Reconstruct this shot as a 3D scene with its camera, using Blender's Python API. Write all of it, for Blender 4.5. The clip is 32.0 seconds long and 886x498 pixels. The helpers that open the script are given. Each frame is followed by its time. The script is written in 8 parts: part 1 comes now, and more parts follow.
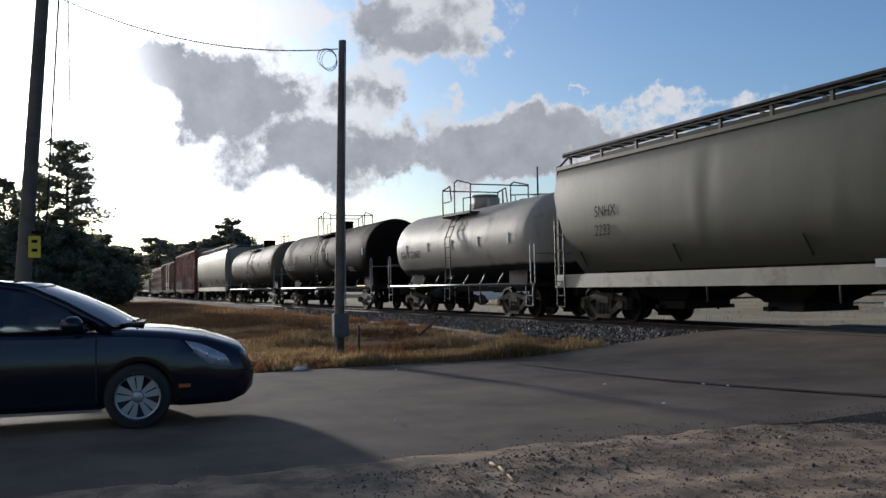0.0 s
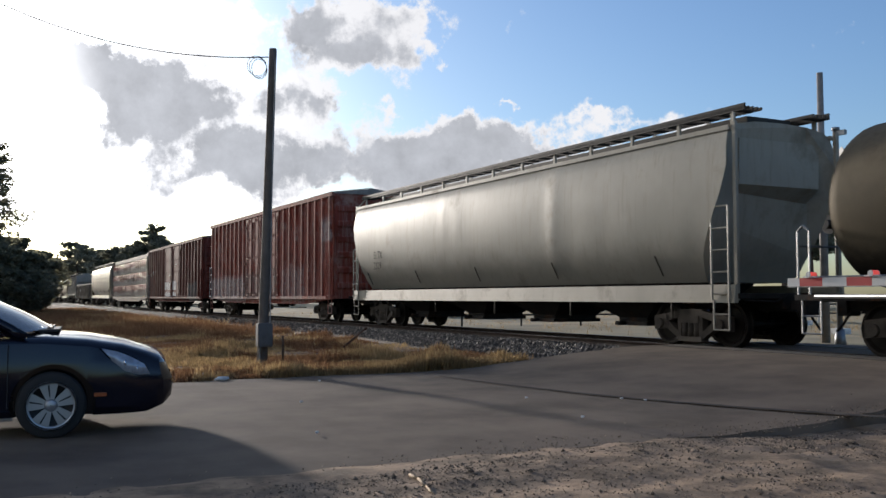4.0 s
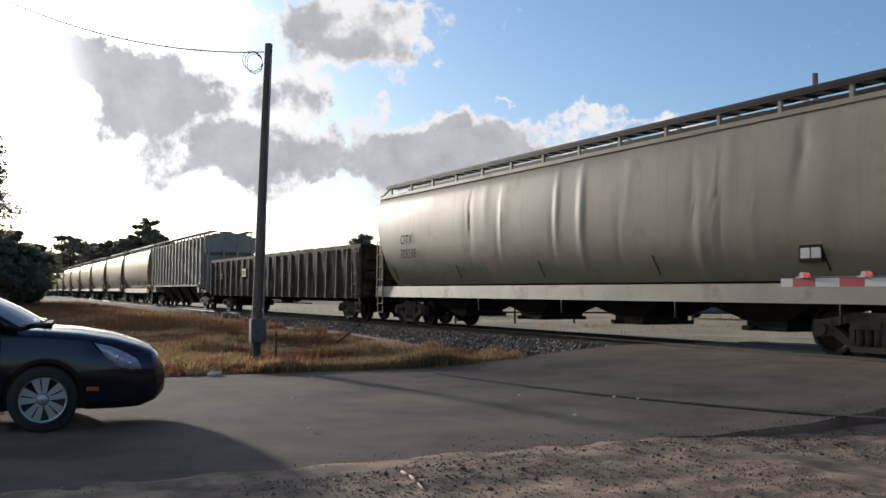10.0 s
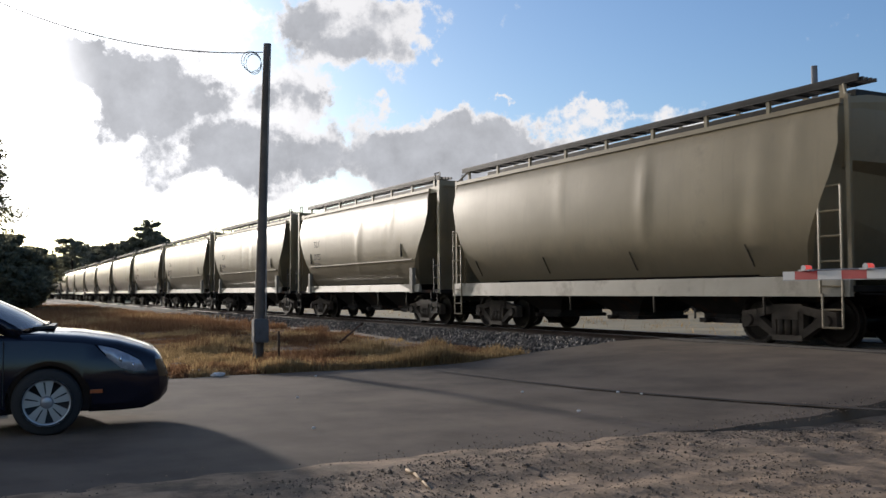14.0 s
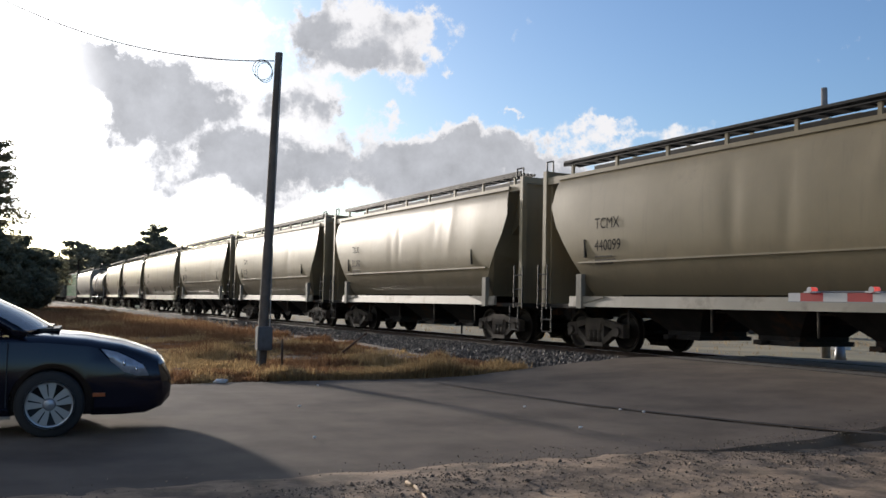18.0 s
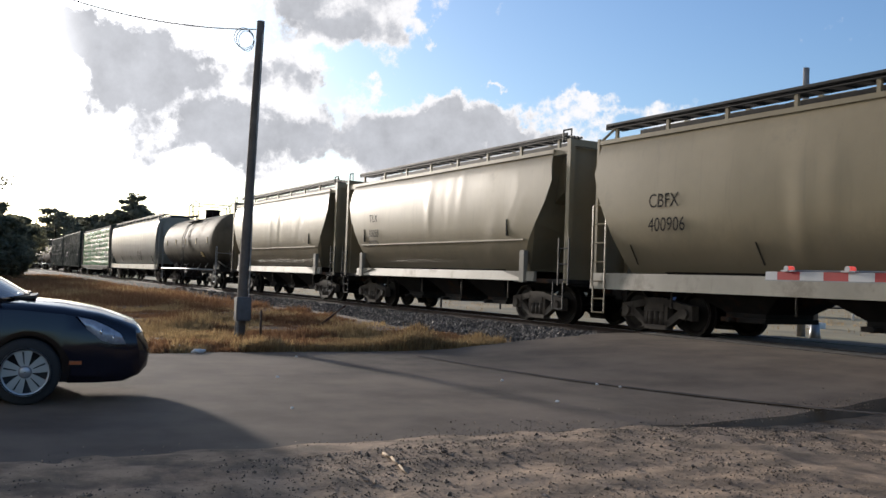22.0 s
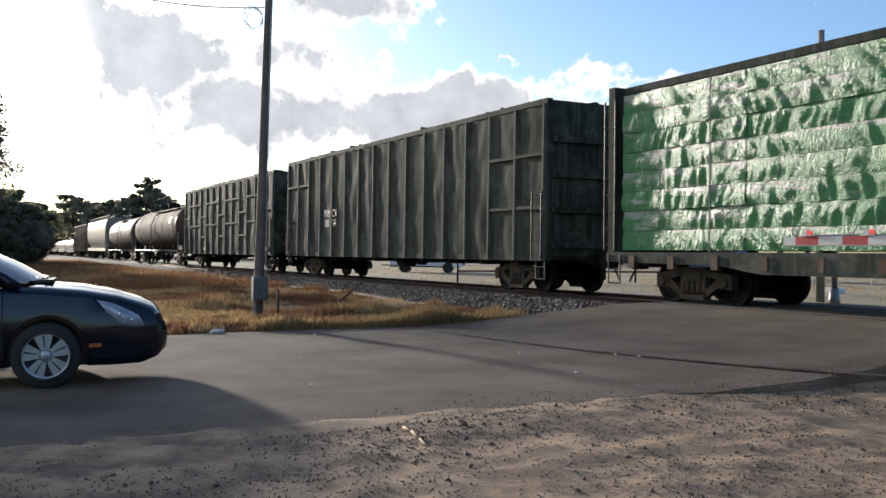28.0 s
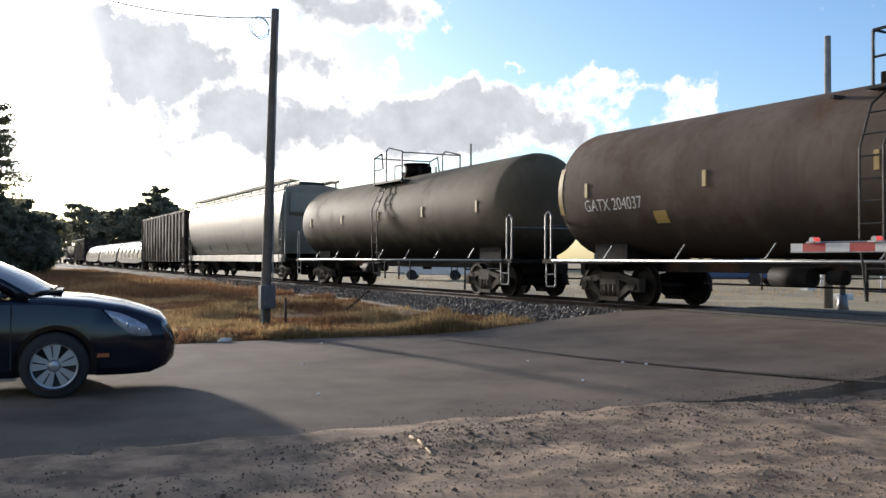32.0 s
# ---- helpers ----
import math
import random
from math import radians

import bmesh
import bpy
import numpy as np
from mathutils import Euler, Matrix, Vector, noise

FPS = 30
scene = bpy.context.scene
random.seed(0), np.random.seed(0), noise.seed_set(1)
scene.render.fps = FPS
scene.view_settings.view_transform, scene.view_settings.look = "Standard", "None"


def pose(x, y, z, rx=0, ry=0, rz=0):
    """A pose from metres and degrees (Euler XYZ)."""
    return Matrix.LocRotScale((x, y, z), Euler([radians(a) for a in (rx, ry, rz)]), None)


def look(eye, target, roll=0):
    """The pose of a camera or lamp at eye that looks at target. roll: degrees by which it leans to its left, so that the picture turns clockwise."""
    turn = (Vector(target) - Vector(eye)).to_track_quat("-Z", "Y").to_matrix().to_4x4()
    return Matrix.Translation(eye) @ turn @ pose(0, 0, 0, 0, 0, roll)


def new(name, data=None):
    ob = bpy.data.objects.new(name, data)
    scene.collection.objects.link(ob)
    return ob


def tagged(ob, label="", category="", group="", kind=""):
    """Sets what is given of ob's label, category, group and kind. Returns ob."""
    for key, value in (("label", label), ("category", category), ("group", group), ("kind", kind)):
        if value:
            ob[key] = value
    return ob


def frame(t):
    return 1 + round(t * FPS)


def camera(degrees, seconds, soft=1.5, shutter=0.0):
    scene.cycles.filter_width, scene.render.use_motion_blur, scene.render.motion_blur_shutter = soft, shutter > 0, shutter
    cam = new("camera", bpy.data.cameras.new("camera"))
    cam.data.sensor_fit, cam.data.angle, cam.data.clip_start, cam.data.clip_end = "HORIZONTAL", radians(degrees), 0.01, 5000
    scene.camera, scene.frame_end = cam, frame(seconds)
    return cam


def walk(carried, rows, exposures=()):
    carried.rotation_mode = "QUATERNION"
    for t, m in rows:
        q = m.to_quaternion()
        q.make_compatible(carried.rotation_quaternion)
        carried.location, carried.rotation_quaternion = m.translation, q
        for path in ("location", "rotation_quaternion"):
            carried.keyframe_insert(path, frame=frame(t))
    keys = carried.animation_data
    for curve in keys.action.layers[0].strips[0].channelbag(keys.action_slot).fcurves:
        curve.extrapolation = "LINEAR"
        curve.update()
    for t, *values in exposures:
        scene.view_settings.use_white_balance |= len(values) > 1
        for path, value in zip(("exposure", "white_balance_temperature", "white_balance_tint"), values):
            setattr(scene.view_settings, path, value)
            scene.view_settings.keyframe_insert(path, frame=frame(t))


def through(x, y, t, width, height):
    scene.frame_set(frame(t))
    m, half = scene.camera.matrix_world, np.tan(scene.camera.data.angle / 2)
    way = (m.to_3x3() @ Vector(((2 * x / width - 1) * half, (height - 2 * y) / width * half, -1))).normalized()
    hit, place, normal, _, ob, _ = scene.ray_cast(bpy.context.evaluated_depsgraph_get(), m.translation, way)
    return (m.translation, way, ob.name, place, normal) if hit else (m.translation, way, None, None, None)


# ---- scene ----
cam = camera(50.8, 32.0, soft=1.5, shutter=0.05)
# seconds, x, y, z, yaw, pitch, roll
PATH = [
    (0, -0.058, -0.017, 1.341, 66.789, 2.234, 1.102),
    (0.5, -0.057, -0.012, 1.346, 66.125, 2.11, 0.561),
    (1, -0.051, -0.004, 1.347, 64.66, 2.573, 0.237),
    (1.5, -0.034, -0.005, 1.342, 63.482, 2.936, 0.474),
    (2, -0.009, -0.006, 1.342, 62.563, 3.087, 0.532),
    (2.5, 0.01, -0.002, 1.342, 61.967, 3.203, 0.514),
    (4.5, -0.006, -0.006, 1.343, 62.451, 2.876, 0),
    (5, -0.025, 0.002, 1.344, 62.272, 2.911, 0.134),
    (5.5, 0.008, -0.005, 1.343, 62.104, 3.005, 0.294),
    (6, 0.009, -0.003, 1.345, 62.106, 2.898, 0.431),
    (6.5, 0.007, -0.001, 1.343, 62.206, 2.869, 0.361),
    (7, -0, -0.004, 1.345, 62.393, 2.85, 0.339),
    (7.5, -0.006, -0.007, 1.348, 62.56, 2.887, 0.16),
    (8, -0.005, -0.007, 1.345, 62.627, 3.002, -0.066),
    (8.5, 0.005, -0.008, 1.341, 62.354, 2.927, -0.448),
    (9, 0.01, -0.002, 1.35, 62.138, 3.045, -0.511),
    (9.5, 0.008, -0.004, 1.353, 62.052, 2.906, -0.606),
    (10, 0.001, -0.003, 1.348, 61.998, 2.727, -0.432),
    (10.5, -0.011, 0.002, 1.341, 62.02, 2.533, -0.496),
    (11, -0.007, 0.003, 1.346, 61.903, 2.474, 0.125),
    (11.5, -0.005, 0, 1.347, 61.836, 2.529, 0.133),
    (12, -0.005, 0, 1.348, 61.958, 2.632, 0.328),
    (12.5, -0.011, -0.002, 1.349, 62.077, 2.73, 0.505),
    (13, -0.009, 0.001, 1.348, 62.19, 2.701, 0.557),
    (13.5, -0.007, -0.003, 1.347, 62.279, 2.51, 0.61),
    (15.5, 0.028, -0.005, 1.345, 61.243, 3.25, -1.081),
    (16, 0.019, -0.008, 1.347, 61.592, 3.189, -1.227),
    (16.5, 0.009, -0.01, 1.35, 61.996, 3.283, -1.147),
    (17, 0.008, -0.013, 1.349, 62.181, 3.326, -1.196),
    (17.5, 0.012, -0.01, 1.349, 62.32, 3.313, -1.183),
    (18, 0.009, -0.009, 1.35, 62.394, 3.337, -1.143),
    (18.5, 0.005, -0.011, 1.35, 62.51, 3.245, -0.971),
    (19, -0.009, -0.013, 1.351, 62.407, 2.934, -1.01),
    (19.5, -0.011, -0.008, 1.35, 62.265, 2.504, -1.511),
    (20, -0.013, -0.009, 1.352, 62.22, 2.361, -1.49),
    (20.5, -0.011, -0.012, 1.347, 62.062, 2.329, -1.567),
    (21, -0.007, -0.006, 1.347, 61.851, 2.143, -1.739),
    (21.5, 0.004, -0.003, 1.341, 61.352, 1.918, -1.994),
    (22, 0.003, -0.003, 1.346, 61.16, 1.754, -2),
    (22.5, 0.007, 0.003, 1.345, 61.137, 1.727, -1.799),
    (23, 0.007, -0, 1.348, 61.02, 1.894, -2.317),
    (23.5, 0.002, 0.006, 1.346, 61.158, 1.724, -2.305),
    (24, 0.002, 0.006, 1.347, 61.21, 1.583, -2.384),
    (24.5, -0.011, 0.009, 1.338, 61.503, 1.489, -1.962),
    (25, 0.004, 0.014, 1.339, 61.437, 1.315, -1.552),
    (25.5, -0.026, 0.01, 1.335, 61.597, 0.624, -1.692),
    (27.5, -0.017, 0.02, 1.332, 62.203, 0.147, -0.564),
    (28, -0.024, 0.016, 1.327, 62.134, 0.238, -0.495),
    (28.5, -0.013, 0.018, 1.334, 62.034, 0.243, -0.311),
    (29, -0.025, 0.027, 1.334, 62.221, 0.328, -0.326),
    (29.5, -0.017, 0.013, 1.337, 62.46, 0.376, -0.206),
    (30, -0.03, 0.024, 1.336, 62.519, 0.642, -0.022),
    (30.5, -0.012, 0.021, 1.338, 62.471, 0.706, -0.006),
    (31, -0.011, 0.02, 1.342, 62.37, 0.755, -0.14),
    (31.5, -0.02, 0.024, 1.338, 62.451, 0.787, -0.175),
    (32, -0.003, 0.018, 1.344, 62.587, 0.67, -0.242),
]
EXPOSURES = [(t, stops, 5900.0 if t < 3 else 6250.0, 12.0 if t < 3 else 13.0) for t, stops in ((0.0, -0.45), (1.0, -0.4), (2.0, -0.25), (5.0, 0.05), (7.0, 0.2), (9.0, -0.08), (12.0, -0.08), (17.0, -0.05), (20.0, 0.05), (24.0, 0.15), (28.0, 0.4), (30.0, 0.58), (31.0, 0.5), (32.0, 0.42))]
walk(cam, [(t, pose(x, y, z, 90 + pitch, roll, yaw)) for t, x, y, z, yaw, pitch, roll in PATH], EXPOSURES)

# ---- world, sun ----
SUN_AZ, SUN_EL = radians(185.6), radians(10.2)
SUN_DIR = Vector((math.cos(SUN_AZ) * math.cos(SUN_EL), math.sin(SUN_AZ) * math.cos(SUN_EL), math.sin(SUN_EL)))


class Nodes:
    """Short hand for building node trees."""

    def __init__(self, tree):
        self.t = tree
        self.n = tree.nodes
        self.n.clear()

    def add(self, kind, **sockets):
        node = self.n.new(kind)
        return self.fill(node, **sockets)

    def fill(self, node, **sockets):
        for k, v in sockets.items():
            key = int(k[1:]) if k[0] == "i" and k[1:].isdigit() else k.replace("_", " ")
            self.put(node.inputs[key], v)
        return node

    def put(self, socket, v):
        if isinstance(v, bpy.types.NodeSocket):
            self.t.links.new(v, socket)
        elif isinstance(v, bpy.types.Node):
            self.t.links.new(v.outputs[0], socket)
        else:
            socket.default_value = v

    def math(self, op, a, b=0.0, c=0.0, clamp=False):
        node = self.n.new("ShaderNodeMath")
        node.operation, node.use_clamp = op, clamp
        return self.fill(node, i0=a, i1=b, i2=c).outputs[0]

    def vmath(self, op, **sockets):
        node = self.n.new("ShaderNodeVectorMath")
        node.operation = op
        return self.fill(node, **sockets)

    def mix(self, f, a, b, blend="MIX"):
        node = self.n.new("ShaderNodeMix")
        node.data_type, node.blend_type = "RGBA", blend
        for i, v in ((0, f), (6, a), (7, b)):
            self.put(node.inputs[i], v)
        return node.outputs[2]

    def noise(self, vec, scale, detail=4.0, rough=0.55, dist=0.0):
        return self.add("ShaderNodeTexNoise", Vector=vec, Scale=scale, Detail=detail, Roughness=rough, Distortion=dist).outputs[0]

    def ramp(self, v, *stops):
        node = self.add("ShaderNodeValToRGB", Fac=v)
        els = node.color_ramp.elements
        while len(els) < len(stops):
            els.new(0.5)
        for el, (p, c) in zip(els, stops):
            el.position = p
            el.color = (c, c, c, 1) if isinstance(c, (int, float)) else (*c, 1)
        return node.outputs[0]

    def smooth(self, v, lo, hi):
        node = self.n.new("ShaderNodeMapRange")
        node.interpolation_type = "SMOOTHSTEP"
        return self.fill(node, i0=v, i1=lo, i2=hi, i3=0.0, i4=1.0).outputs[0]


def make_world():
    world = bpy.data.worlds.new("sky")
    scene.world = world
    world.use_nodes = True
    k = Nodes(world.node_tree)
    vec = k.add("ShaderNodeTexCoord").outputs["Generated"]
    sky_node = k.add("ShaderNodeTexSky")
    sky_node.sky_type, sky_node.sun_disc = "NISHITA", False
    sky_node.sun_elevation, sky_node.sun_rotation = SUN_EL, math.pi / 2 - SUN_AZ
    sky_node.dust_density, sky_node.air_density, sky_node.ozone_density = 1.2, 1.0, 1.5
    sky = sky_node.outputs[0]
    sep = k.add("ShaderNodeSeparateXYZ", Vector=vec)
    x, y, z = sep.outputs
    az = k.math("ARCTAN2", y, k.math("MULTIPLY", x, -1.0))      # 0 down the track, positive towards it
    el = k.math("ARCSINE", z)
    # cloud banks: azimuth, elevation, half width, half height (degrees), strength; thick ones first, then thin white ones
    thick = [(6.9, 12.9, 3.1, 1.6, 0.90), (10.3, 12.5, 4.2, 1.9, 1.00), (12.6, 11.1, 3.6, 1.6, 0.90), (8.0, 9.6, 2.3, 1.3, 0.80), (14.9, 8.5, 3.7, 1.1, 0.90), (11.7, 7.5, 3.6, 1.0, 0.70), (17.6, 7.8, 2.7, 1.6, 0.90), (18.7, 11.9, 1.7, 1.5, 1.00), (20.1, 16.2, 2.4, 2.3, 0.95), (23.1, 14.8, 3.1, 1.4, 0.95), (25.2, 16.9, 2.1, 1.3, 0.70), (24.5, 8.8, 3.8, 1.2, 0.90), (28.6, 8.5, 5.2, 1.4, 1.00), (33.2, 8.8, 3.8, 1.4, 0.95), (27.9, 7.2, 7.6, 0.9, 0.70)]
    # the last bank lies out of view, added to light the train's near sides
    thin = [(11.5, 15.8, 3.9, 1.4, 0.75), (15.9, 16.0, 2.0, 1.3, 0.70), (26.4, 14.8, 1.4, 0.7, 0.70), (27.4, 13.6, 0.8, 0.5, 0.60), (24.2, 11.1, 1.5, 0.7, 0.80), (31.2, 11.3, 0.7, 0.4, 0.75), (39.3, 9.9, 3.0, 0.6, 0.62), (37.7, 10.6, 1.4, 0.3, 0.50), (41.6, 7.9, 3.6, 1.1, 0.72), (43.3, 9.4, 1.9, 0.5, 0.50), (34.2, 7.4, 4.1, 1.0, 0.60), (21.7, 9.9, 2.1, 0.9, 0.55), (4.2, 11.4, 3.6, 7.8, 0.90), (20.3, 6.5, 4.8, 1.0, 0.45), (-22.0, 14.0, 16.0, 11.0, 0.90), (-95.0, 26.0, 62.0, 20.0, 1.00)]
    warp = k.add("ShaderNodeTexNoise", Vector=vec, Scale=13.0, Detail=9.0, Roughness=0.62)
    sepw = k.add("ShaderNodeSeparateColor", Color=warp.outputs[1])
    azw = k.math("ADD", az, k.math("MULTIPLY", k.math("SUBTRACT", sepw.outputs[1], 0.5), 0.19))
    elw = k.math("ADD", el, k.math("MULTIPLY", k.math("SUBTRACT", sepw.outputs[2], 0.5), 0.12))

    def heap(banks):
        total = None
        for a, e, wa, we, s in banks:
            da = k.math("DIVIDE", k.math("SUBTRACT", azw, radians(a)), radians(wa))
            de = k.math("DIVIDE", k.math("SUBTRACT", elw, radians(e)), radians(we))
            d2 = k.math("ADD", k.math("MULTIPLY", da, da), k.math("MULTIPLY", de, de))
            b = k.math("MULTIPLY", k.math("EXPONENT", k.math("MULTIPLY", d2, -1.0)), s)
            total = b if total is None else k.math("ADD", total, b)
        return k.math("MINIMUM", total, 1.2)

    puff = k.noise(vec, 26.0, 9.0, 0.66)
    ragged = k.math("MULTIPLY", k.math("SUBTRACT", puff, 0.5), 1.75)
    body = k.math("MULTIPLY", heap(thick), 1.14)
    dens = k.math("ADD", k.math("MAXIMUM", body, k.math("MULTIPLY", heap(thin), 0.86)), ragged)
    cover = k.smooth(dens, 0.24, 0.62)
    to_sun = k.vmath("DOT_PRODUCT", i0=vec, i1=tuple(SUN_DIR)).outputs["Value"]
    depth = k.math("ADD", body, k.math("MULTIPLY", k.math("SUBTRACT", k.noise(vec, 19.0, 9.0, 0.62), 0.5), 2.6))
    core = k.math("MULTIPLY", k.smooth(depth, 0.46, 1.12), 0.95)
    core = k.math("MULTIPLY", core, k.math("SUBTRACT", 1.0, k.smooth(to_sun, 0.972, 0.996)))
    # forward scattering of the thin cloud round the sun
    glow = k.math("POWER", k.math("MAXIMUM", to_sun, 0.0), 38.0)
    lit = k.math("ADD", 6.2, k.math("MULTIPLY", glow, 26.0))
    bright = k.vmath("SCALE", i0=(1.0, 0.985, 0.955), Scale=lit).outputs[0]
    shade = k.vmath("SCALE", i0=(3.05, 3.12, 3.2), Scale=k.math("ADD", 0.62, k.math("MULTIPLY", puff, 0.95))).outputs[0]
    cloud = k.mix(core, bright, shade)
    haze = k.math("MULTIPLY", glow, 20.0)
    hz = k.add("ShaderNodeCombineColor", i0=haze, i1=haze, i2=k.math("MULTIPLY", haze, 0.88)).outputs[0]
    clear = k.mix(1.0, k.mix(1.0, sky, (0.72, 0.90, 1.16, 1), "MULTIPLY"), hz, "ADD")
    col = k.mix(cover, clear, cloud)
    bg = k.add("ShaderNodeBackground", Color=col, Strength=SKY_STRENGTH)
    k.add("ShaderNodeOutputWorld", Surface=bg.outputs[0])


SKY_STRENGTH = 0.15
make_world()
sun = new("sun", bpy.data.lights.new("sun", "SUN"))
sun.data.energy, sun.data.angle, sun.data.color = 5.0, radians(3.2), (1.0, 0.9, 0.76)
sun.matrix_world = look(SUN_DIR * 100, (0, 0, 0))

# ---- materials ----


def surface(name, color, rough=0.6, metal=0.0, vary=0.25, scale=3.0, grain=40.0, bump=0.15, dirt=None, dirt_amount=0.0, streak=0.0,
            spec=0.5, second=None, island=False, coat=0.0, dirt_scale=1.2, belly=None, patches=()):
    """A procedural surface: broad and fine variation of its colour, dirt in patches and vertical streaks, fine relief."""
    m = bpy.data.materials.new(name)
    m.use_nodes = True
    k = Nodes(m.node_tree)
    vec = k.add("ShaderNodeTexCoord").outputs["Object"]
    big = k.noise(vec, scale, 4.0, 0.6)
    small = k.noise(vec, grain, 3.0, 0.6)
    c = (*color, 1)
    lo = tuple(v * (1 - vary) for v in color)
    hi = tuple(min(1.0, v * (1 + vary)) for v in (second or color))
    mix1 = k.mix(k.smooth(big, 0.3, 0.7), (*lo, 1), (*hi, 1))
    tone = k.math("ADD", 1.0 - vary * 0.5, k.math("MULTIPLY", small, vary))
    col = k.mix(1.0, mix1, k.add("ShaderNodeCombineColor", i0=tone, i1=tone, i2=tone).outputs[0], "MULTIPLY")
    if island:
        r = k.add("ShaderNodeNewGeometry").outputs["Random Per Island"]
        t2 = k.math("ADD", 0.35, k.math("MULTIPLY", k.math("POWER", r, 3.0), 2.2))
        col = k.mix(1.0, col, k.add("ShaderNodeCombineColor", i0=t2, i1=t2, i2=t2).outputs[0], "MULTIPLY")
    roughness = k.math("ADD", rough - 0.08, k.math("MULTIPLY", big, 0.16))
    if dirt:
        patch = k.smooth(k.noise(vec, dirt_scale, 6.0, 0.68), 0.62 - 0.3 * dirt_amount, 0.78 - 0.2 * dirt_amount)
        if streak:
            sv = k.add("ShaderNodeMapping", Vector=vec, Scale=(3.2, 3.2, 0.22)).outputs[0]
            run = k.smooth(k.noise(sv, 2.2, 5.0, 0.65), 0.60 - 0.2 * streak, 0.85 - 0.15 * streak)
            patch = k.math("MAXIMUM", patch, k.math("MULTIPLY", run, streak), clamp=True)
        patch = k.math("MULTIPLY", patch, min(1.0, 0.35 + dirt_amount), clamp=True)
        col = k.mix(patch, col, (*dirt, 1))
        roughness = k.math("ADD", roughness, k.math("MULTIPLY", patch, 0.25), clamp=True)
    if patches:
        # repainted or washed-out places: x0, x1, z0, z1, colour, strength
        px, _, pz = k.add("ShaderNodeSeparateXYZ", Vector=vec).outputs
        jag = k.math("MULTIPLY", k.math("SUBTRACT", k.noise(vec, 2.4, 6.0, 0.7), 0.5), 1.1)
        for x0, x1, z0, z1, tint, amount in patches:
            inside = k.math("MULTIPLY", k.smooth(k.math("ADD", px, jag), x0, x0 + 0.25), k.smooth(k.math("ADD", px, jag), x1, x1 - 0.25))
            inside = k.math("MULTIPLY", inside, k.smooth(k.math("ADD", pz, k.math("MULTIPLY", jag, 0.8)), z1, z1 - 0.45))
            inside = k.math("MULTIPLY", inside, k.smooth(pz, z0 - 0.1, z0 + 0.1))
            inside = k.math("MULTIPLY", inside, k.math("MULTIPLY", k.smooth(k.noise(vec, 5.0, 5.0, 0.7), 0.30, 0.55), amount))
            col = k.mix(inside, col, (*tint, 1))
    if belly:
        # a darker lower part, painted on the white tank, its edge a little uneven
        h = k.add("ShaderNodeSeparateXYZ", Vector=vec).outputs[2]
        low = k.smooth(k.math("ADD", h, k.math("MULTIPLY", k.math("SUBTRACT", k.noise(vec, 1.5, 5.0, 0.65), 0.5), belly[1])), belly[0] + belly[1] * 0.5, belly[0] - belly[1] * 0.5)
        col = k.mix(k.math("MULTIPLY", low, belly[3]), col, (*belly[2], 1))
    b = k.add("ShaderNodeBsdfPrincipled", Base_Color=col, Roughness=roughness, Metallic=metal)
    b.inputs["Specular IOR Level"].default_value = spec
    b.inputs["Coat Weight"].default_value = coat
    if bump:
        hgt = k.math("ADD", k.math("MULTIPLY", small, 0.4), big)
        k.put(b.inputs["Normal"], k.add("ShaderNodeBump", Strength=bump, Distance=0.02, Height=hgt).outputs[0])
    k.add("ShaderNodeOutputMaterial", Surface=b.outputs[0])
    return m


def leaf_surface(name, color, through, scale=0.8, spread=0.8):
    """Thin leaves or blades: light also passes through them."""
    m = bpy.data.materials.new(name)
    m.use_nodes = True
    k = Nodes(m.node_tree)
    vec = k.add("ShaderNodeTexCoord").outputs["Object"]
    r = k.add("ShaderNodeNewGeometry").outputs["Random Per Island"]
    tone = k.math("ADD", 1.0 - spread * 0.5, k.math("MULTIPLY", k.math("ADD", k.math("MULTIPLY", r, 0.6), k.math("MULTIPLY", k.noise(vec, scale), 0.4)), spread))
    grey = k.add("ShaderNodeCombineColor", i0=tone, i1=tone, i2=tone).outputs[0]
    d = k.add("ShaderNodeBsdfDiffuse", Color=k.mix(1.0, (*color, 1), grey, "MULTIPLY"))
    t = k.add("ShaderNodeBsdfTranslucent", Color=k.mix(1.0, (*through, 1), grey, "MULTIPLY"))
    mixed = k.add("ShaderNodeMixShader", i0=0.55, i1=d.outputs[0], i2=t.outputs[0])
    k.add("ShaderNodeOutputMaterial", Surface=mixed.outputs[0])
    return m


def glow_surface(name, color, strength):
    m = bpy.data.materials.new(name)
    m.use_nodes = True
    k = Nodes(m.node_tree)
    b = k.add("ShaderNodeBsdfPrincipled", Base_Color=(*color, 1), Roughness=0.3, Emission_Color=(*color, 1), Emission_Strength=strength)
    k.add("ShaderNodeOutputMaterial", Surface=b.outputs[0])
    return m


def glass_surface(name, tint=(0.02, 0.025, 0.03), rough=0.04):
    m = bpy.data.materials.new(name)
    m.use_nodes = True
    k = Nodes(m.node_tree)
    a = k.add("ShaderNodeBsdfGlossy", Color=(1, 1, 1, 1), Roughness=rough)
    t = k.add("ShaderNodeBsdfTransparent", Color=(0.30, 0.33, 0.33, 1))
    f = k.add("ShaderNodeFresnel", IOR=1.75)
    s = k.add("ShaderNodeMixShader", i0=f.outputs[0], i1=t.outputs[0], i2=a.outputs[0])
    k.add("ShaderNodeOutputMaterial", Surface=s.outputs[0])
    return m


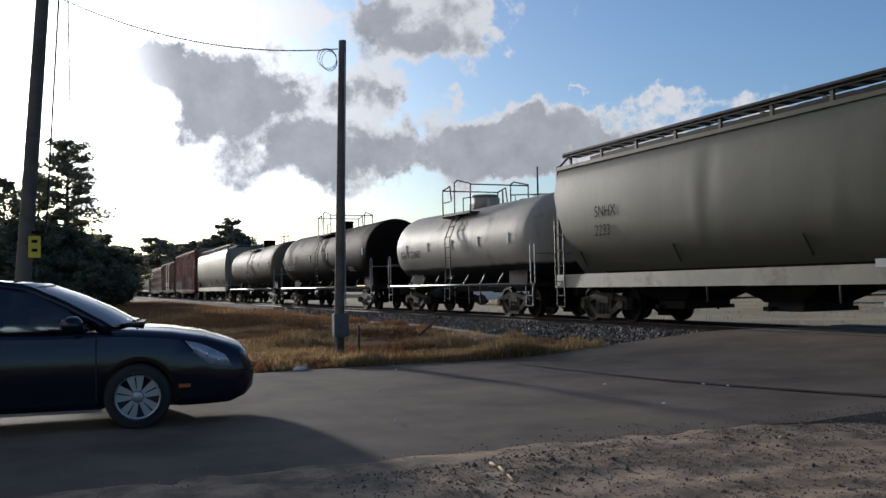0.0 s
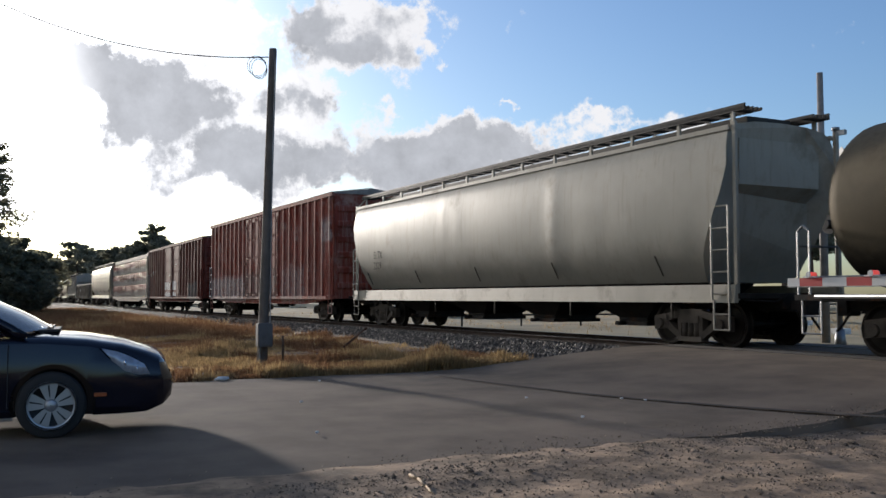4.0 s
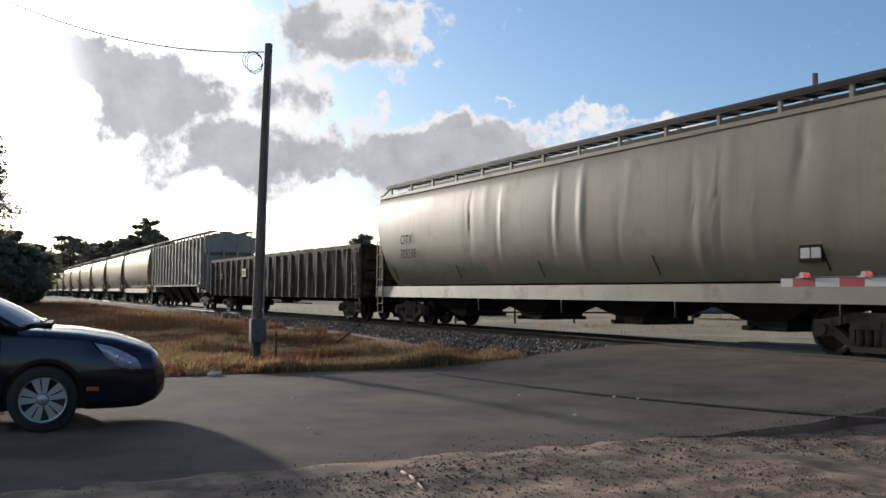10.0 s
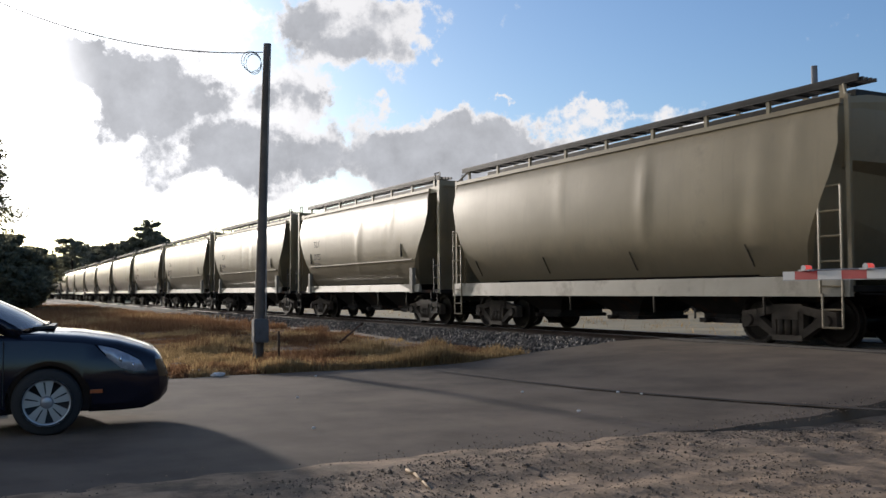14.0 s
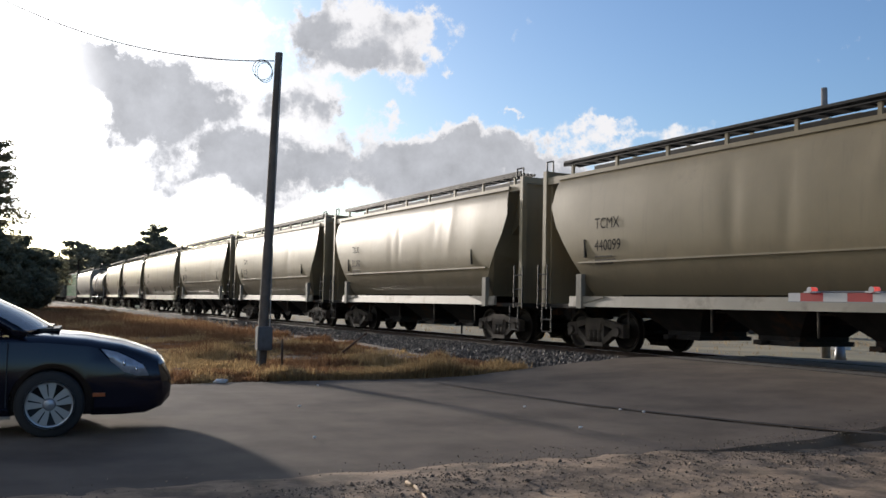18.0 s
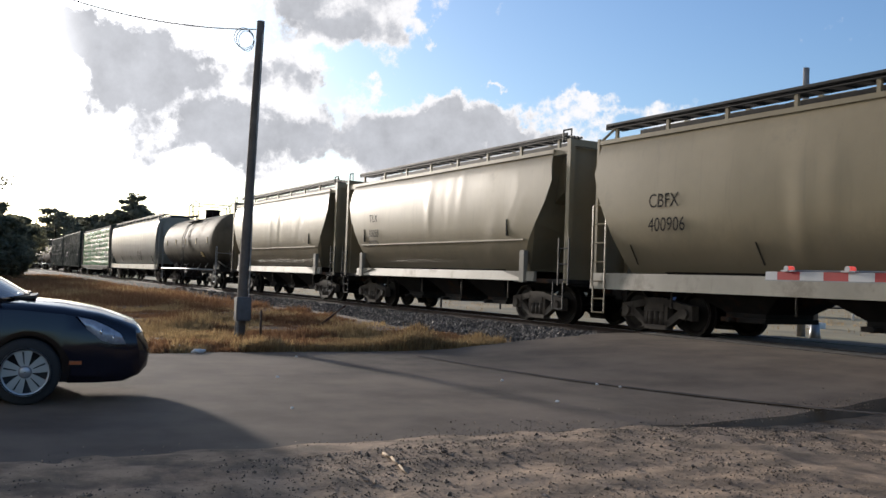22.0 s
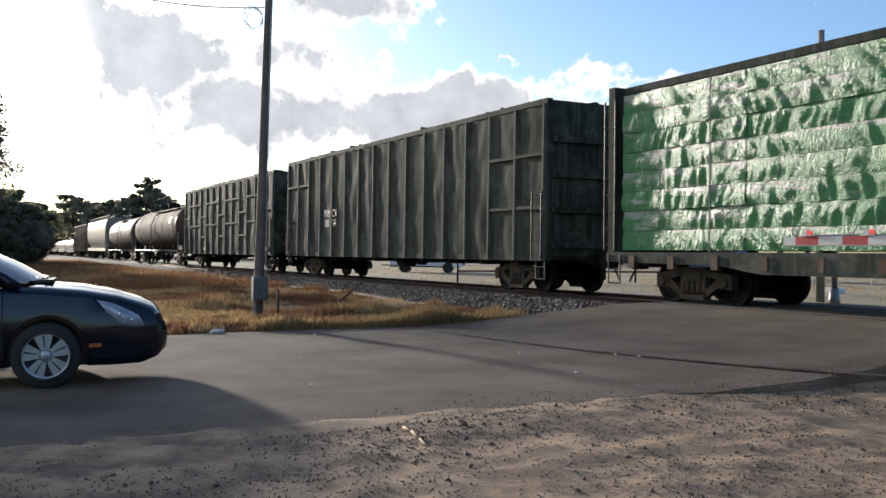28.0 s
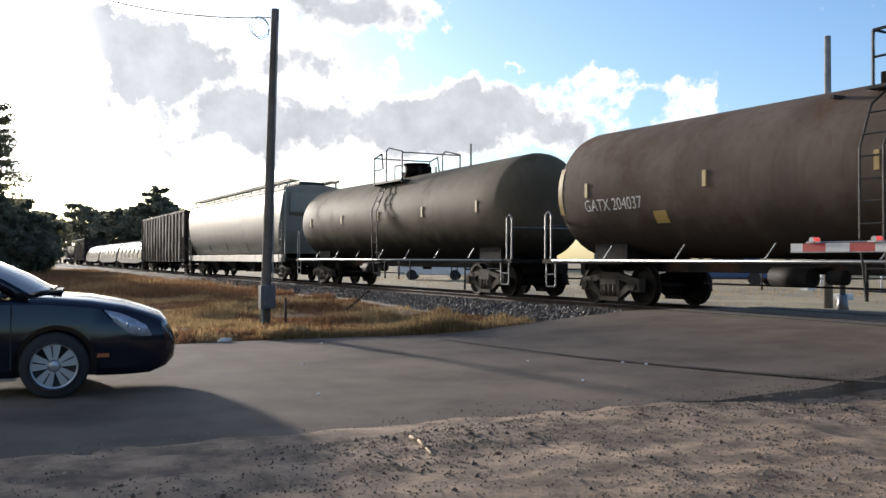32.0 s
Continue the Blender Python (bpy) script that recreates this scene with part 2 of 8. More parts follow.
RUST, SOOT, DUST = (0.10, 0.045, 0.02), (0.03, 0.028, 0.025), (0.23, 0.19, 0.14)
M = {
    # hopper belly colour: lower grime together with shade of the inward curve
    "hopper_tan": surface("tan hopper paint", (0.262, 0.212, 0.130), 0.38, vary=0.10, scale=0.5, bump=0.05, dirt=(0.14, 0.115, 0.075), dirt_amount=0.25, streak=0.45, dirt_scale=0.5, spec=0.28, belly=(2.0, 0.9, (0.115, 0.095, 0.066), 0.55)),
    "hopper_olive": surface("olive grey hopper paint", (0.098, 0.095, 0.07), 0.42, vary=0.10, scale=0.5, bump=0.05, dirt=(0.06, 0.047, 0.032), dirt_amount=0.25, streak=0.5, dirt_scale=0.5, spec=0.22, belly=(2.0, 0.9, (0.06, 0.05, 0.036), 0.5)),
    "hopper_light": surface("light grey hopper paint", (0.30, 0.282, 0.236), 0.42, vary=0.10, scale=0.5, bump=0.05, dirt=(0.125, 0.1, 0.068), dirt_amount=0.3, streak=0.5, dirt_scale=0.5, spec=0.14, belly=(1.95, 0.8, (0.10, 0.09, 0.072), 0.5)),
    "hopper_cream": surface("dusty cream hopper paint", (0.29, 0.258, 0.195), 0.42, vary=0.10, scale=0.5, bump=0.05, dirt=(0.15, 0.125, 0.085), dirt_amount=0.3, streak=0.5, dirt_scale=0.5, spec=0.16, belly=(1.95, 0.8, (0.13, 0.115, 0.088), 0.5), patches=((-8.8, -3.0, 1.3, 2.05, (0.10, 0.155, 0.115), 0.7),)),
    "hopper_grey": surface("grey ribbed hopper paint", (0.29, 0.268, 0.232), 0.55, vary=0.12, scale=0.7, bump=0.06, dirt=(0.11, 0.10, 0.085), dirt_amount=0.35, streak=0.4, spec=0.15),
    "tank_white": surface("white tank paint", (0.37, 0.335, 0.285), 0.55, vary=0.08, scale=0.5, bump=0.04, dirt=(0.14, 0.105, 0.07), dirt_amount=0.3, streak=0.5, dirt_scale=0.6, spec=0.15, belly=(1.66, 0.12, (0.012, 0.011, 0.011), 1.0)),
    "tank_black": surface("black tank paint", (0.005, 0.0036, 0.003), 0.68, vary=0.2, scale=0.6, bump=0.05, dirt=(0.015, 0.008, 0.005), dirt_amount=0.5, streak=0.5, dirt_scale=0.5, spec=0.05),
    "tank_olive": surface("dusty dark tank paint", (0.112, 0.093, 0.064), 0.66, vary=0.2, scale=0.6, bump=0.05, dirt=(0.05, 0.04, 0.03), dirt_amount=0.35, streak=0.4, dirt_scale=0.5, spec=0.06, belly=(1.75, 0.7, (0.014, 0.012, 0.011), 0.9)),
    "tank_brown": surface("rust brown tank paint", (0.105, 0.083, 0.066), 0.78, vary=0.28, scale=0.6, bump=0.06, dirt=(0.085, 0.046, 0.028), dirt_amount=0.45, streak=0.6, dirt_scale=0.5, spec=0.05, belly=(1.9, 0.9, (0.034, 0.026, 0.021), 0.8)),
    # pale streaks and patches carry both wear and the sunlight on the panels
    "box_red": surface("weathered oxide red paint", (0.185, 0.046, 0.032), 0.75, vary=0.28, scale=1.0, bump=0.08, dirt=(0.34, 0.24, 0.205), dirt_amount=0.4, streak=0.8, dirt_scale=0.9, spec=0.1, patches=((-9.9, -2.6, 0.8, 2.3, (0.36, 0.30, 0.28), 0.85), (3.2, 6.6, 0.8, 2.5, (0.30, 0.24, 0.22), 0.6), (-2.5, 3.0, 0.9, 2.4, (0.15, 0.115, 0.105), 0.7), (-2.4, 2.9, 2.7, 4.7, (0.25, 0.14, 0.115), 0.55), (8.6, 9.9, 3.2, 4.3, (0.42, 0.38, 0.36), 0.6))),
    "box_brown": surface("weathered brown paint", (0.092, 0.024, 0.018), 0.75, vary=0.26, scale=1.0, bump=0.08, dirt=(0.19, 0.13, 0.112), dirt_amount=0.32, streak=0.8, dirt_scale=0.9, spec=0.1, patches=((5.5, 8.1, 0.7, 2.15, (0.14, 0.125, 0.115), 0.9),)),
    "gondola_black": surface("black rusted gondola steel", (0.022, 0.017, 0.014), 0.75, vary=0.3, scale=1.4, bump=0.12, dirt=(0.10, 0.083, 0.066), dirt_amount=0.5, streak=0.5, spec=0.12),
    # post steels: gondola colours made paler for the sun falling on the posts
    "post_rust_sunlit": surface("dusty rusted post steel", (0.085, 0.068, 0.052), 0.75, vary=0.3, scale=1.4, bump=0.1, dirt=(0.16, 0.13, 0.10), dirt_amount=0.45, streak=0.5, spec=0.12),
    "post_green_sunlit": surface("dusty green post steel", (0.075, 0.082, 0.066), 0.75, vary=0.3, scale=1.4, bump=0.1, dirt=(0.16, 0.16, 0.135), dirt_amount=0.45, streak=0.5, spec=0.12),
    "gondola_green": surface("dark green grey gondola steel", (0.030, 0.036, 0.028), 0.75, vary=0.3, scale=1.2, bump=0.12, dirt=(0.115, 0.12, 0.10), dirt_amount=0.5, streak=0.8, spec=0.12),
    "roof_grey": surface("dull galvanised roof", (0.2, 0.19, 0.18), 0.5, vary=0.2, dirt=RUST, dirt_amount=0.25),
    "walk_steel": surface("dark roof walk steel", (0.04, 0.038, 0.036), 0.55, vary=0.2, spec=0.12),
    "under_steel": surface("sooty underframe steel", (0.018, 0.016, 0.0145), 0.7, vary=0.3, dirt=RUST, dirt_amount=0.3, spec=0.12),
    "truck_steel": surface("dusty cast truck steel", (0.055, 0.045, 0.036), 0.65, vary=0.3, dirt=(0.10, 0.085, 0.068), dirt_amount=0.4, spec=0.12),
    "wheel_steel": surface("dark wheel steel", (0.014, 0.011, 0.009), 0.5, metal=0.4, vary=0.25, spec=0.12),
    "sill_deck": surface("rusty flat deck steel", (0.075, 0.045, 0.03), 0.6, vary=0.3, dirt=DUST, dirt_amount=0.3, spec=0.15),
    "white_mark": surface("white stencil", (0.45, 0.44, 0.42), 0.6, vary=0.12, dirt=SOOT, dirt_amount=0.1),
    # sills share the body paint; their sun reflection is put in as paleness
    "sill_pale": surface("pale sill paint", (0.25, 0.225, 0.175), 0.4, vary=0.12, scale=0.8, bump=0.04, dirt=(0.12, 0.095, 0.065), dirt_amount=0.35, streak=0.4, spec=0.35),
    "box_grey": surface("dull grey meter paint", (0.10, 0.10, 0.102), 0.6, vary=0.2, dirt=(0.06, 0.05, 0.04), dirt_amount=0.3),
    "black_mark": surface("black stencil", (0.012, 0.012, 0.012), 0.85, vary=0.2, spec=0.1),
    "yellow_mark": surface("yellow reflector", (0.36, 0.245, 0.07), 0.5, vary=0.15),
    "graffiti": surface("faded white spray paint", (0.5, 0.49, 0.48), 0.8, vary=0.3, scale=4.0, dirt=(0.16, 0.06, 0.05), dirt_amount=0.4, dirt_scale=4.0, spec=0.15),
    "graffiti_dark": surface("grey and black spray paint", (0.06, 0.05, 0.048), 0.8, vary=0.5, scale=5.0, dirt=(0.03, 0.025, 0.025), dirt_amount=0.5, dirt_scale=3.0, spec=0.1),
    "asphalt": surface("worn asphalt", (0.143, 0.112, 0.085), 0.85, vary=0.26, scale=0.8, grain=70.0, bump=0.5, dirt=(0.18, 0.148, 0.115), dirt_amount=0.3, dirt_scale=0.5, spec=0.1),
    "tar": surface("old sealing tar", (0.062, 0.050, 0.041), 0.85, vary=0.4, scale=3.0, bump=0.3, spec=0.15),
    "ground": surface("dry verge soil", (0.15, 0.098, 0.06), 0.95, vary=0.35, scale=0.5, grain=30.0, bump=0.5, dirt=(0.085, 0.062, 0.042), dirt_amount=0.4, dirt_scale=0.6),
    "gravel": surface("gravelly dirt", (0.25, 0.182, 0.122), 0.95, vary=0.45, scale=2.2, grain=38.0, bump=1.0, second=(0.28, 0.195, 0.125), dirt=(0.12, 0.085, 0.06), dirt_amount=0.45, dirt_scale=1.4, spec=0.2),
    "stone": surface("gravel stones", (0.185, 0.135, 0.092), 0.85, vary=0.3, scale=8.0, island=True),
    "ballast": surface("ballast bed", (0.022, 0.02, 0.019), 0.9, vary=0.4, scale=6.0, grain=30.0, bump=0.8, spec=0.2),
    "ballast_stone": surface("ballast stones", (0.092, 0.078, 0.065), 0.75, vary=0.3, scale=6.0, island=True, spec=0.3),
    "rail": surface("rail steel", (0.05, 0.034, 0.026), 0.7, metal=0.0, vary=0.3, spec=0.2),
    "rail_head": surface("polished rail head", (0.16, 0.15, 0.145), 0.35, metal=1.0, vary=0.1),
    "tie": surface("creosoted timber", (0.055, 0.045, 0.037), 0.85, vary=0.35, scale=3.0, bump=0.4),
    "grass": leaf_surface("dry grass", (0.36, 0.255, 0.135), (0.38, 0.26, 0.125), spread=1.1),
    "grass_brown": leaf_surface("brown weeds", (0.20, 0.118, 0.068), (0.22, 0.12, 0.062), spread=1.1),
    "pole_wood": surface("weathered pole wood", (0.115, 0.095, 0.078), 0.85, vary=0.3, scale=2.0, bump=0.4),
    "metal_grey": surface("galvanised metal", (0.22, 0.225, 0.23), 0.45, metal=0.7, vary=0.15),
    "wire": surface("black cable", (0.02, 0.02, 0.02), 0.6),
    "leaf": leaf_surface("dark conifer foliage", (0.17, 0.17, 0.125), (0.26, 0.25, 0.16), 0.6),
    "leaf_far": leaf_surface("far foliage", (0.18, 0.185, 0.15), (0.25, 0.25, 0.18), 0.3),
    "bark": surface("pine bark", (0.09, 0.065, 0.05), 0.9, vary=0.3, bump=0.5),
    "yellow_sign": surface("yellow plate", (0.65, 0.48, 0.03), 0.5, vary=0.1),
    "car_paint": surface("dark navy car paint", (0.006, 0.0062, 0.013), 0.12, vary=0.1, bump=0.0, spec=0.5, grain=200.0),
    "car_black": surface("black plastic trim", (0.012, 0.012, 0.013), 0.55, vary=0.1),
    "tyre": surface("tyre rubber", (0.018, 0.018, 0.018), 0.8, vary=0.2),
    "rim": surface("silver wheel cover", (0.36, 0.365, 0.38), 0.35, metal=0.7, vary=0.06),
    "chrome": surface("chrome trim", (0.7, 0.7, 0.72), 0.12, metal=1.0, vary=0.03),
    "amber": surface("amber marker lens", (0.32, 0.08, 0.02), 0.3, vary=0.05),
    "lamp_glass": surface("clear headlamp lens", (0.42, 0.45, 0.50), 0.15, metal=0.3, vary=0.2, scale=12.0),
    "cabin": surface("dark cabin trim", (0.03, 0.03, 0.032), 0.8, vary=0.2),
    "glass": glass_surface("window glass"),
    "gate_white": surface("white reflective sheeting", (0.5, 0.49, 0.48), 0.5, vary=0.06),
    "gate_red": surface("red reflective sheeting", (0.36, 0.025, 0.025), 0.5, vary=0.08),
    "gate_lamp": glow_surface("red gate lamp", (0.9, 0.10, 0.075), 0.55),
    "building": surface("pale metal cladding", (0.36, 0.37, 0.36), 0.6, vary=0.1),
    "truck_blue": surface("blue pickup paint", (0.03, 0.07, 0.18), 0.3, vary=0.1),
    "white_paint": surface("white paint", (0.7, 0.7, 0.7), 0.4, vary=0.08),
    "lawn": surface("far dry lawn", (0.26, 0.205, 0.105), 0.9, vary=0.3, scale=0.3, grain=20.0, bump=0.3, dirt=(0.24, 0.19, 0.11), dirt_amount=0.35, dirt_scale=0.15),
    "paper": surface("crumpled litter", (0.65, 0.64, 0.62), 0.8),
    "stick": surface("bare wood", (0.30, 0.21, 0.12), 0.8, vary=0.3),
}

# ---- mesh helpers ----


def box(bm, x0, x1, y0, y1, z0, z1):
    v = [bm.verts.new(p) for p in ((x0, y0, z0), (x1, y0, z0), (x1, y1, z0), (x0, y1, z0), (x0, y0, z1), (x1, y0, z1), (x1, y1, z1), (x0, y1, z1))]
    for f in ((3, 2, 1, 0), (4, 5, 6, 7), (0, 1, 5, 4), (1, 2, 6, 5), (2, 3, 7, 6), (3, 0, 4, 7)):
        bm.faces.new([v[i] for i in f])
    return bm


def rod(bm, a, b, r, n=8, r2=None):
    """A round bar from a to b."""
    a, b = Vector(a), Vector(b)
    w = (b - a).normalized()
    u = w.orthogonal().normalized()
    s = w.cross(u)
    rings = []
    for p, q in ((a, r), (b, r if r2 is None else r2)):
        rings.append([bm.verts.new(p + q * (math.cos(2 * math.pi * i / n) * u + math.sin(2 * math.pi * i / n) * s)) for i in range(n)])
    for i in range(n):
        bm.faces.new((rings[0][i], rings[0][(i + 1) % n], rings[1][(i + 1) % n], rings[1][i])).smooth = n > 6
    bm.faces.new(rings[0][::-1])
    bm.faces.new(rings[1])
    return bm


def bent(bm, pts, r, n=6):
    for a, b in zip(pts, pts[1:]):
        rod(bm, a, b, r, n)
    return bm


def loft(bm, rings, caps=True, closed=True, smooth=True):
    vs = [[bm.verts.new(p) for p in ring] for ring in rings]
    n = len(vs[0])
    for a, b in zip(vs, vs[1:]):
        for i in range(n if closed else n - 1):
            bm.faces.new((a[i], a[(i + 1) % n], b[(i + 1) % n], b[i])).smooth = smooth
    if caps and closed:
        bm.faces.new(vs[0][::-1])
        bm.faces.new(vs[-1])
    return vs


def prism(bm, outline, y0, y1):
    """An outline of (x, z) points, pushed from y0 to y1."""
    a = [bm.verts.new((x, y0, z)) for x, z in outline]
    b = [bm.verts.new((x, y1, z)) for x, z in outline]
    n = len(a)
    for i in range(n):
        bm.faces.new((a[i], a[(i + 1) % n], b[(i + 1) % n], b[i]))
    bm.faces.new(a[::-1])
    bm.faces.new(b)
    return bm


def prism_x(bm, outline, x0, x1):
    """An outline of (y, z) points, pushed from x0 to x1."""
    a = [bm.verts.new((x0, y, z)) for y, z in outline]
    b = [bm.verts.new((x1, y, z)) for y, z in outline]
    n = len(a)
    for i in range(n):
        bm.faces.new((a[i], a[(i + 1) % n], b[(i + 1) % n], b[i]))
    bm.faces.new(a[::-1])
    bm.faces.new(b)
    return bm


def finish(bm, name, material, soft=False):
    bmesh.ops.recalc_face_normals(bm, faces=bm.faces)
    mesh = bpy.data.meshes.new(name)
    bm.to_mesh(mesh)
    bm.free()
    mesh.materials.append(material)
    if soft:
        for p in mesh.polygons:
            p.use_smooth = True
    return mesh


def part(name, bm, material, parent, label="", soft=False):
    """Links a bmesh as one mesh object under a thing or under a part."""
    mesh = bm if isinstance(bm, bpy.types.Mesh) else finish(bm, name, material, soft)
    ob = new(name, mesh)
    ob.parent = parent
    if label:
        ob["label"] = label
    return ob


def thing(name, label, category, group="", at=None):
    ob = new(name)
    ob.empty_display_size = 0.3
    if at is not None:
        ob.matrix_basis = at
    return tagged(ob, label, category, group)


def solid(name, bm, material, label, category, group="", at=None, kind="", soft=False):
    """A thing or piece of the setting that is one mesh."""
    ob = new(name, finish(bm, name, material, soft))
    if at is not None:
        ob.matrix_basis = at
    return tagged(ob, label, category, group, kind)


def slab(name, material, parent, x0, x1, y0, y1, z0, z1, label=""):
    """A part that is one plain bar or plate."""
    bm = bmesh.new()
    box(bm, min(x0, x1), max(x0, x1), min(y0, y1), max(y0, y1), z0, z1)
    return part(name, bm, material, parent, label)


def tube(name, material, parent, points, r, label="", n=6):
    """A part that is one bent bar."""
    bm = bmesh.new()
    bent(bm, points, r, n)
    return part(name, bm, material, parent, label)


SHARED = {}


def shared(key, material, make):
    if key not in SHARED:
        bm = bmesh.new()
        make(bm)
        SHARED[key] = finish(bm, key, material)
    return SHARED[key]


def lettering(text, size, x, z, y, material, parent, name="lettering", wide=0.9, curve=None):
    """Stencilled writing on the near side of a car: its left end at x, its foot at z, on the plane y."""
    cu = bpy.data.curves.new(name, "FONT")
    cu.body, cu.size, cu.extrude = text, size, 0.0
    tmp = bpy.data.objects.new(name, cu)
    mesh = bpy.data.meshes.new_from_object(tmp)
    bpy.data.objects.remove(tmp)
    mesh.transform(Matrix.Translation((x, y, z)) @ Matrix.Rotation(math.pi / 2, 4, "X") @ Matrix.Diagonal((wide, 1, 1, 1)))
    if curve:
        r, zc = curve
        for v in mesh.vertices:
            v.co.y = -math.sqrt(max(0.05, r * r - (v.co.z - zc) ** 2)) - 0.012
    mesh.materials.clear()
    mesh.materials.append(material)
    ob = new(name, mesh)
    ob.parent = parent
    return ob


# ---- the plan ----
RAIL_Z = 0.32
TRACK_Y = 14.5
ROAD_W, ROAD_E = -15.1, -6.8      # the road's two edges; it runs along y


def track_y(x):
    d = (-x - 60.0) / 12.0
    return TRACK_Y + 0.42 * (math.log1p(math.exp(d)) if d < 30 else d)


def track_turn(x):
    d = (-x - 60.0) / 12.0
    return -math.degrees(math.atan(0.035 / (1 + math.exp(-max(-40.0, min(40.0, d))))))


def road_z(y):
    """The road climbs to the crossing and falls again behind it."""
    def s(a, b):
        t = min(1.0, max(0.0, (y - a) / (b - a)))
        return t * t * (3 - 2 * t)
    return 0.31 * s(7.0, 13.2) - 0.25 * s(15.8, 22.0)


def bed(y):
    """Height of the ballast shoulder under the track."""
    d = abs(y - TRACK_Y)
    return max(0.0, min(0.17, 0.17 - (d - 1.75) * 0.16)) if d > 1.75 else 0.17


def ground_z(x, y):
    n = noise.noise((x * 0.13, y * 0.13, 3.1)) * 0.10
    if ROAD_W - 0.2 < x < ROAD_E - 0.4 or (ROAD_W < x < ROAD_E + 0.5 and y >= 12.5):
        return -0.03
    if x > ROAD_E - 0.9 and y < 12.5:
        drop = max(0.0, min(1.0, (y - 6.0) / 1.5))
        if x < ROAD_E + 0.1:
            f = (x - ROAD_E + 0.9) / 1.0
            return -0.05 + (0.068 - 0.07 * drop) * f + 0.02 * f * noise.noise((x * 3.1, y * 3.1, 1.0)) + road_z(y) * f * 0.4 - 0.035 * f * max(0.0, min(1.0, (y - 6.2) / 2.0))
        w = min(1.0, (x - ROAD_E) / 2.0)
        rut = 0.035 * max(0.0, min(1.0, (y - 6.2) / 2.0)) * max(0.0, 1 - (x - ROAD_E - 0.1) / 0.7)
        clod = 0.028 * noise.noise((x * 3.1, y * 3.1, 1.0)) + 0.016 * noise.noise((x * 7.3, y * 7.3, 4.0))
        return 0.018 + clod * min(1.0, (x - ROAD_E + 0.2) / 0.8) + road_z(y) * 0.4 * max(0.0, 1 - (x - ROAD_E) / 3.0) - 0.03 * max(0.0, min(1.0, (y - 6.0) / 1.5)) + w * (0.3 * n + 0.02 * noise.noise((x * 0.8, y * 0.8, 0.0))) - 0.06 * max(0.0, min(1.0, (y - 6.0) / 3.0)) - rut
    far = max(0.0, y - 20) * 0.004
    if x < ROAD_W:
        w = min(1.0, (ROAD_W - x) / 1.5)
        return -0.02 + w * (0.06 + 0.5 * n) + min(0.4, far)
    return -0.03 + n + min(0.4, far)

# ---- ground, road, track ----


def grid_sheet(bm, xs, ys, height):
    rows = [[bm.verts.new((x, y, height(x, y))) for x in xs] for y in ys]
    for a, b in zip(rows, rows[1:]):
        for i in range(len(xs) - 1):
            bm.faces.new((a[i], a[i + 1], b[i + 1], b[i])).smooth = True


def spread(near, far, step, grow):
    out, d = [], 0.0
    v = near
    while v < far:
        out.append(v)
        step *= grow
        v += step
    return out + [far]


def build_ground():
    west = [-v for v in spread(30.0, 2500.0, 1.5, 1.25)][::-1]
    xs = west + [-29.0 + 0.5 * i for i in range(43)] + [-7.5 + 0.1 * i for i in range(96)] + [2.5 + 0.5 * i for i in range(27)] + spread(16.0, 2500.0, 2.0, 1.4)
    ys = [-v for v in spread(10.0, 2500.0, 1.5, 1.35)][::-1] + [-9.0 + 0.5 * i for i in range(18)] + [0.1 * i for i in range(111)] + [11.5 + 0.5 * i for i in range(35)] + spread(29.0, 2500.0, 2.0, 1.3)
    bm = bmesh.new()
    grid_sheet(bm, xs, ys, ground_z)
    ob = solid("ground", bm, M["ground"], "dry brown verge and open ground with patchy grass", "ground", kind="structure")
    ob.data.materials.append(M["gravel"])
    ob.data.materials.append(M["lawn"])
    for p in ob.data.polygons:
        c = p.center
        if c.x > ROAD_E - 0.4 and c.y < 16:
            p.material_index = 1
        elif c.y > 19.5 + 0.6 * noise.noise((c.x * 0.2, 0, 0)):
            p.material_index = 2


def edge_wave(y, side):
    return 0.22 * noise.noise((y * 0.35, side * 7.7, 0.0)) + 0.10 * noise.noise((y * 1.6, side * 3.1, 5.0))


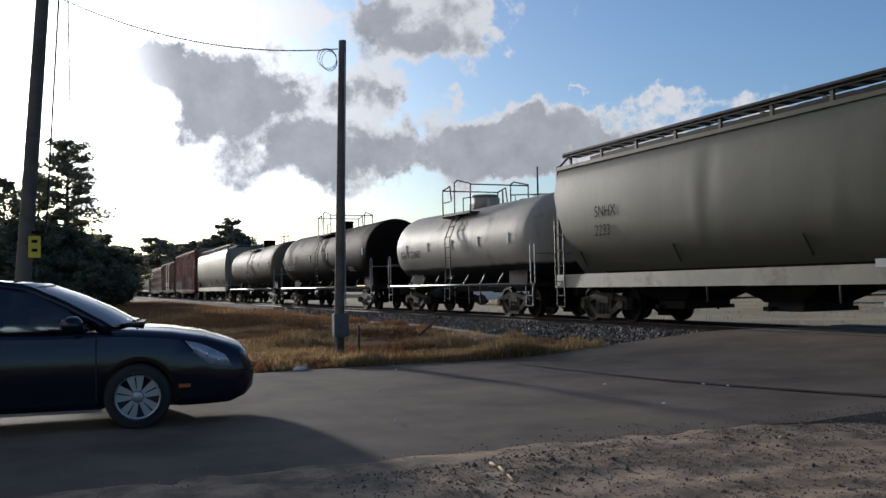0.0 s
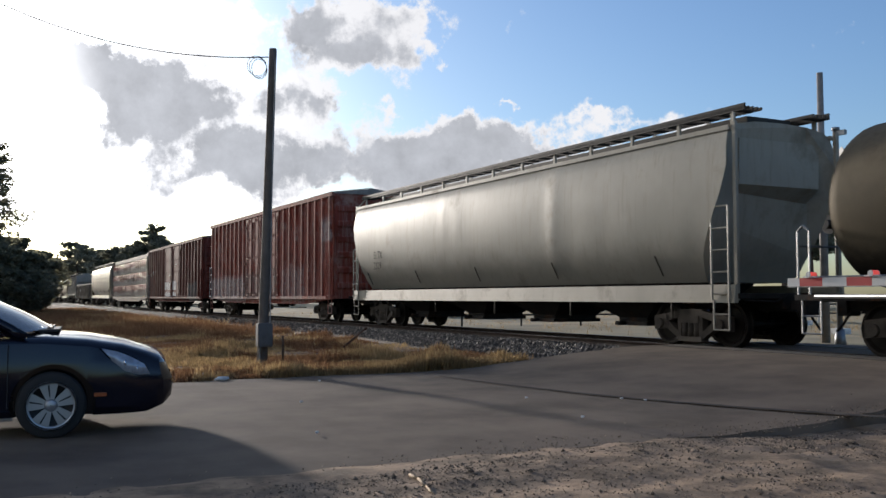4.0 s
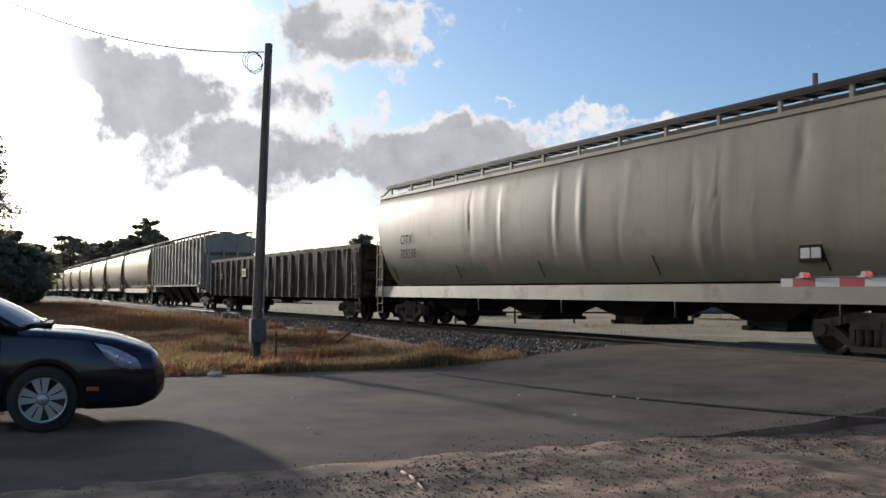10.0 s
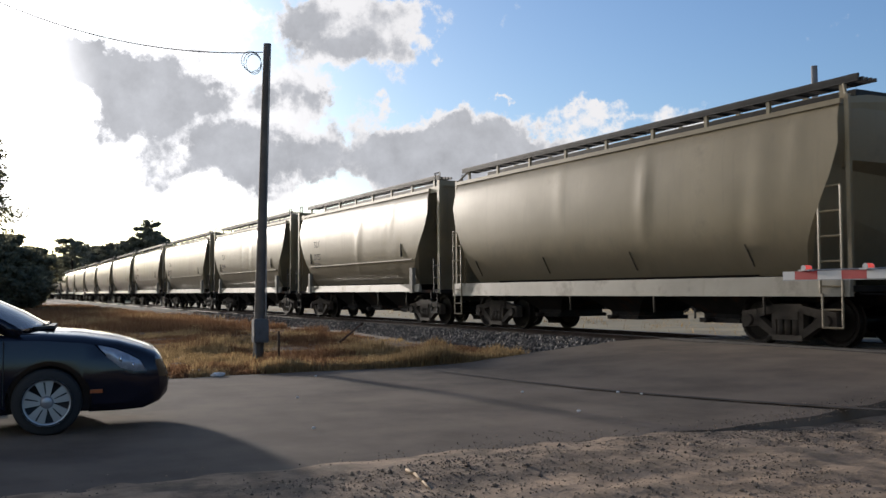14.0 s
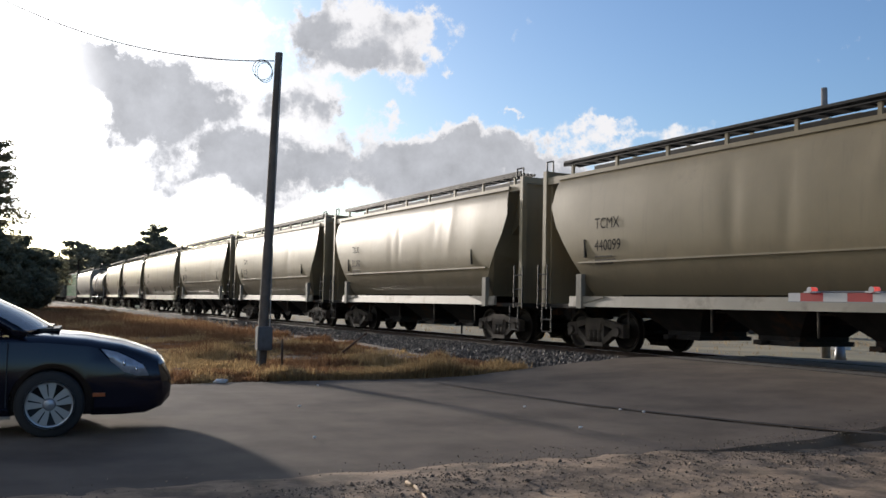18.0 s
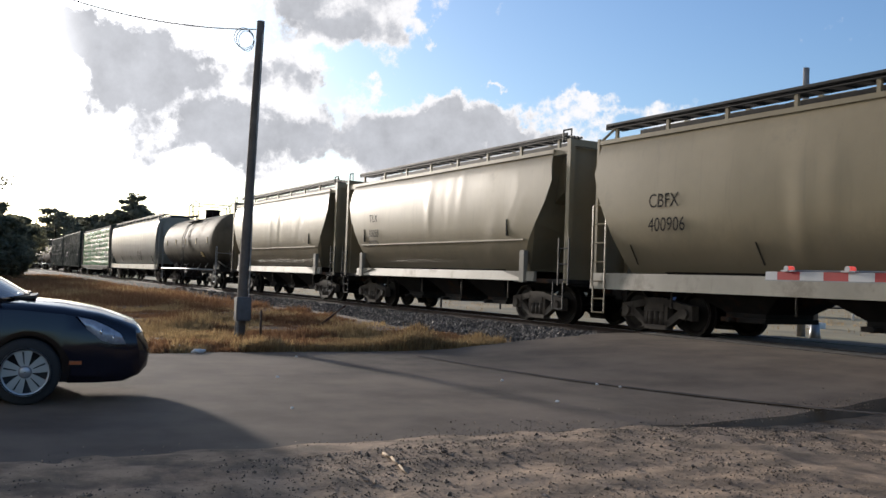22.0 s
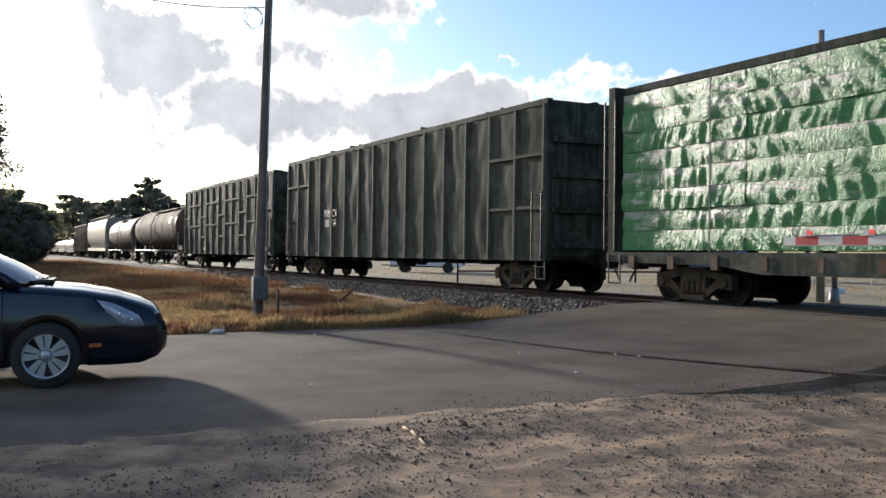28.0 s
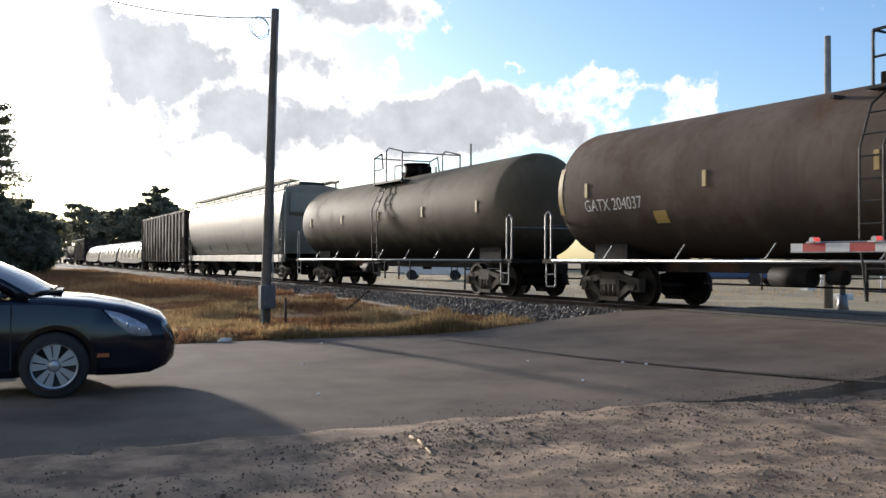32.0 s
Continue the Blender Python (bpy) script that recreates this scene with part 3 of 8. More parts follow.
def build_road():
    """One asphalt sheet with real thickness, humped over the crossing, its edges ragged."""
    bm = bmesh.new()
    ys = [-60 + 2.0 * i for i in range(28)] + [-4 + 0.25 * i for i in range(73)] + [15.8 + 1.5 * i for i in range(30)]
    rings, skirts = [], ([], [])
    for y in ys:
        w = ROAD_W + edge_wave(y, 1) - 0.5 * math.exp(-((y - 12.6) / 1.4) ** 2)
        e = ROAD_E + edge_wave(y, 2) * 1.3 + 0.7 * max(0.0, min(1.0, (4.5 - y) / 6.0))
        z = road_z(y)
        ring = []
        for i in range(13):
            f = i / 12
            x = w + (e - w) * f
            crown = 0.02 * (1 - (2 * f - 1) ** 2)
            ring.append((x, y, z + crown * 0.6 + 0.015 * noise.noise((x * 0.5, y * 0.5, 0))))
        rings.append(ring)
        skirts[0].append([ring[-1], (e + 0.05, y, z - 0.22)])
        skirts[1].append([(w - 0.05, y, z - 0.22), ring[0]])
    loft(bm, rings, closed=False, caps=False)
    for strip in skirts:
        loft(bm, strip, closed=False, caps=False)
    seam = bmesh.new()
    rows = []
    for i in range(41):
        f = i / 40
        x = -13.9 + 7.6 * f
        y = 7.22 + 0.12 * f + 1.45 * f * f + 0.03 * noise.noise((x * 1.7, 3.0, 0.0))
        w = 0.06 * (0.5 + 0.5 * f) * (1 + 0.4 * noise.noise((x * 2.9, 9.0, 0.0)))
        rows.append([(x, y - w, road_z(y - w) + 0.026), (x, y + w, road_z(y + w) + 0.026)])
    loft(seam, rows, closed=False, caps=False)
    solid("tar_seam", seam, M["tar"], "dark tar seam across the asphalt before the crossing", "road seam", kind="structure")
    return solid("road", bm, M["asphalt"], "worn grey asphalt road humped over the level crossing", "road", kind="structure")


def build_ballast():
    bm = bmesh.new()
    xs = [-600 + 20 * i for i in range(24)] + [-140 + 5 * i for i in range(20)] + [-40 + 1.0 * i for i in range(100)] + [62, 80, 120, 200]
    rings = []
    for x in xs:
        c = track_y(x)
        wob = 0.35 * noise.noise((x * 0.3, 4.0, 0))
        inside = ROAD_W - 0.3 < x < ROAD_E + 0.3
        top = 0.10 if inside else 0.17
        toe = 3.9 + wob + 0.9 * math.exp(-((x + 18.0) / 5.0) ** 2)
        rings.append([(x, c - toe, -0.06), (x, c - 2.0, top), (x, c + 2.0, top), (x, c + 3.4 + wob, -0.10)])
    loft(bm, rings, closed=False, caps=False)
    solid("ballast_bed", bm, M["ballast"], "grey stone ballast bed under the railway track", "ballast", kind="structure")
    # loose stones on the near shoulder
    rnd = random.Random(4)
    verts, faces = [], []
    for _ in range(40000):
        x = ROAD_W - 0.2 - abs(rnd.gauss(0, 1)) * 13 if rnd.random() < 0.9 else ROAD_E + 0.3 + rnd.random() * 6
        if x < -60:
            continue
        toe = 4.15 + 0.9 * math.exp(-((x + 18.0) / 5.0) ** 2)
        d = rnd.uniform(1.3, toe + 0.35 * noise.noise((x * 0.5, 1.0, 2.0)))
        y = track_y(x) - d
        z = (0.17 if d < 2 else 0.17 - (d - 2.0) * 0.19 * 1.6 / (toe - 2.15)) + rnd.uniform(-0.01, 0.035)
        s = rnd.uniform(0.03, 0.085)
        add_stone(verts, faces, rnd, x, y, z, s)
    mesh = bpy.data.meshes.new("ballast_stones")
    mesh.from_pydata(verts, [], faces)
    mesh.materials.append(M["ballast_stone"])
    tagged(new("ballast_stones", mesh), "loose grey ballast stones on the track shoulder", "ballast", kind="stuff")


def add_stone(verts, faces, rnd, x, y, z, s):
    b = len(verts)
    a = rnd.random() * 6.28
    ca, sa = math.cos(a), math.sin(a)
    for px, py, pz in ((1, 0, 0), (-1, 0, 0), (0, 1, 0), (0, -1, 0), (0, 0, 1), (0, 0, -1)):
        k = s * rnd.uniform(0.65, 1.25)
        verts.append((x + k * (px * ca - py * sa), y + k * (px * sa + py * ca), z + k * 0.8 * pz))
    faces.extend([(b + i, b + j, b + 4) for i, j in ((0, 2), (2, 1), (1, 3), (3, 0))] + [(b + j, b + i, b + 5) for i, j in ((0, 2), (2, 1), (1, 3), (3, 0))])


def build_track():
    prof = [(-0.07, 0.0), (0.07, 0.0), (0.07, 0.015), (0.012, 0.035), (0.012, 0.125), (0.036, 0.135), (0.036, 0.165), (-0.036, 0.165), (-0.036, 0.135),
            (-0.012, 0.125), (-0.012, 0.035), (-0.07, 0.015)]
    xs = [-700 + 25 * i for i in range(24)] + [-110 + 5 * i for i in range(60)]
    for side in (-0.754, 0.754):
        rail = bmesh.new()
        loft(rail, [[(x, track_y(x) + side + u, RAIL_Z - 0.168 + v) for u, v in prof] for x in xs])
        ob = solid("rail", rail, M["rail"], "long steel rail with a polished head", "rail", "rails of the track", kind="structure")
        head = bmesh.new()
        loft(head, [[(x, track_y(x) + side + u, RAIL_Z + v) for u, v in ((-0.03, -0.006), (0.03, -0.006), (0.026, 0.0), (-0.026, 0.0))] for x in xs])
        part("rail_head", head, M["rail_head"], ob, "polished running surface")
    ties = thing("tie_row", "row of dark timber railway ties half sunk in ballast", "ties")
    ties["kind"] = "structure"
    tie = shared("tie", M["tie"], lambda bm: box(bm, -0.115, 0.115, -1.3, 1.3, -0.17, 0.0))
    x = 4.0
    while x > -120:
        if not ROAD_W - 0.2 < x < ROAD_E + 0.2:
            ob = part("tie", tie, None, ties)
            ob.location, ob.rotation_euler = (x, track_y(x), RAIL_Z - 0.145), (0, 0, radians(random.uniform(-1.5, 1.5)))
        x -= 0.53
    # timber and rubber panels between the rails at the crossing
    panels = thing("crossing_panels", "dark crossing panels laid between the rails", "crossing panel")
    panels["kind"] = "structure"
    for y0, y1 in ((-1.45, -0.86), (-0.64, 0.64), (0.86, 1.45)):
        for i in range(4):
            bm = bmesh.new()
            w = (ROAD_E - ROAD_W) / 4
            x0 = ROAD_W + i * w
            box(bm, x0 + 0.01, x0 + w - 0.01, TRACK_Y + y0, TRACK_Y + y1, 0.05, RAIL_Z + 0.02)
            part("panel", bm, M["tie"], panels)


def tuft(verts, faces, rnd, x, y, z, h, n, spreadr):
    for _ in range(n):
        a = rnd.random() * 6.283
        r = rnd.random() * spreadr
        bx, by = x + r * math.cos(a), y + r * math.sin(a)
        lean = rnd.uniform(0.1, 0.75) * h
        b = rnd.random() * 6.283
        hh = h * rnd.uniform(0.5, 1.15)
        w = rnd.uniform(0.004, 0.009) * (1 + h)
        ox, oy = -math.sin(b) * w, math.cos(b) * w
        tx, ty = bx + math.cos(b) * lean, by + math.sin(b) * lean
        mx, my = bx + math.cos(b) * lean * 0.35, by + math.sin(b) * lean * 0.35
        i = len(verts)
        verts.extend(((bx - ox, by - oy, z), (bx + ox, by + oy, z), (mx - ox * 0.8, my - oy * 0.8, z + hh * 0.6), (mx + ox * 0.8, my + oy * 0.8, z + hh * 0.6), (tx, ty, z + hh)))
        faces.extend(((i, i + 1, i + 3, i + 2), (i + 2, i + 3, i + 4)))


def build_grass():
    rnd = random.Random(11)
    sets = {"grass": ([], []), "grass_brown": ([], [])}
    for _ in range(62000):
        x = ROAD_W - 0.2 - rnd.random() ** 1.7 * 36
        reach = track_y(x) - 3.9 - 0.35 * math.exp(-((x + 18.0) / 4.0) ** 2) - 0.3 * math.exp(-((x + 15.3) / 1.2) ** 2) + 0.5 * noise.noise((x * 0.5, 8.0, 0))
        y = rnd.uniform(-3, reach)
        clump = noise.noise((x * 0.45, y * 0.45, 9.0)) + 0.5 * noise.noise((x * 1.3, y * 1.3, 2.0))
        edge = math.exp(-max(0.0, ROAD_W - 0.3 - x) / 1.3)
        if clump < -0.12 - 0.35 * edge and rnd.random() < 0.8:
            continue
        mound = max(0.0, noise.noise((x * 0.7, y * 0.7, 17.0)) + 0.1)
        lip = edge * (1.0 if 4.6 < y < 10.2 else 0.2) * (0.5 + max(0.0, noise.noise((3.0, y * 0.9, 6.0)) + 0.3))
        h = 0.04 + 0.10 * max(0.0, clump + 0.25) + 0.30 * mound + 0.16 * lip
        brown = noise.noise((x * 0.42, y * 0.42, 31.0)) + 0.35 * noise.noise((x * 1.7, y * 1.7, 12.0)) > 0.07 + 0.22 * edge - 0.012 * (ROAD_W - x)
        v, f = sets["grass_brown" if brown else "grass"]
        tuft(v, f, rnd, x, y, ground_z(x, y) - 0.01, h * rnd.uniform(0.4, 1.15), 8, 0.15)
    for _ in range(3500):
        x, y = rnd.uniform(-70, 10), rnd.uniform(19.5, 60)
        v, f = sets["grass"]
        tuft(v, f, rnd, x, y, ground_z(x, y), rnd.uniform(0.06, 0.2), 5, 0.25)
    for _ in range(14000):
        x = -33 - rnd.random() ** 1.3 * 70
        y = rnd.uniform(-8, track_y(x) - 3.9)
        v, f = sets["grass_brown" if noise.noise((x * 0.2, y * 0.3, 31.0)) > -0.22 else "grass"]
        tuft(v, f, rnd, x, y, ground_z(x, y) - 0.01, rnd.uniform(0.15, 0.4), 8, 0.45)
    for name, (v, f) in sets.items():
        mesh = bpy.data.meshes.new(name)
        mesh.from_pydata(v, [], f)
        mesh.materials.append(M[name])
        tagged(new("dry_grass" if name == "grass" else "brown_weeds", mesh),
               "straw-coloured dry grass along the road verge" if name == "grass" else "brown dead weeds among the dry grass", "grass", kind="stuff")


def build_gravel():
    rnd = random.Random(21)
    verts, faces = [], []
    for _ in range(70000):
        over = rnd.random() < 0.05
        x = ROAD_E + (0.15 - abs(rnd.gauss(0, 0.35)) if over else 0.1 + rnd.random() ** 1.3 * 6.5) + 0.8 * max(0.0, min(1.0, (4.5 - (y0 := rnd.uniform(-2, 13))) / 6.0))
        y = y0
        s = rnd.uniform(0.003, 0.010) if rnd.random() < 0.975 else rnd.uniform(0.010, 0.026)
        if over:
            s = min(s, 0.011)
        if noise.noise((x * 0.9, y * 0.9, 2.0)) < rnd.uniform(-0.5, 0.3):
            continue
        add_stone(verts, faces, rnd, x, y, (road_z(y) + 0.012 if over else ground_z(x, y)) + s * 0.2, s)
    mesh = bpy.data.meshes.new("gravel_stones")
    mesh.from_pydata(verts, [], faces)
    mesh.materials.append(M["stone"])
    tagged(new("gravel_stones", mesh), "scattered small stones on the dirt roadside", "gravel", kind="stuff")


build_ground()
build_road()
build_ballast()
build_track()

# ---- railway cars: x along the train, -y towards the road, z from the rail ----


def make_wheelset(bm):
    for s in (-1, 1):
        prof = [(0.02, -0.09), (0.11, -0.09), (0.11, -0.03), (0.34, -0.02), (0.40, -0.07), (0.455, -0.07), (0.46, 0.04), (0.485, 0.05), (0.485, 0.075), (0.40, 0.075), (0.34, 0.03), (0.12, 0.04), (0.02, 0.05)]
        n = 24
        rings = []
        for i in range(n):
            a = 2 * math.pi * i / n
            rings.append([bm.verts.new((r * math.cos(a), s * (0.755 - u), r * math.sin(a))) for r, u in prof])
        for i in range(n):
            for j in range(len(prof) - 1):
                bm.faces.new((rings[i][j], rings[i][j + 1], rings[(i + 1) % n][j + 1], rings[(i + 1) % n][j]))
    rod(bm, (0, -1.02, 0), (0, 1.02, 0), 0.08, 10)


def make_side_frame(bm):
    # cast truck side: journal boxes, arched top bar, sloping tension bars, spring nest, columns
    for s in (-1, 1):
        prism(bm, [(s * 1.08, 0.32), (s * 1.08, 0.62), (s * 0.72, 0.66), (s * 0.68, 0.36)], -0.09, 0.09)
        prism(bm, [(s * 0.74, 0.50), (s * 0.74, 0.66), (s * 0.30, 0.74), (s * 0.30, 0.60)], -0.08, 0.08)
        prism(bm, [(s * 0.78, 0.40), (s * 0.70, 0.54), (s * 0.26, 0.24), (s * 0.30, 0.12)], -0.08, 0.08)
        box(bm, s * 0.31 - 0.05, s * 0.31 + 0.05, -0.08, 0.08, 0.18, 0.66)
        rod(bm, (s * 0.89, -0.16, 0.46), (s * 0.89, -0.08, 0.46), 0.105, 12)
    box(bm, -0.34, 0.34, -0.08, 0.08, 0.62, 0.76)
    box(bm, -0.34, 0.34, -0.10, 0.10, 0.10, 0.20)
    for i in range(3):
        for j in (-0.05, 0.05):
            rod(bm, (-0.17 + 0.17 * i, j, 0.2), (-0.17 + 0.17 * i, j, 0.48), 0.062, 10)
    box(bm, -0.26, 0.26, -0.1, 0.1, 0.48, 0.62)


def make_bolster(bm):
    box(bm, -0.2, 0.2, -0.98, 0.98, 0.42, 0.66)
    rod(bm, (0, 0, 0.62), (0, 0, 0.82), 0.2, 14)
    for s in (-1, 1):
        box(bm, s * 0.52 - 0.06, s * 0.52 + 0.06, -0.85, 0.85, 0.3, 0.42)
        for t in (-1, 1):
            box(bm, s * 0.44 - 0.04, s * 0.44 + 0.04, t * 0.755 - 0.1, t * 0.755 + 0.1, 0.28, 0.52)


def truck(car, x):
    t = part("truck", shared("bolster", M["under_steel"], make_bolster), None, car, "four-wheel freight truck")
    t.location.x = x
    for s in (-0.89, 0.89):
        w = part("wheelset", shared("wheelset", M["wheel_steel"], make_wheelset), None, t)
        w.location = (s, 0, 0.46)
    for s in (-1, 1):
        f = part("side_frame", shared("side_frame", M["truck_steel"], make_side_frame), None, t)
        f.location.y = s * 0.99
        if s > 0:
            f.rotation_euler.z = math.pi


def make_coupler(bm):
    box(bm, -0.9, 0.0, -0.13, 0.13, 0.72, 0.98)
    box(bm, 0.0, 0.34, -0.09, 0.09, 0.76, 0.94)
    prism_x(bm, [(-0.18, 0.66), (0.18, 0.66), (0.2, 1.02), (-0.2, 1.02)], 0.26, 0.46)
    bent(bm, [(0.05, 0.3, 0.78), (0.25, 0.32, 0.5), (0.45, 0.22, 0.38)], 0.025)
    bent(bm, [(-0.02, -1.3, 0.95), (0.04, -0.5, 0.92), (0.04, -0.2, 1.05)], 0.018)


def running_gear(car, L, tc):
    """Trucks, couplers and centre sill under a car of body length L."""
    for s in (-1, 1):
        truck(car, s * tc)
        c = part("coupler", shared("coupler", M["under_steel"], make_coupler), None, car)
        c.location.x = s * (L / 2 - 0.02)
        if s < 0:
            c.rotation_euler.z = math.pi
    bm = bmesh.new()
    box(bm, -L / 2, L / 2, -0.3, 0.3, 0.78, 1.02)
    part("centre_sill", bm, M["under_steel"], car)


def brake_gear(car, x):
    for name, x0, x1, y, r in (("brake_reservoir", -0.45, 0.45, -0.75, 0.19), ("brake_cylinder", 0.7, 1.05, -0.6, 0.13)):
        bm = bmesh.new()
        rod(bm, (x + x0, y, 0.73), (x + x1, y, 0.73), r, 12)
        part(name, bm, M["under_steel"], car)
    tube("brake_rod", M["under_steel"], car, [(x - 2.6, -0.5, 0.55), (x + 2.4, -0.45, 0.55)], 0.02)
    slab("brake_hanger", M["under_steel"], car, x - 0.5, x + 0.5, -0.8, -0.3, 0.88, 0.92)


def ladder(bm, x, w, y, z0, z1, step=0.37, r=0.016):
    for s in (-w / 2, w / 2):
        rod(bm, (x + s, y, z0), (x + s, y, z1), r + 0.006, 6)
    z = z0 + 0.12
    while z < z1:
        rod(bm, (x - w / 2, y, z), (x + w / 2, y, z), r, 6)
        z += step


def stirrup(bm, x, y, z=1.0):
    bent(bm, [(x - 0.2, y, z), (x - 0.2, y, 0.38), (x + 0.2, y, 0.38), (x + 0.2, y, z)], 0.018)
    rod(bm, (x - 0.2, y, 0.68), (x + 0.2, y, 0.68), 0.016, 6)


def scrawl(car, x0, x1, z0, z1, y, seed, mat, fat=0.026, follow=False):
    """Sprayed strokes on a car's side that spell nothing."""
    rnd = random.Random(seed)
    n = max(3, int((x1 - x0) / 0.16))
    for i in range(n):
        x = x0 + (i + rnd.random()) * (x1 - x0) / n
        bm = bmesh.new()
        px, pz = x, rnd.uniform(z0, z1)
        a = rnd.choice((1.4, 1.7, -1.5, 0.2))
        pts = [(px, pz)]
        for _ in range(rnd.randint(2, 6)):
            a += rnd.uniform(-0.9, 0.9)
            step = rnd.uniform(0.08, 0.2) * (z1 - z0 + 0.2)
            nx, nz = px + math.cos(a) * step * 0.6, pz + math.sin(a) * step
            if not z0 < nz < z1:
                a = -a
                nz = min(z1, max(z0, nz))
            px, pz = min(x1, max(x0, nx)), nz
            pts.append((px, pz))
        vs = []
        for j, (qx, qz) in enumerate(pts):
            ax, az = pts[max(0, j - 1)]
            bx, bz = pts[min(len(pts) - 1, j + 1)]
            d = math.hypot(bx - ax, bz - az) or 1.0
            w = fat * rnd.uniform(0.15, 1.0)
            vs.append((bm.verts.new((qx - (bz - az) / d * w, y - 0.0004 * i, qz + (bx - ax) / d * w)), bm.verts.new((qx + (bz - az) / d * w, y - 0.0004 * i, qz - (bx - ax) / d * w))))
        for p, q in zip(vs, vs[1:]):
            bm.faces.new((p[0], p[1], q[1], q[0]))
        if follow:
            # lie on the hopper's curved side
            side = [(z, y) for y, z in HOPPER_SECTION[::-1]]
            for v in bm.verts:
                for (za, ya), (zb, yb) in zip(side, side[1:]):
                    if za <= v.co.z <= zb:
                        v.co.y = -(ya + (yb - ya) * (v.co.z - za) / (zb - za)) - 0.02 - 0.0003 * i
        part("paint_stroke", bm, M[mat], car)


HOPPER_SECTION = [(0.0, 4.36), (0.70, 4.34), (1.22, 4.26), (1.41, 4.14), (1.50, 3.85), (1.555, 3.45), (1.575, 2.95), (1.57, 2.45), (1.53, 2.08), (1.46, 1.80), (1.34, 1.52), (1.18, 1.27)]


def hopper_shell(bm, ht, hm, hb, dents, seed):
    """The shell of a round-sided covered hopper. Half lengths: ht at the eave, hm at the bulge, hb at the foot."""
    rnd = random.Random(seed)
    pits = [(rnd.uniform(-hb + 3.9, hb), rnd.uniform(1.9, 3.6), rnd.uniform(0.10, 0.22), rnd.uniform(0.35, 1.0), rnd.choice((-1, 1)) * rnd.uniform(0.006, 0.018)) for _ in range(dents)]
    full = [(-y, z) for y, z in HOPPER_SECTION[::-1]] + HOPPER_SECTION[1:]
    if dents >= 12:
        # sharp upright buckles in the side sheet
        pits += [(rnd.uniform(-hb + 3.9, hb - 0.6), rnd.uniform(2.1, 3.1), rnd.uniform(0.045, 0.075), rnd.uniform(0.4, 0.85), rnd.choice((-1, 1)) * rnd.uniform(0.008, 0.02)) for _ in range(9)]
    nx = 300 if dents >= 12 else 96 if dents >= 7 else 44
    cols = []
    for i in range(nx + 1):
        f = 2 * i / nx - 1
        col = []
        for y, z in full:
            if z > 3.3:
                h = hm + (ht - hm) * min(1.0, (z - 3.3) / 0.8)
            else:
                h = hb + (hm - hb) * max(0.0, (z - 1.75) / 1.55) if z > 1.75 else hb - 0.3 * (1.75 - z)
            x = f * h
            push = 0.0
            for px, pz, wx, wz, d in pits:
                push += d * math.exp(-((x - px) / wx) ** 2 - ((z - pz) / wz) ** 2)
            push += 0.006 * noise.noise((x * 0.9, z * 1.3, seed * 3.3))
            col.append((x, y - push * (1 if y > 0 else -1) if abs(y) > 1.2 else y, z))
        cols.append(col)
    loft(bm, cols, closed=False, caps=False)
    for col, rev in ((cols[0], 0), (cols[-1], 1)):
        vs = [bm.verts.new(p) for p in col]
        bm.faces.new(vs[::-1] if rev else vs)
    lo = [bm.verts.new(c[0]) for c in cols]
    hi = [bm.verts.new(c[-1]) for c in cols]
    for i in range(nx):
        bm.faces.new((lo[i], lo[i + 1], hi[i + 1], hi[i]))


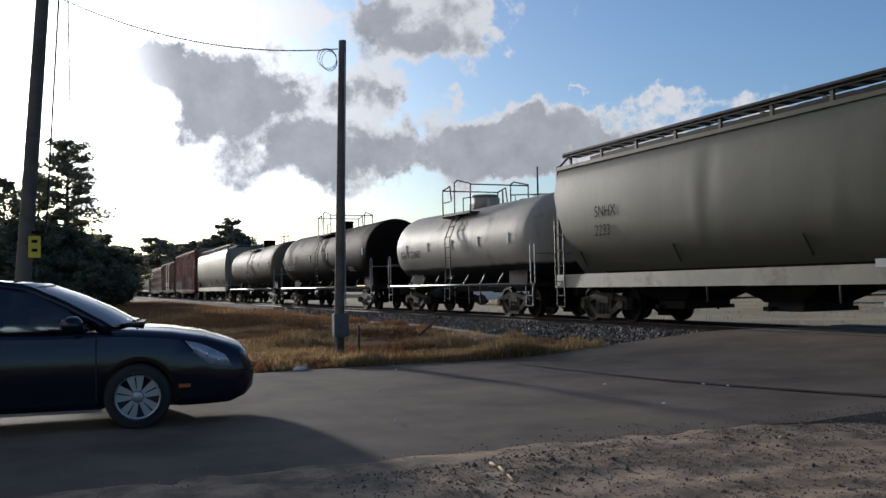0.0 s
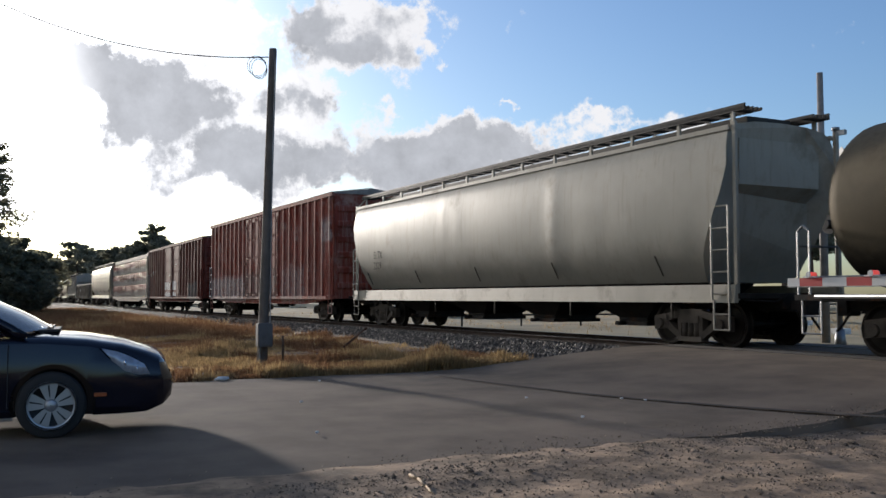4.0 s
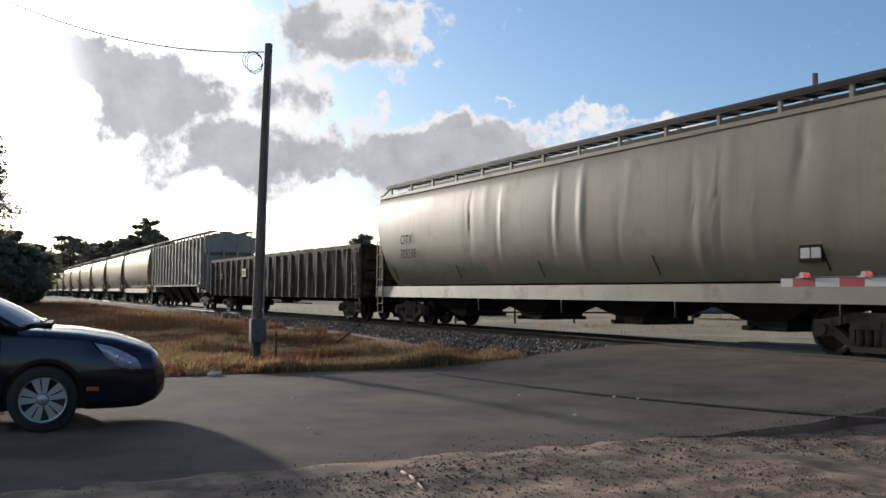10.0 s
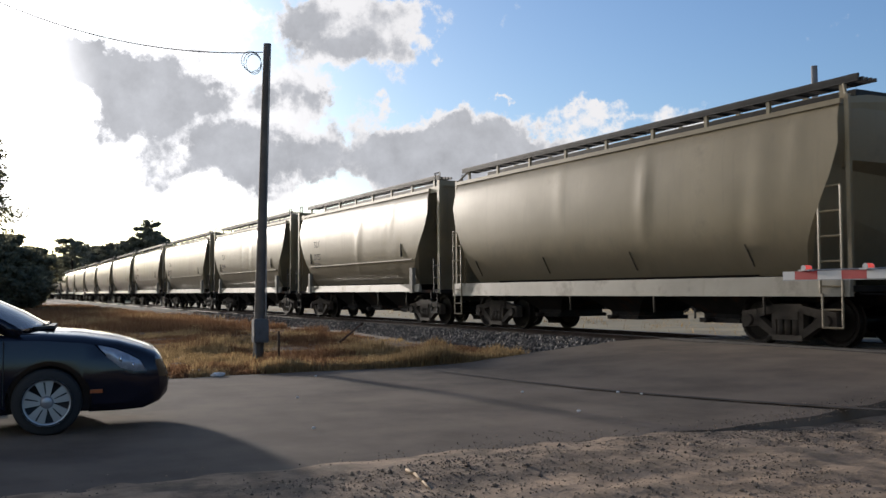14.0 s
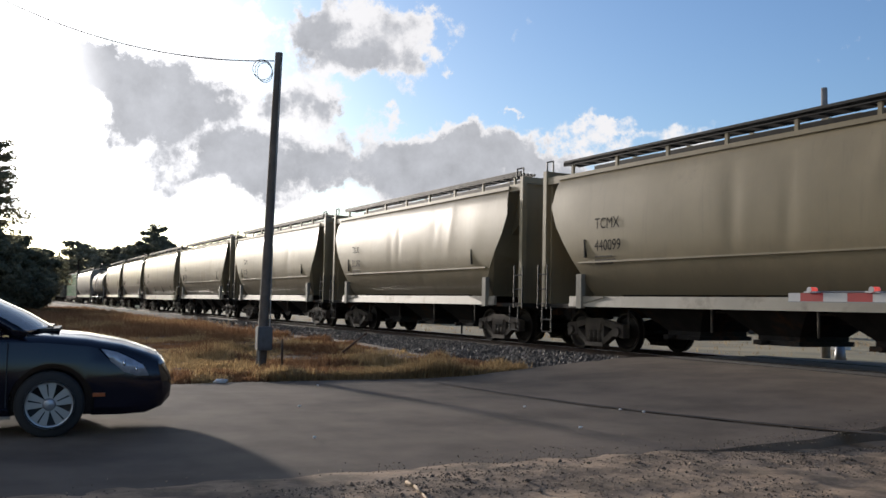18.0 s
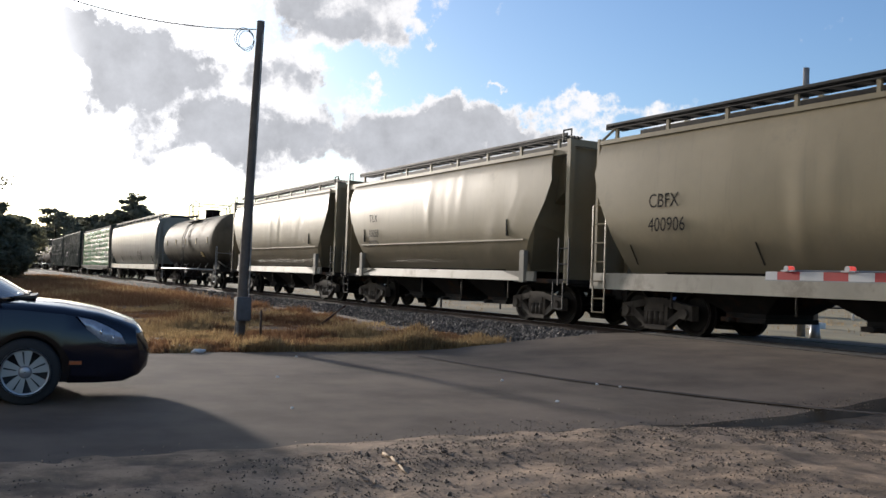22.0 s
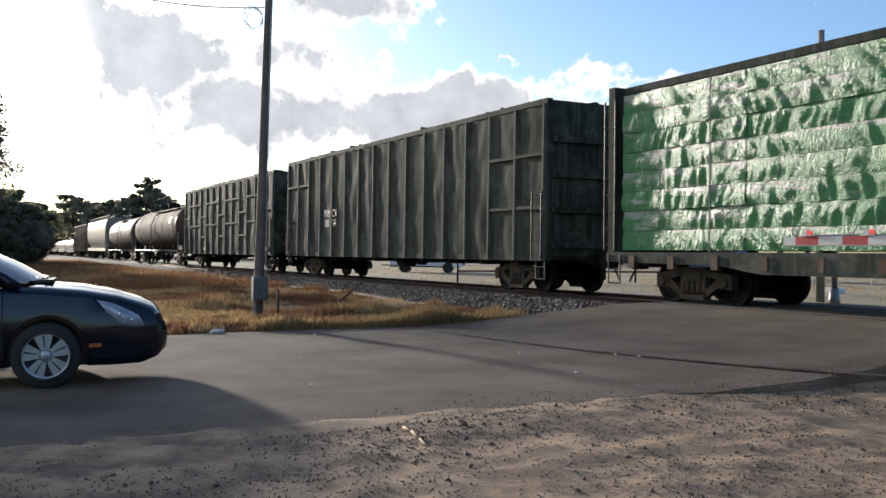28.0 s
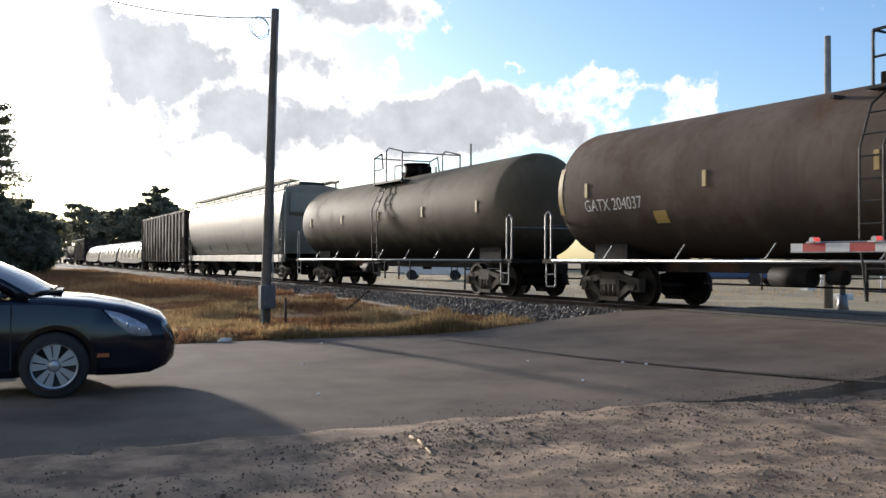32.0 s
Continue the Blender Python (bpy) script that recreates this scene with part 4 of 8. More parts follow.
def hopper(label, L, paint, style, seed, marks=(), bays=3, tall=0.0, dents=7):
    """A round-sided covered hopper. style 'post': short end posts on the foot; 'ladder': side sill and corner ladders."""
    car = thing("covered_hopper", label, "hopper car", "cars of the train")
    ht, hm, hb = (L / 2 - 0.75, L / 2 - 0.55, L / 2 - 1.75) if style == "post" else (L / 2 - 0.25, L / 2 - 0.15, L / 2 - 0.95)
    body = bmesh.new()
    hopper_shell(body, ht, hm, hb, dents, seed)
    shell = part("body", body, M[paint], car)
    if tall:
        shell.scale.z = 1 + tall / 4.3
    up = 4.36 * (1 + (tall / 4.3))
    # eave strip and weld seam
    for s in (-1, 1):
        bm = bmesh.new()
        box(bm, -ht - 0.05, ht + 0.05, s * 1.40 - 0.05, s * 1.40 + 0.04, up - 0.24, up - 0.15)
        part("eave_strip", bm, M[paint], car)
    bm = bmesh.new()
    if style == "post":
        box(bm, -hb - 0.02, hb + 0.02, -1.556, -1.50, 2.03, 2.07)
        part("belly_seam", bm, M[paint], car)
    # side sills
    for s in (-1, 1):
        bm = bmesh.new()
        e = hb + 0.45 if style == "post" else L / 2 - 0.05
        z0, z1 = (1.02, 1.26) if style == "post" else (0.90, 1.25)
        y = s * 1.46
        prism_x(bm, [(y - 0.05, z0), (y + 0.05, z0), (y + 0.03 - s * 0.01, z1), (y - 0.03 - s * 0.01, z1)], -e, e)
        part("side_sill", bm, M["sill_pale"], car)
    # roof hatches and walk
    bm = bmesh.new()
    box(bm, -ht + 0.3, ht - 0.3, -0.60, 0.60, up - 0.05, up + 0.15)
    part("hatch_coaming", bm, M["walk_steel"], car)
    n = max(4, int((2 * ht - 1.4) / 1.6))
    for i in range(n):
        x = -ht + 0.7 + (i + 0.5) * (2 * ht - 1.4) / n
        bm = bmesh.new()
        box(bm, x - 0.72, x + 0.72, -0.40, 0.40, up + 0.15, up + 0.21)
        box(bm, x - 0.05, x + 0.05, -0.43, 0.43, up + 0.17, up + 0.23)
        part("hatch_cover", bm, M[paint], car)
    for s in (-1, 1):
        bm = bmesh.new()
        w0, w1 = sorted((s * 0.72, s * 1.16))
        for k in range(5):
            y = w0 + (w1 - w0) * k / 4
            box(bm, -ht - 0.2, ht + 0.2, y - 0.02, y + 0.02, up + 0.16, up + 0.22)
        x = -ht
        while x < ht + 0.1:
            box(bm, x - 0.02, x + 0.02, w0, w1, up + 0.15, up + 0.20)
            x += 0.5
        box(bm, -ht - 0.2, ht + 0.2, s * 1.16 - 0.02, s * 1.16 + 0.02, up + 0.14, up + 0.27)
        part("roof_walk", bm, M["walk_steel"], car)
        m = int(2 * ht / 1.55)
        for i in range(m + 1):
            x = -ht + 0.15 + i * (2 * ht - 0.3) / m
            slab("walk_bracket", M[paint], car, x - 0.04, x + 0.04, s * 1.13 - 0.03, s * 1.13 + 0.03, up - 0.2, up + 0.26)
    # end framing
    for e in (-1, 1):
        x = e * (L / 2 - 0.1)
        bm = bmesh.new()
        if style == "post":
            for y in (-1.36, -0.45, 0.45, 1.36):
                slab("end_post", M[paint], car, x - 0.07, x + 0.07, y - 0.07, y + 0.07, 1.0, up + 0.05)
            slab("end_panel", M[paint], car, x - 0.03 - 0.12 * e, x + 0.03 - 0.12 * e, -1.30, 1.30, 1.08, up - 0.13)
            slab("end_top_rail", M[paint], car, x - 0.055, x + 0.055, -1.29, 1.29, up - 0.12, up + 0.045)
            for y in (-1.34, 1.34):
                slab("end_strut", M[paint], car, x, e * ht, y - 0.06, y + 0.06, up - 0.3, up - 0.12)
            tube("grab_hoop", M["walk_steel"], car, [(x - 0.3 * e, -1.38, up), (x - 0.3 * e, -1.38, up + 0.28), (x + 0.02, -1.38, up + 0.28), (x + 0.02, -1.38, up - 0.3)], 0.02)
            ladder(bm, x - 0.02 * e, 0.4, -1.47, 0.95, 2.05)
            part("ladder", bm, M["walk_steel"], car)
            bm = bmesh.new()
            stirrup(bm, x - 0.22 * e, -1.47)
            part("stirrup_step", bm, M["walk_steel"], car)
        else:
            for y in (-1.39, 1.39):
                slab("end_post", M[paint], car, x - 0.04, x + 0.04, y - 0.03, y + 0.03, 0.95, up - 0.1)
            tube("grab_hoop", M[paint], car, [(x, -1.40, up - 0.2), (x - 0.25 * e, -1.15, up + 0.15)], 0.03)
            ladder(bm, x - 0.28 * e, 0.45, -1.54, 0.95, 2.75, 0.42, 0.018)
            part("ladder", bm, M[paint], car)
            bm = bmesh.new()
            stirrup(bm, x - 0.28 * e, -1.52, 0.95)
            part("stirrup_step", bm, M[paint], car)
        # platform and slope sheet under the end
        bm = bmesh.new()
        a, b = sorted((e * (L / 2), e * (hb - 0.6)))
        box(bm, a, b, -1.42, 1.42, 0.98, 1.08)
        part("end_platform", bm, M["under_steel"], car)
        bm = bmesh.new()
        prism(bm, [(e * (hm - 0.15), 3.2), (e * (hm - 0.12), 4.1), (e * (hb - 2.2), 1.3), (e * (hb - 2.0), 1.1)], -1.1, 1.1)
        part("slope_sheet", bm, M[paint], car)
        if style == "post":
            for s in (-1, 1):
                slab("corner_post", M["hopper_light"], car, e * (hb - 0.02) - 0.10, e * (hb - 0.02) + 0.10, s * 1.5 - 0.06, s * 1.5 + 0.06, 0.98, 1.78)
                bm = bmesh.new()
                prism(bm, [(e * (hb + 0.1), 1.26), (e * (hb - 0.9), 1.26), (e * (hb - 0.9), 1.24), (e * (hb + 0.1), 1.04)], s * 1.5 - 0.02, s * 1.5 + 0.02)
                part("corner_gusset", bm, M["hopper_light"], car)
    # bays, shaded under the body: the shade is in their dark steel colour
    for i in range(bays):
        w = (2 * hb - 2.6) / bays
        x = -hb + 1.3 + (i + 0.5) * w
        bm = bmesh.new()
        h = w * 0.5
        rings = [[(x + sx * hx, sy * hy, z) for sx, sy in ((-1, -1), (1, -1), (1, 1), (-1, 1))] for hx, hy, z in ((h, 1.3, 1.3), (h * 0.80, 1.10, 1.0), (0.50, 0.66, 0.54), (0.50, 0.66, 0.44))]
        loft(bm, rings, smooth=False)
        bay = part("hopper_bay", bm, M["under_steel"], car)
        bm = bmesh.new()
        box(bm, x - 0.56, x + 0.56, -0.74, 0.74, 0.36, 0.45)
        rod(bm, (x - 0.2, -0.95, 0.41), (x - 0.2, -0.66, 0.41), 0.05, 8)
        part("outlet_gate", bm, M["under_steel"], bay)
    bm = bmesh.new()
    for i in range(bays + 1):
        x = -hb + 1.3 + i * (2 * hb - 2.6) / bays
        rod(bm, (x, -1.1, 0.55), (x, -1.1, 1.1), 0.025, 6)
    bent(bm, [(-hb + 1.6, -0.7, 0.97), (hb - 1.6, -0.7, 0.97)], 0.03)
    part("train_line", bm, M["truck_steel"], car)
    # small vertical tabs on the lower body
    if style == "post":
        for x in (-hb + 0.25, hb - 0.75):
            bm = bmesh.new()
            prism(bm, [(x, 2.16), (x + 0.05, 2.16), (x + 0.03, 2.58), (x - 0.02, 2.58)], -1.585, -1.54)
            part("side_tab", bm, M["black_mark"], car)
    else:
        for i in range(bays + 1):
            x = -hb + 0.5 + i * (2 * hb - 1.8) / bays
            bm = bmesh.new()
            rod(bm, (x, -1.325, 1.45), (x - 0.07, -1.495, 1.86), 0.014, 6)
            part("side_tab", bm, M["black_mark"], car)
    running_gear(car, L, L / 2 - 1.75)
    side_y = -1.593
    for text, size, x, z, mat in marks:
        lettering(text, size, x, z, side_y, M[mat], car)
    return car


def tank_car(label, L, paint, r, zc, seed, marks=(), bands=True, long_rail=False, cap=None, strips=None, plates=(), print_bars=()):
    car = thing("tank_car", label, "tank car", "cars of the train")
    h = L / 2 - 0.05
    bm = bmesh.new()
    n = 40
    depth = 0.62
    prof = [(-h + depth * (1 - math.cos(a)), r * math.sin(a) ** 0.72) for a in [math.pi / 2 * i / 8 for i in range(9)]]
    prof[0] = (-h, 0.03)
    xs = prof + [(-h + depth + (2 * h - 2 * depth) * i / 14, r) for i in range(1, 14)] + [(-x, q) for x, q in prof[::-1]]
    sag = lambda x: -0.05 * (1 - abs(x) / h)
    loft(bm, [[(x, q * math.sin(2 * math.pi * i / n), zc + sag(x) + q * math.cos(2 * math.pi * i / n)) for i in range(n)] for x, q in xs])
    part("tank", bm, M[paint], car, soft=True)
    # bands round the shell and heads
    if cap:
        for e in (-1, 1):
            bm = bmesh.new()
            x0 = e * (h - depth * 0.75)
            loft(bm, [[(x, -(r + 0.006) * math.sin(a), zc + (r + 0.006) * math.cos(a)) for a in [radians(68 + 6 * i) for i in range(8)]] for x in (x0, x0 - e * 0.16)], caps=False, closed=False)
            part("head_band", bm, M[cap], car)
    # platform and dome
    bm = bmesh.new()
    rod(bm, (0, 0, zc + r - 0.1), (0, 0, zc + r + 0.34), 0.42, 20)
    rod(bm, (0, 0, zc + r + 0.34), (0, 0, zc + r + 0.40), 0.47, 20)
    box(bm, 0.55, 0.8, -0.2, 0.2, zc + r - 0.05, zc + r + 0.25)
    box(bm, -1.0, -0.7, -0.15, 0.15, zc + r - 0.05, zc + r + 0.16)
    part("dome", bm, M["tank_black" if paint != "tank_white" else "tank_white"], car, "valve housing on top of the tank")
    span = 1.2
    bm = bmesh.new()
    for s in (-1, 1):
        box(bm, -span if not long_rail else -0.5, span if not long_rail else 7.6, s * 0.95 - 0.22, s * 0.95 + 0.22, zc + r - 0.32, zc + r - 0.27)
    for x in (-span, 0, span):
        box(bm, x - 0.04, x + 0.04, -1.15, 1.15, zc + r - 0.36, zc + r - 0.30)
    part("top_platform", bm, M["walk_steel"], car)
    zt = zc + r - 0.3
    for s in (-1, 1):
        y = s * 1.12
        bm = bmesh.new()
        if long_rail:
            rail = tube("safety_rail", M["walk_steel"], car, [(-0.4, y, zt), (-0.4, y, zt + 0.95), (4.8, y, zt + 1.0), (5.1, y, zt + 0.8), (5.1, y, zt)], 0.027, "tubular safety railing")
            tube("mid_rail", M["walk_steel"], rail, [(-0.4, y, zt + 0.5), (1.0, y, zt + 0.5)], 0.02)
            for x in (0.1, 1.4, 2.8, 4.3):
                tube("rail_post", M["walk_steel"], rail, [(x, y, zt), (x, y, zt + 0.97)], 0.025)
            rail = tube("safety_rail", M["walk_steel"], car, [(6.1, y, zt), (6.1, y, zt + 1.02), (6.25, y, zt + 1.1), (7.1, y, zt + 0.98), (7.1, y, zt)], 0.027, "tubular safety railing")
            tube("mid_rail", M["walk_steel"], rail, [(6.1, y, zt + 0.5), (7.1, y, zt + 0.5)], 0.02)
            bm.free()
            continue
        bm.free()
        rail = tube("safety_rail", M["walk_steel"], car, [(-span, y, zt), (-span, y, zt + 0.95), (-span * 0.45, y, zt + 1.05), (-span * 0.35, y, zt + 0.5)], 0.027, "tubular safety railing")
        tube("mid_rail", M["walk_steel"], rail, [(-span, y, zt + 0.5), (-span * 0.45, y, zt + 0.5)], 0.02)
        rail = tube("safety_rail", M["walk_steel"], car, [(-span * 0.12, y, zt), (-span * 0.12, y, zt + 1.12), (0.1, y, zt + 1.2), (span, y, zt + 0.98), (span, y, zt)], 0.027, "tubular safety railing")
        tube("mid_rail", M["walk_steel"], rail, [(span * 0.5, y, zt), (span * 0.5, y, zt + 0.52), (span, y, zt + 0.5)], 0.02)
    for x in (-span, span) if not long_rail else (-0.4, 7.1):
        tube("end_rail", M["walk_steel"], car, [(x, -1.12, zt + 0.95), (x, 1.12, zt + 0.95)], 0.024)
    for s in (-1, 1):
        bm = bmesh.new()
        for dx in (-0.22, 0.22):
            pts = [(dx, s * 1.53, 0.45), (dx, s * (r + 0.12), 1.4), (dx, s * (r + 0.13), zc + 0.2), (dx, s * (r * 0.9), zc + r * 0.6), (dx, s * 0.95, zc + r - 0.3)]
            bent(bm, pts, 0.02)
        for i in range(9):
            z = 0.55 + 0.36 * i
            y = r + 0.125 if z < zc + 0.2 else math.sqrt(max(0.2, (r + 0.12) ** 2 - (z - zc) ** 2))
            y = 1.5 if z < 1.3 else y
            rod(bm, (-0.22, s * y, z), (0.22, s * y, z), 0.017, 6)
        part("side_ladder", bm, M["walk_steel"], car)
    # underframe: saddles, side walk, handrail
    for e in (-1, 1):
        bm = bmesh.new()
        x0, x1 = sorted((e * (L / 2 - 1.2), e * (L / 2 - 2.4)))
        prism_x(bm, [(-0.95, 1.0), (0.95, 1.0), (0.95, zc - r * 0.62), (0.6, zc - r * 0.86), (-0.6, zc - r * 0.86), (-0.95, zc - r * 0.62)], x0, x1)
        part("saddle", bm, M["under_steel"], car)
        bm = bmesh.new()
        x0, x1 = sorted((e * (L / 2 + 0.25), e * (L / 2 - 2.9)))
        box(bm, x0, x1, -1.5, 1.5, 0.95, 1.05)
        part("end_deck", bm, M["under_steel"], car)
        bm = bmesh.new()
        xe = e * (L / 2 + 0.2)
        for s in (-1, 1):
            bent(bm, [(xe, s * 1.45, 1.0), (xe, s * 1.45, 2.15), (xe - e * 0.12, s * 1.45, 2.25), (xe - e * 0.25, s * 1.45, 2.15), (xe - e * 0.25, s * 1.45, 1.05)], 0.022)
        bent(bm, [(xe, -1.45, 1.9), (xe, 1.45, 1.9)], 0.02)
        part("end_handrail", bm, M["metal_grey"], car)
        bm = bmesh.new()
        stirrup(bm, e * (L / 2 - 0.1), -1.48)
        part("stirrup_step", bm, M["metal_grey"], car)
    for s in (-1, 1):
        bm = bmesh.new()
        rod(bm, (-L / 2 + 0.2, s * 1.5, 1.02), (L / 2 - 0.2, s * 1.5, 1.02), 0.035, 8)
        for i in range(7):
            x = -L / 2 + 2.2 + i * (L - 4.4) / 6
            bent(bm, [(x, s * 1.5, 1.02), (x + 0.16, s * 1.36, 1.36)], 0.013)
        part("side_rail", bm, M["metal_grey"], car, "long side handrail")
    bm = bmesh.new()
    rod(bm, (0.9, 0, zc - r - 0.35), (0.9, 0, zc - r + 0.2), 0.16, 12)
    part("bottom_outlet", bm, M["under_steel"], car)
    for x in (-0.7, 0.5, 1.4):
        tube("valve_rod", M["under_steel"], car, [(x, -0.9, 0.35), (x, -0.9, 1.0)], 0.03)
    brake_gear(car, -2.4)
    running_gear(car, L, L / 2 - 1.9)
    rnd = random.Random(seed)
    for text, size, x, z, mat in marks:
        lettering(text, size, x, z, -r, M[mat], car, curve=(r, zc))
    # conspicuity strips, placards, lines of small print
    for x in strips or [-h + 1.6 + i * (2 * h - 3.2) / 4 for i in range(5)]:
        slab("reflector_strip", M["yellow_mark" if paint in ("tank_brown", "tank_olive") else "white_mark"], car, x - 0.05, x + 0.05, -r - 0.014, -r + 0.02, zc - 0.16, zc + 0.16)
    for name, items in (("placard", plates), ("print_bar", print_bars)):
        for x0, x1, z0, z1, mat in items:
            bm = bmesh.new()
            rows = []
            for j in range(4):
                z = z0 + (z1 - z0) * j / 3
                y = -math.sqrt(max(0.05, r * r - (z - zc) ** 2)) - 0.03
                rows.append([(x0, y, z), (x1, y, z), (x1, y + 0.02, z), (x0, y + 0.02, z)])
            loft(bm, rows, smooth=False)
            part(name, bm, M[mat], car)
    return car


def dented_sheet(car, x0, x1, z0, z1, y, pitch, deep, seed, paint, first=0.0):
    """Sheet steel of a car's near side, buckled between its posts."""
    nx, nz = int((x1 - x0) / 0.09), max(8, int((z1 - z0) / 0.16))
    bm = bmesh.new()
    rows = []
    for j in range(nz + 1):
        z = z0 + (z1 - z0) * j / nz
        row = []
        for i in range(nx + 1):
            x = x0 + (x1 - x0) * i / nx
            u = ((x - first) / pitch) % 1.0
            cell = math.floor((x - first) / pitch)
            belly = math.sin(math.pi * u) ** 1.5 * (0.55 + 0.9 * noise.noise((cell * 3.7, z * 0.5, seed)))
            wave = noise.noise((x * 1.6, z * 1.1, seed + 5.0)) + 0.5 * noise.noise((x * 4.1, z * 2.3, seed + 9.0))
            row.append(bm.verts.new((x, y - 0.006 - max(0.0, deep * (belly + 0.75 * wave + 0.5)), z)))
        rows.append(row)
    for a, b in zip(rows, rows[1:]):
        for i in range(nx):
            bm.faces.new((a[i], a[i + 1], b[i + 1], b[i])).smooth = True
    part("side_sheet", bm, M[paint], car)


def boxcar(label, L, paint, eave, seed, ribs, door, marks=(), tags=(), wide_panels=False, blocks=()):
    """door: list of (x0, x1) of the sliding doors; ribs: half spacing of the side posts."""
    car = thing("boxcar", label, "boxcar", "cars of the train")
    h, w, z0 = L / 2, 1.50, 0.95
    bm = bmesh.new()
    prism_x(bm, [(-w, z0), (w, z0), (w, eave), (-w, eave)], -h, h)
    part("body", bm, M[paint], car)
    bm = bmesh.new()
    rows = [[(x, -w - 0.06, eave), (x, -w - 0.06, eave + 0.06), (x, 0, eave + 0.24), (x, w + 0.06, eave + 0.06), (x, w + 0.06, eave)] for x in (-h - 0.04, h + 0.04)]
    loft(bm, rows, smooth=False)
    part("roof", bm, M["roof_grey"], car)
    n = int(L / 1.15)
    for i in range(n + 1):
        x = -h + i * L / n
        bm = bmesh.new()
        prism_x(bm, [(-w - 0.05, eave + 0.07), (0, eave + 0.25), (w + 0.05, eave + 0.07), (0, eave + 0.28)], x - 0.03, x + 0.03)
        part("roof_seam", bm, M["roof_grey"], car)
    rnd = random.Random(seed)
    edges = [-h + 0.02] + [e for a, b in door for e in (a, b)] + [h - 0.02]
    for a, b in ((edges[0], edges[1]), (edges[-2], edges[-1])):
        dented_sheet(car, a, b, z0 + 0.08, eave - 0.08, -w, ribs, 0.032, seed, paint, -h + 0.35)
    x = -h + 0.35
    while x < h - 0.2:
        if not any(a - 0.1 < x < b + 0.1 for a, b in door):
            for s in (-1, 1):
                bm = bmesh.new()
                t = 0.115
                a = [bm.verts.new((x + dx, s * (w + dy), z0 + 0.1)) for dx, dy in ((-0.10, -0.01), (-0.055, t), (0.055, t), (0.10, -0.01))]
                b = [bm.verts.new((x + dx, s * (w + dy), eave - 0.08)) for dx, dy in ((-0.10, -0.01), (-0.055, t), (0.055, t), (0.10, -0.01))]
                for j in range(3):
                    bm.faces.new((a[j], a[j + 1], b[j + 1], b[j]))
                bm.faces.new(a)
                bm.faces.new(b[::-1])
                part("side_post", bm, M[paint], car)
        x += ribs
    for a, b in door:
        bm = bmesh.new()
        box(bm, a, b, -w - 0.09, -w + 0.01, z0 + 0.12, eave - 0.12)
        d = part("door", bm, M[paint], car, "sliding plug door")
        m = 4
        for i in range(m):
            zz = z0 + 0.25 + i * (eave - z0 - 0.5) / m
            hh = (eave - z0 - 0.5) / m - 0.1
            if wide_panels:
                slab("door_panel", M[paint], d, a + 0.1, b - 0.1, -w - 0.115, -w - 0.08, zz, zz + hh)
                continue
            slab("door_panel", M[paint], d, a + 0.1, (a + b) / 2 - 0.06, -w - 0.115, -w - 0.08, zz, zz + hh)
            slab("door_panel", M[paint], d, (a + b) / 2 + 0.06, b - 0.1, -w - 0.115, -w - 0.08, zz, zz + hh)
        for f in (0.06, 0.94) if wide_panels else (0.08, 0.5, 0.92):
            bm = bmesh.new()
            x = a + (b - a) * f
            rod(bm, (x, -w - 0.15, z0 + 0.1), (x, -w - 0.15, eave - 0.1), 0.028, 8)
            for zz in (z0 + 0.5, z0 + 1.7, eave - 0.6):
                box(bm, x - 0.08, x + 0.08, -w - 0.17, -w - 0.08, zz, zz + 0.07)
            part("lock_rod", bm, M[paint], d)
    for z, hh in ((z0 - 0.02, 0.12), (eave - 0.1, 0.165)):
        for s in (-1, 1):
            bm = bmesh.new()
            box(bm, -h, h, s * (w + 0.06) - 0.06, s * (w + 0.06) + 0.06, z, z + hh)
            part("side_rail", bm, M[paint], car)
    for s in (-1, 1):
        bm = bmesh.new()
        prism(bm, [(-h + 0.1, 0.95), (h - 0.1, 0.95), (h - 3.6, 0.72), (-h + 3.6, 0.72)], s * (w - 0.04) - 0.02, s * (w - 0.04) + 0.02)
        part("side_sill", bm, M[paint], car)
    for e in (-1, 1):
        for i in range(6):
            bm = bmesh.new()
            z = z0 + 0.35 + i * (eave - z0 - 0.5) / 6
            prism(bm, [(e * (h - 0.01), z), (e * (h + 0.06), z + 0.08), (e * (h + 0.06), z + 0.24), (e * (h - 0.01), z + 0.32)], -w + 0.12, w - 0.12)
            part("end_rib", bm, M[paint], car)
        bm = bmesh.new()
        ladder(bm, e * (h - 0.32), 0.42, -w - 0.14, 0.95, 2.75, 0.4)
        part("ladder", bm, M[paint if e > 0 else "metal_grey"], car)
        bm = bmesh.new()
        stirrup(bm, e * (h - 0.32), -w - 0.06)
        part("stirrup_step", bm, M[paint], car)
        bm = bmesh.new()
        box(bm, *sorted((e * h, e * (h + 0.25))), -0.9, 0.9, 0.98, 1.04)
        part("end_platform", bm, M["under_steel"], car)
    for i in range(9):
        x = -h + 1.5 + i * (L - 3) / 8
        slab("cross_bearer", M["under_steel"], car, x - 0.06, x + 0.06, -1.45, 1.45, 0.80, 0.95)
    brake_gear(car, 1.2)
    running_gear(car, L + 1.1, L / 2 - 2.4)
    for text, size, x, z, mat in marks:
        lettering(text, size, x, z, -w - 0.128, M[mat], car)
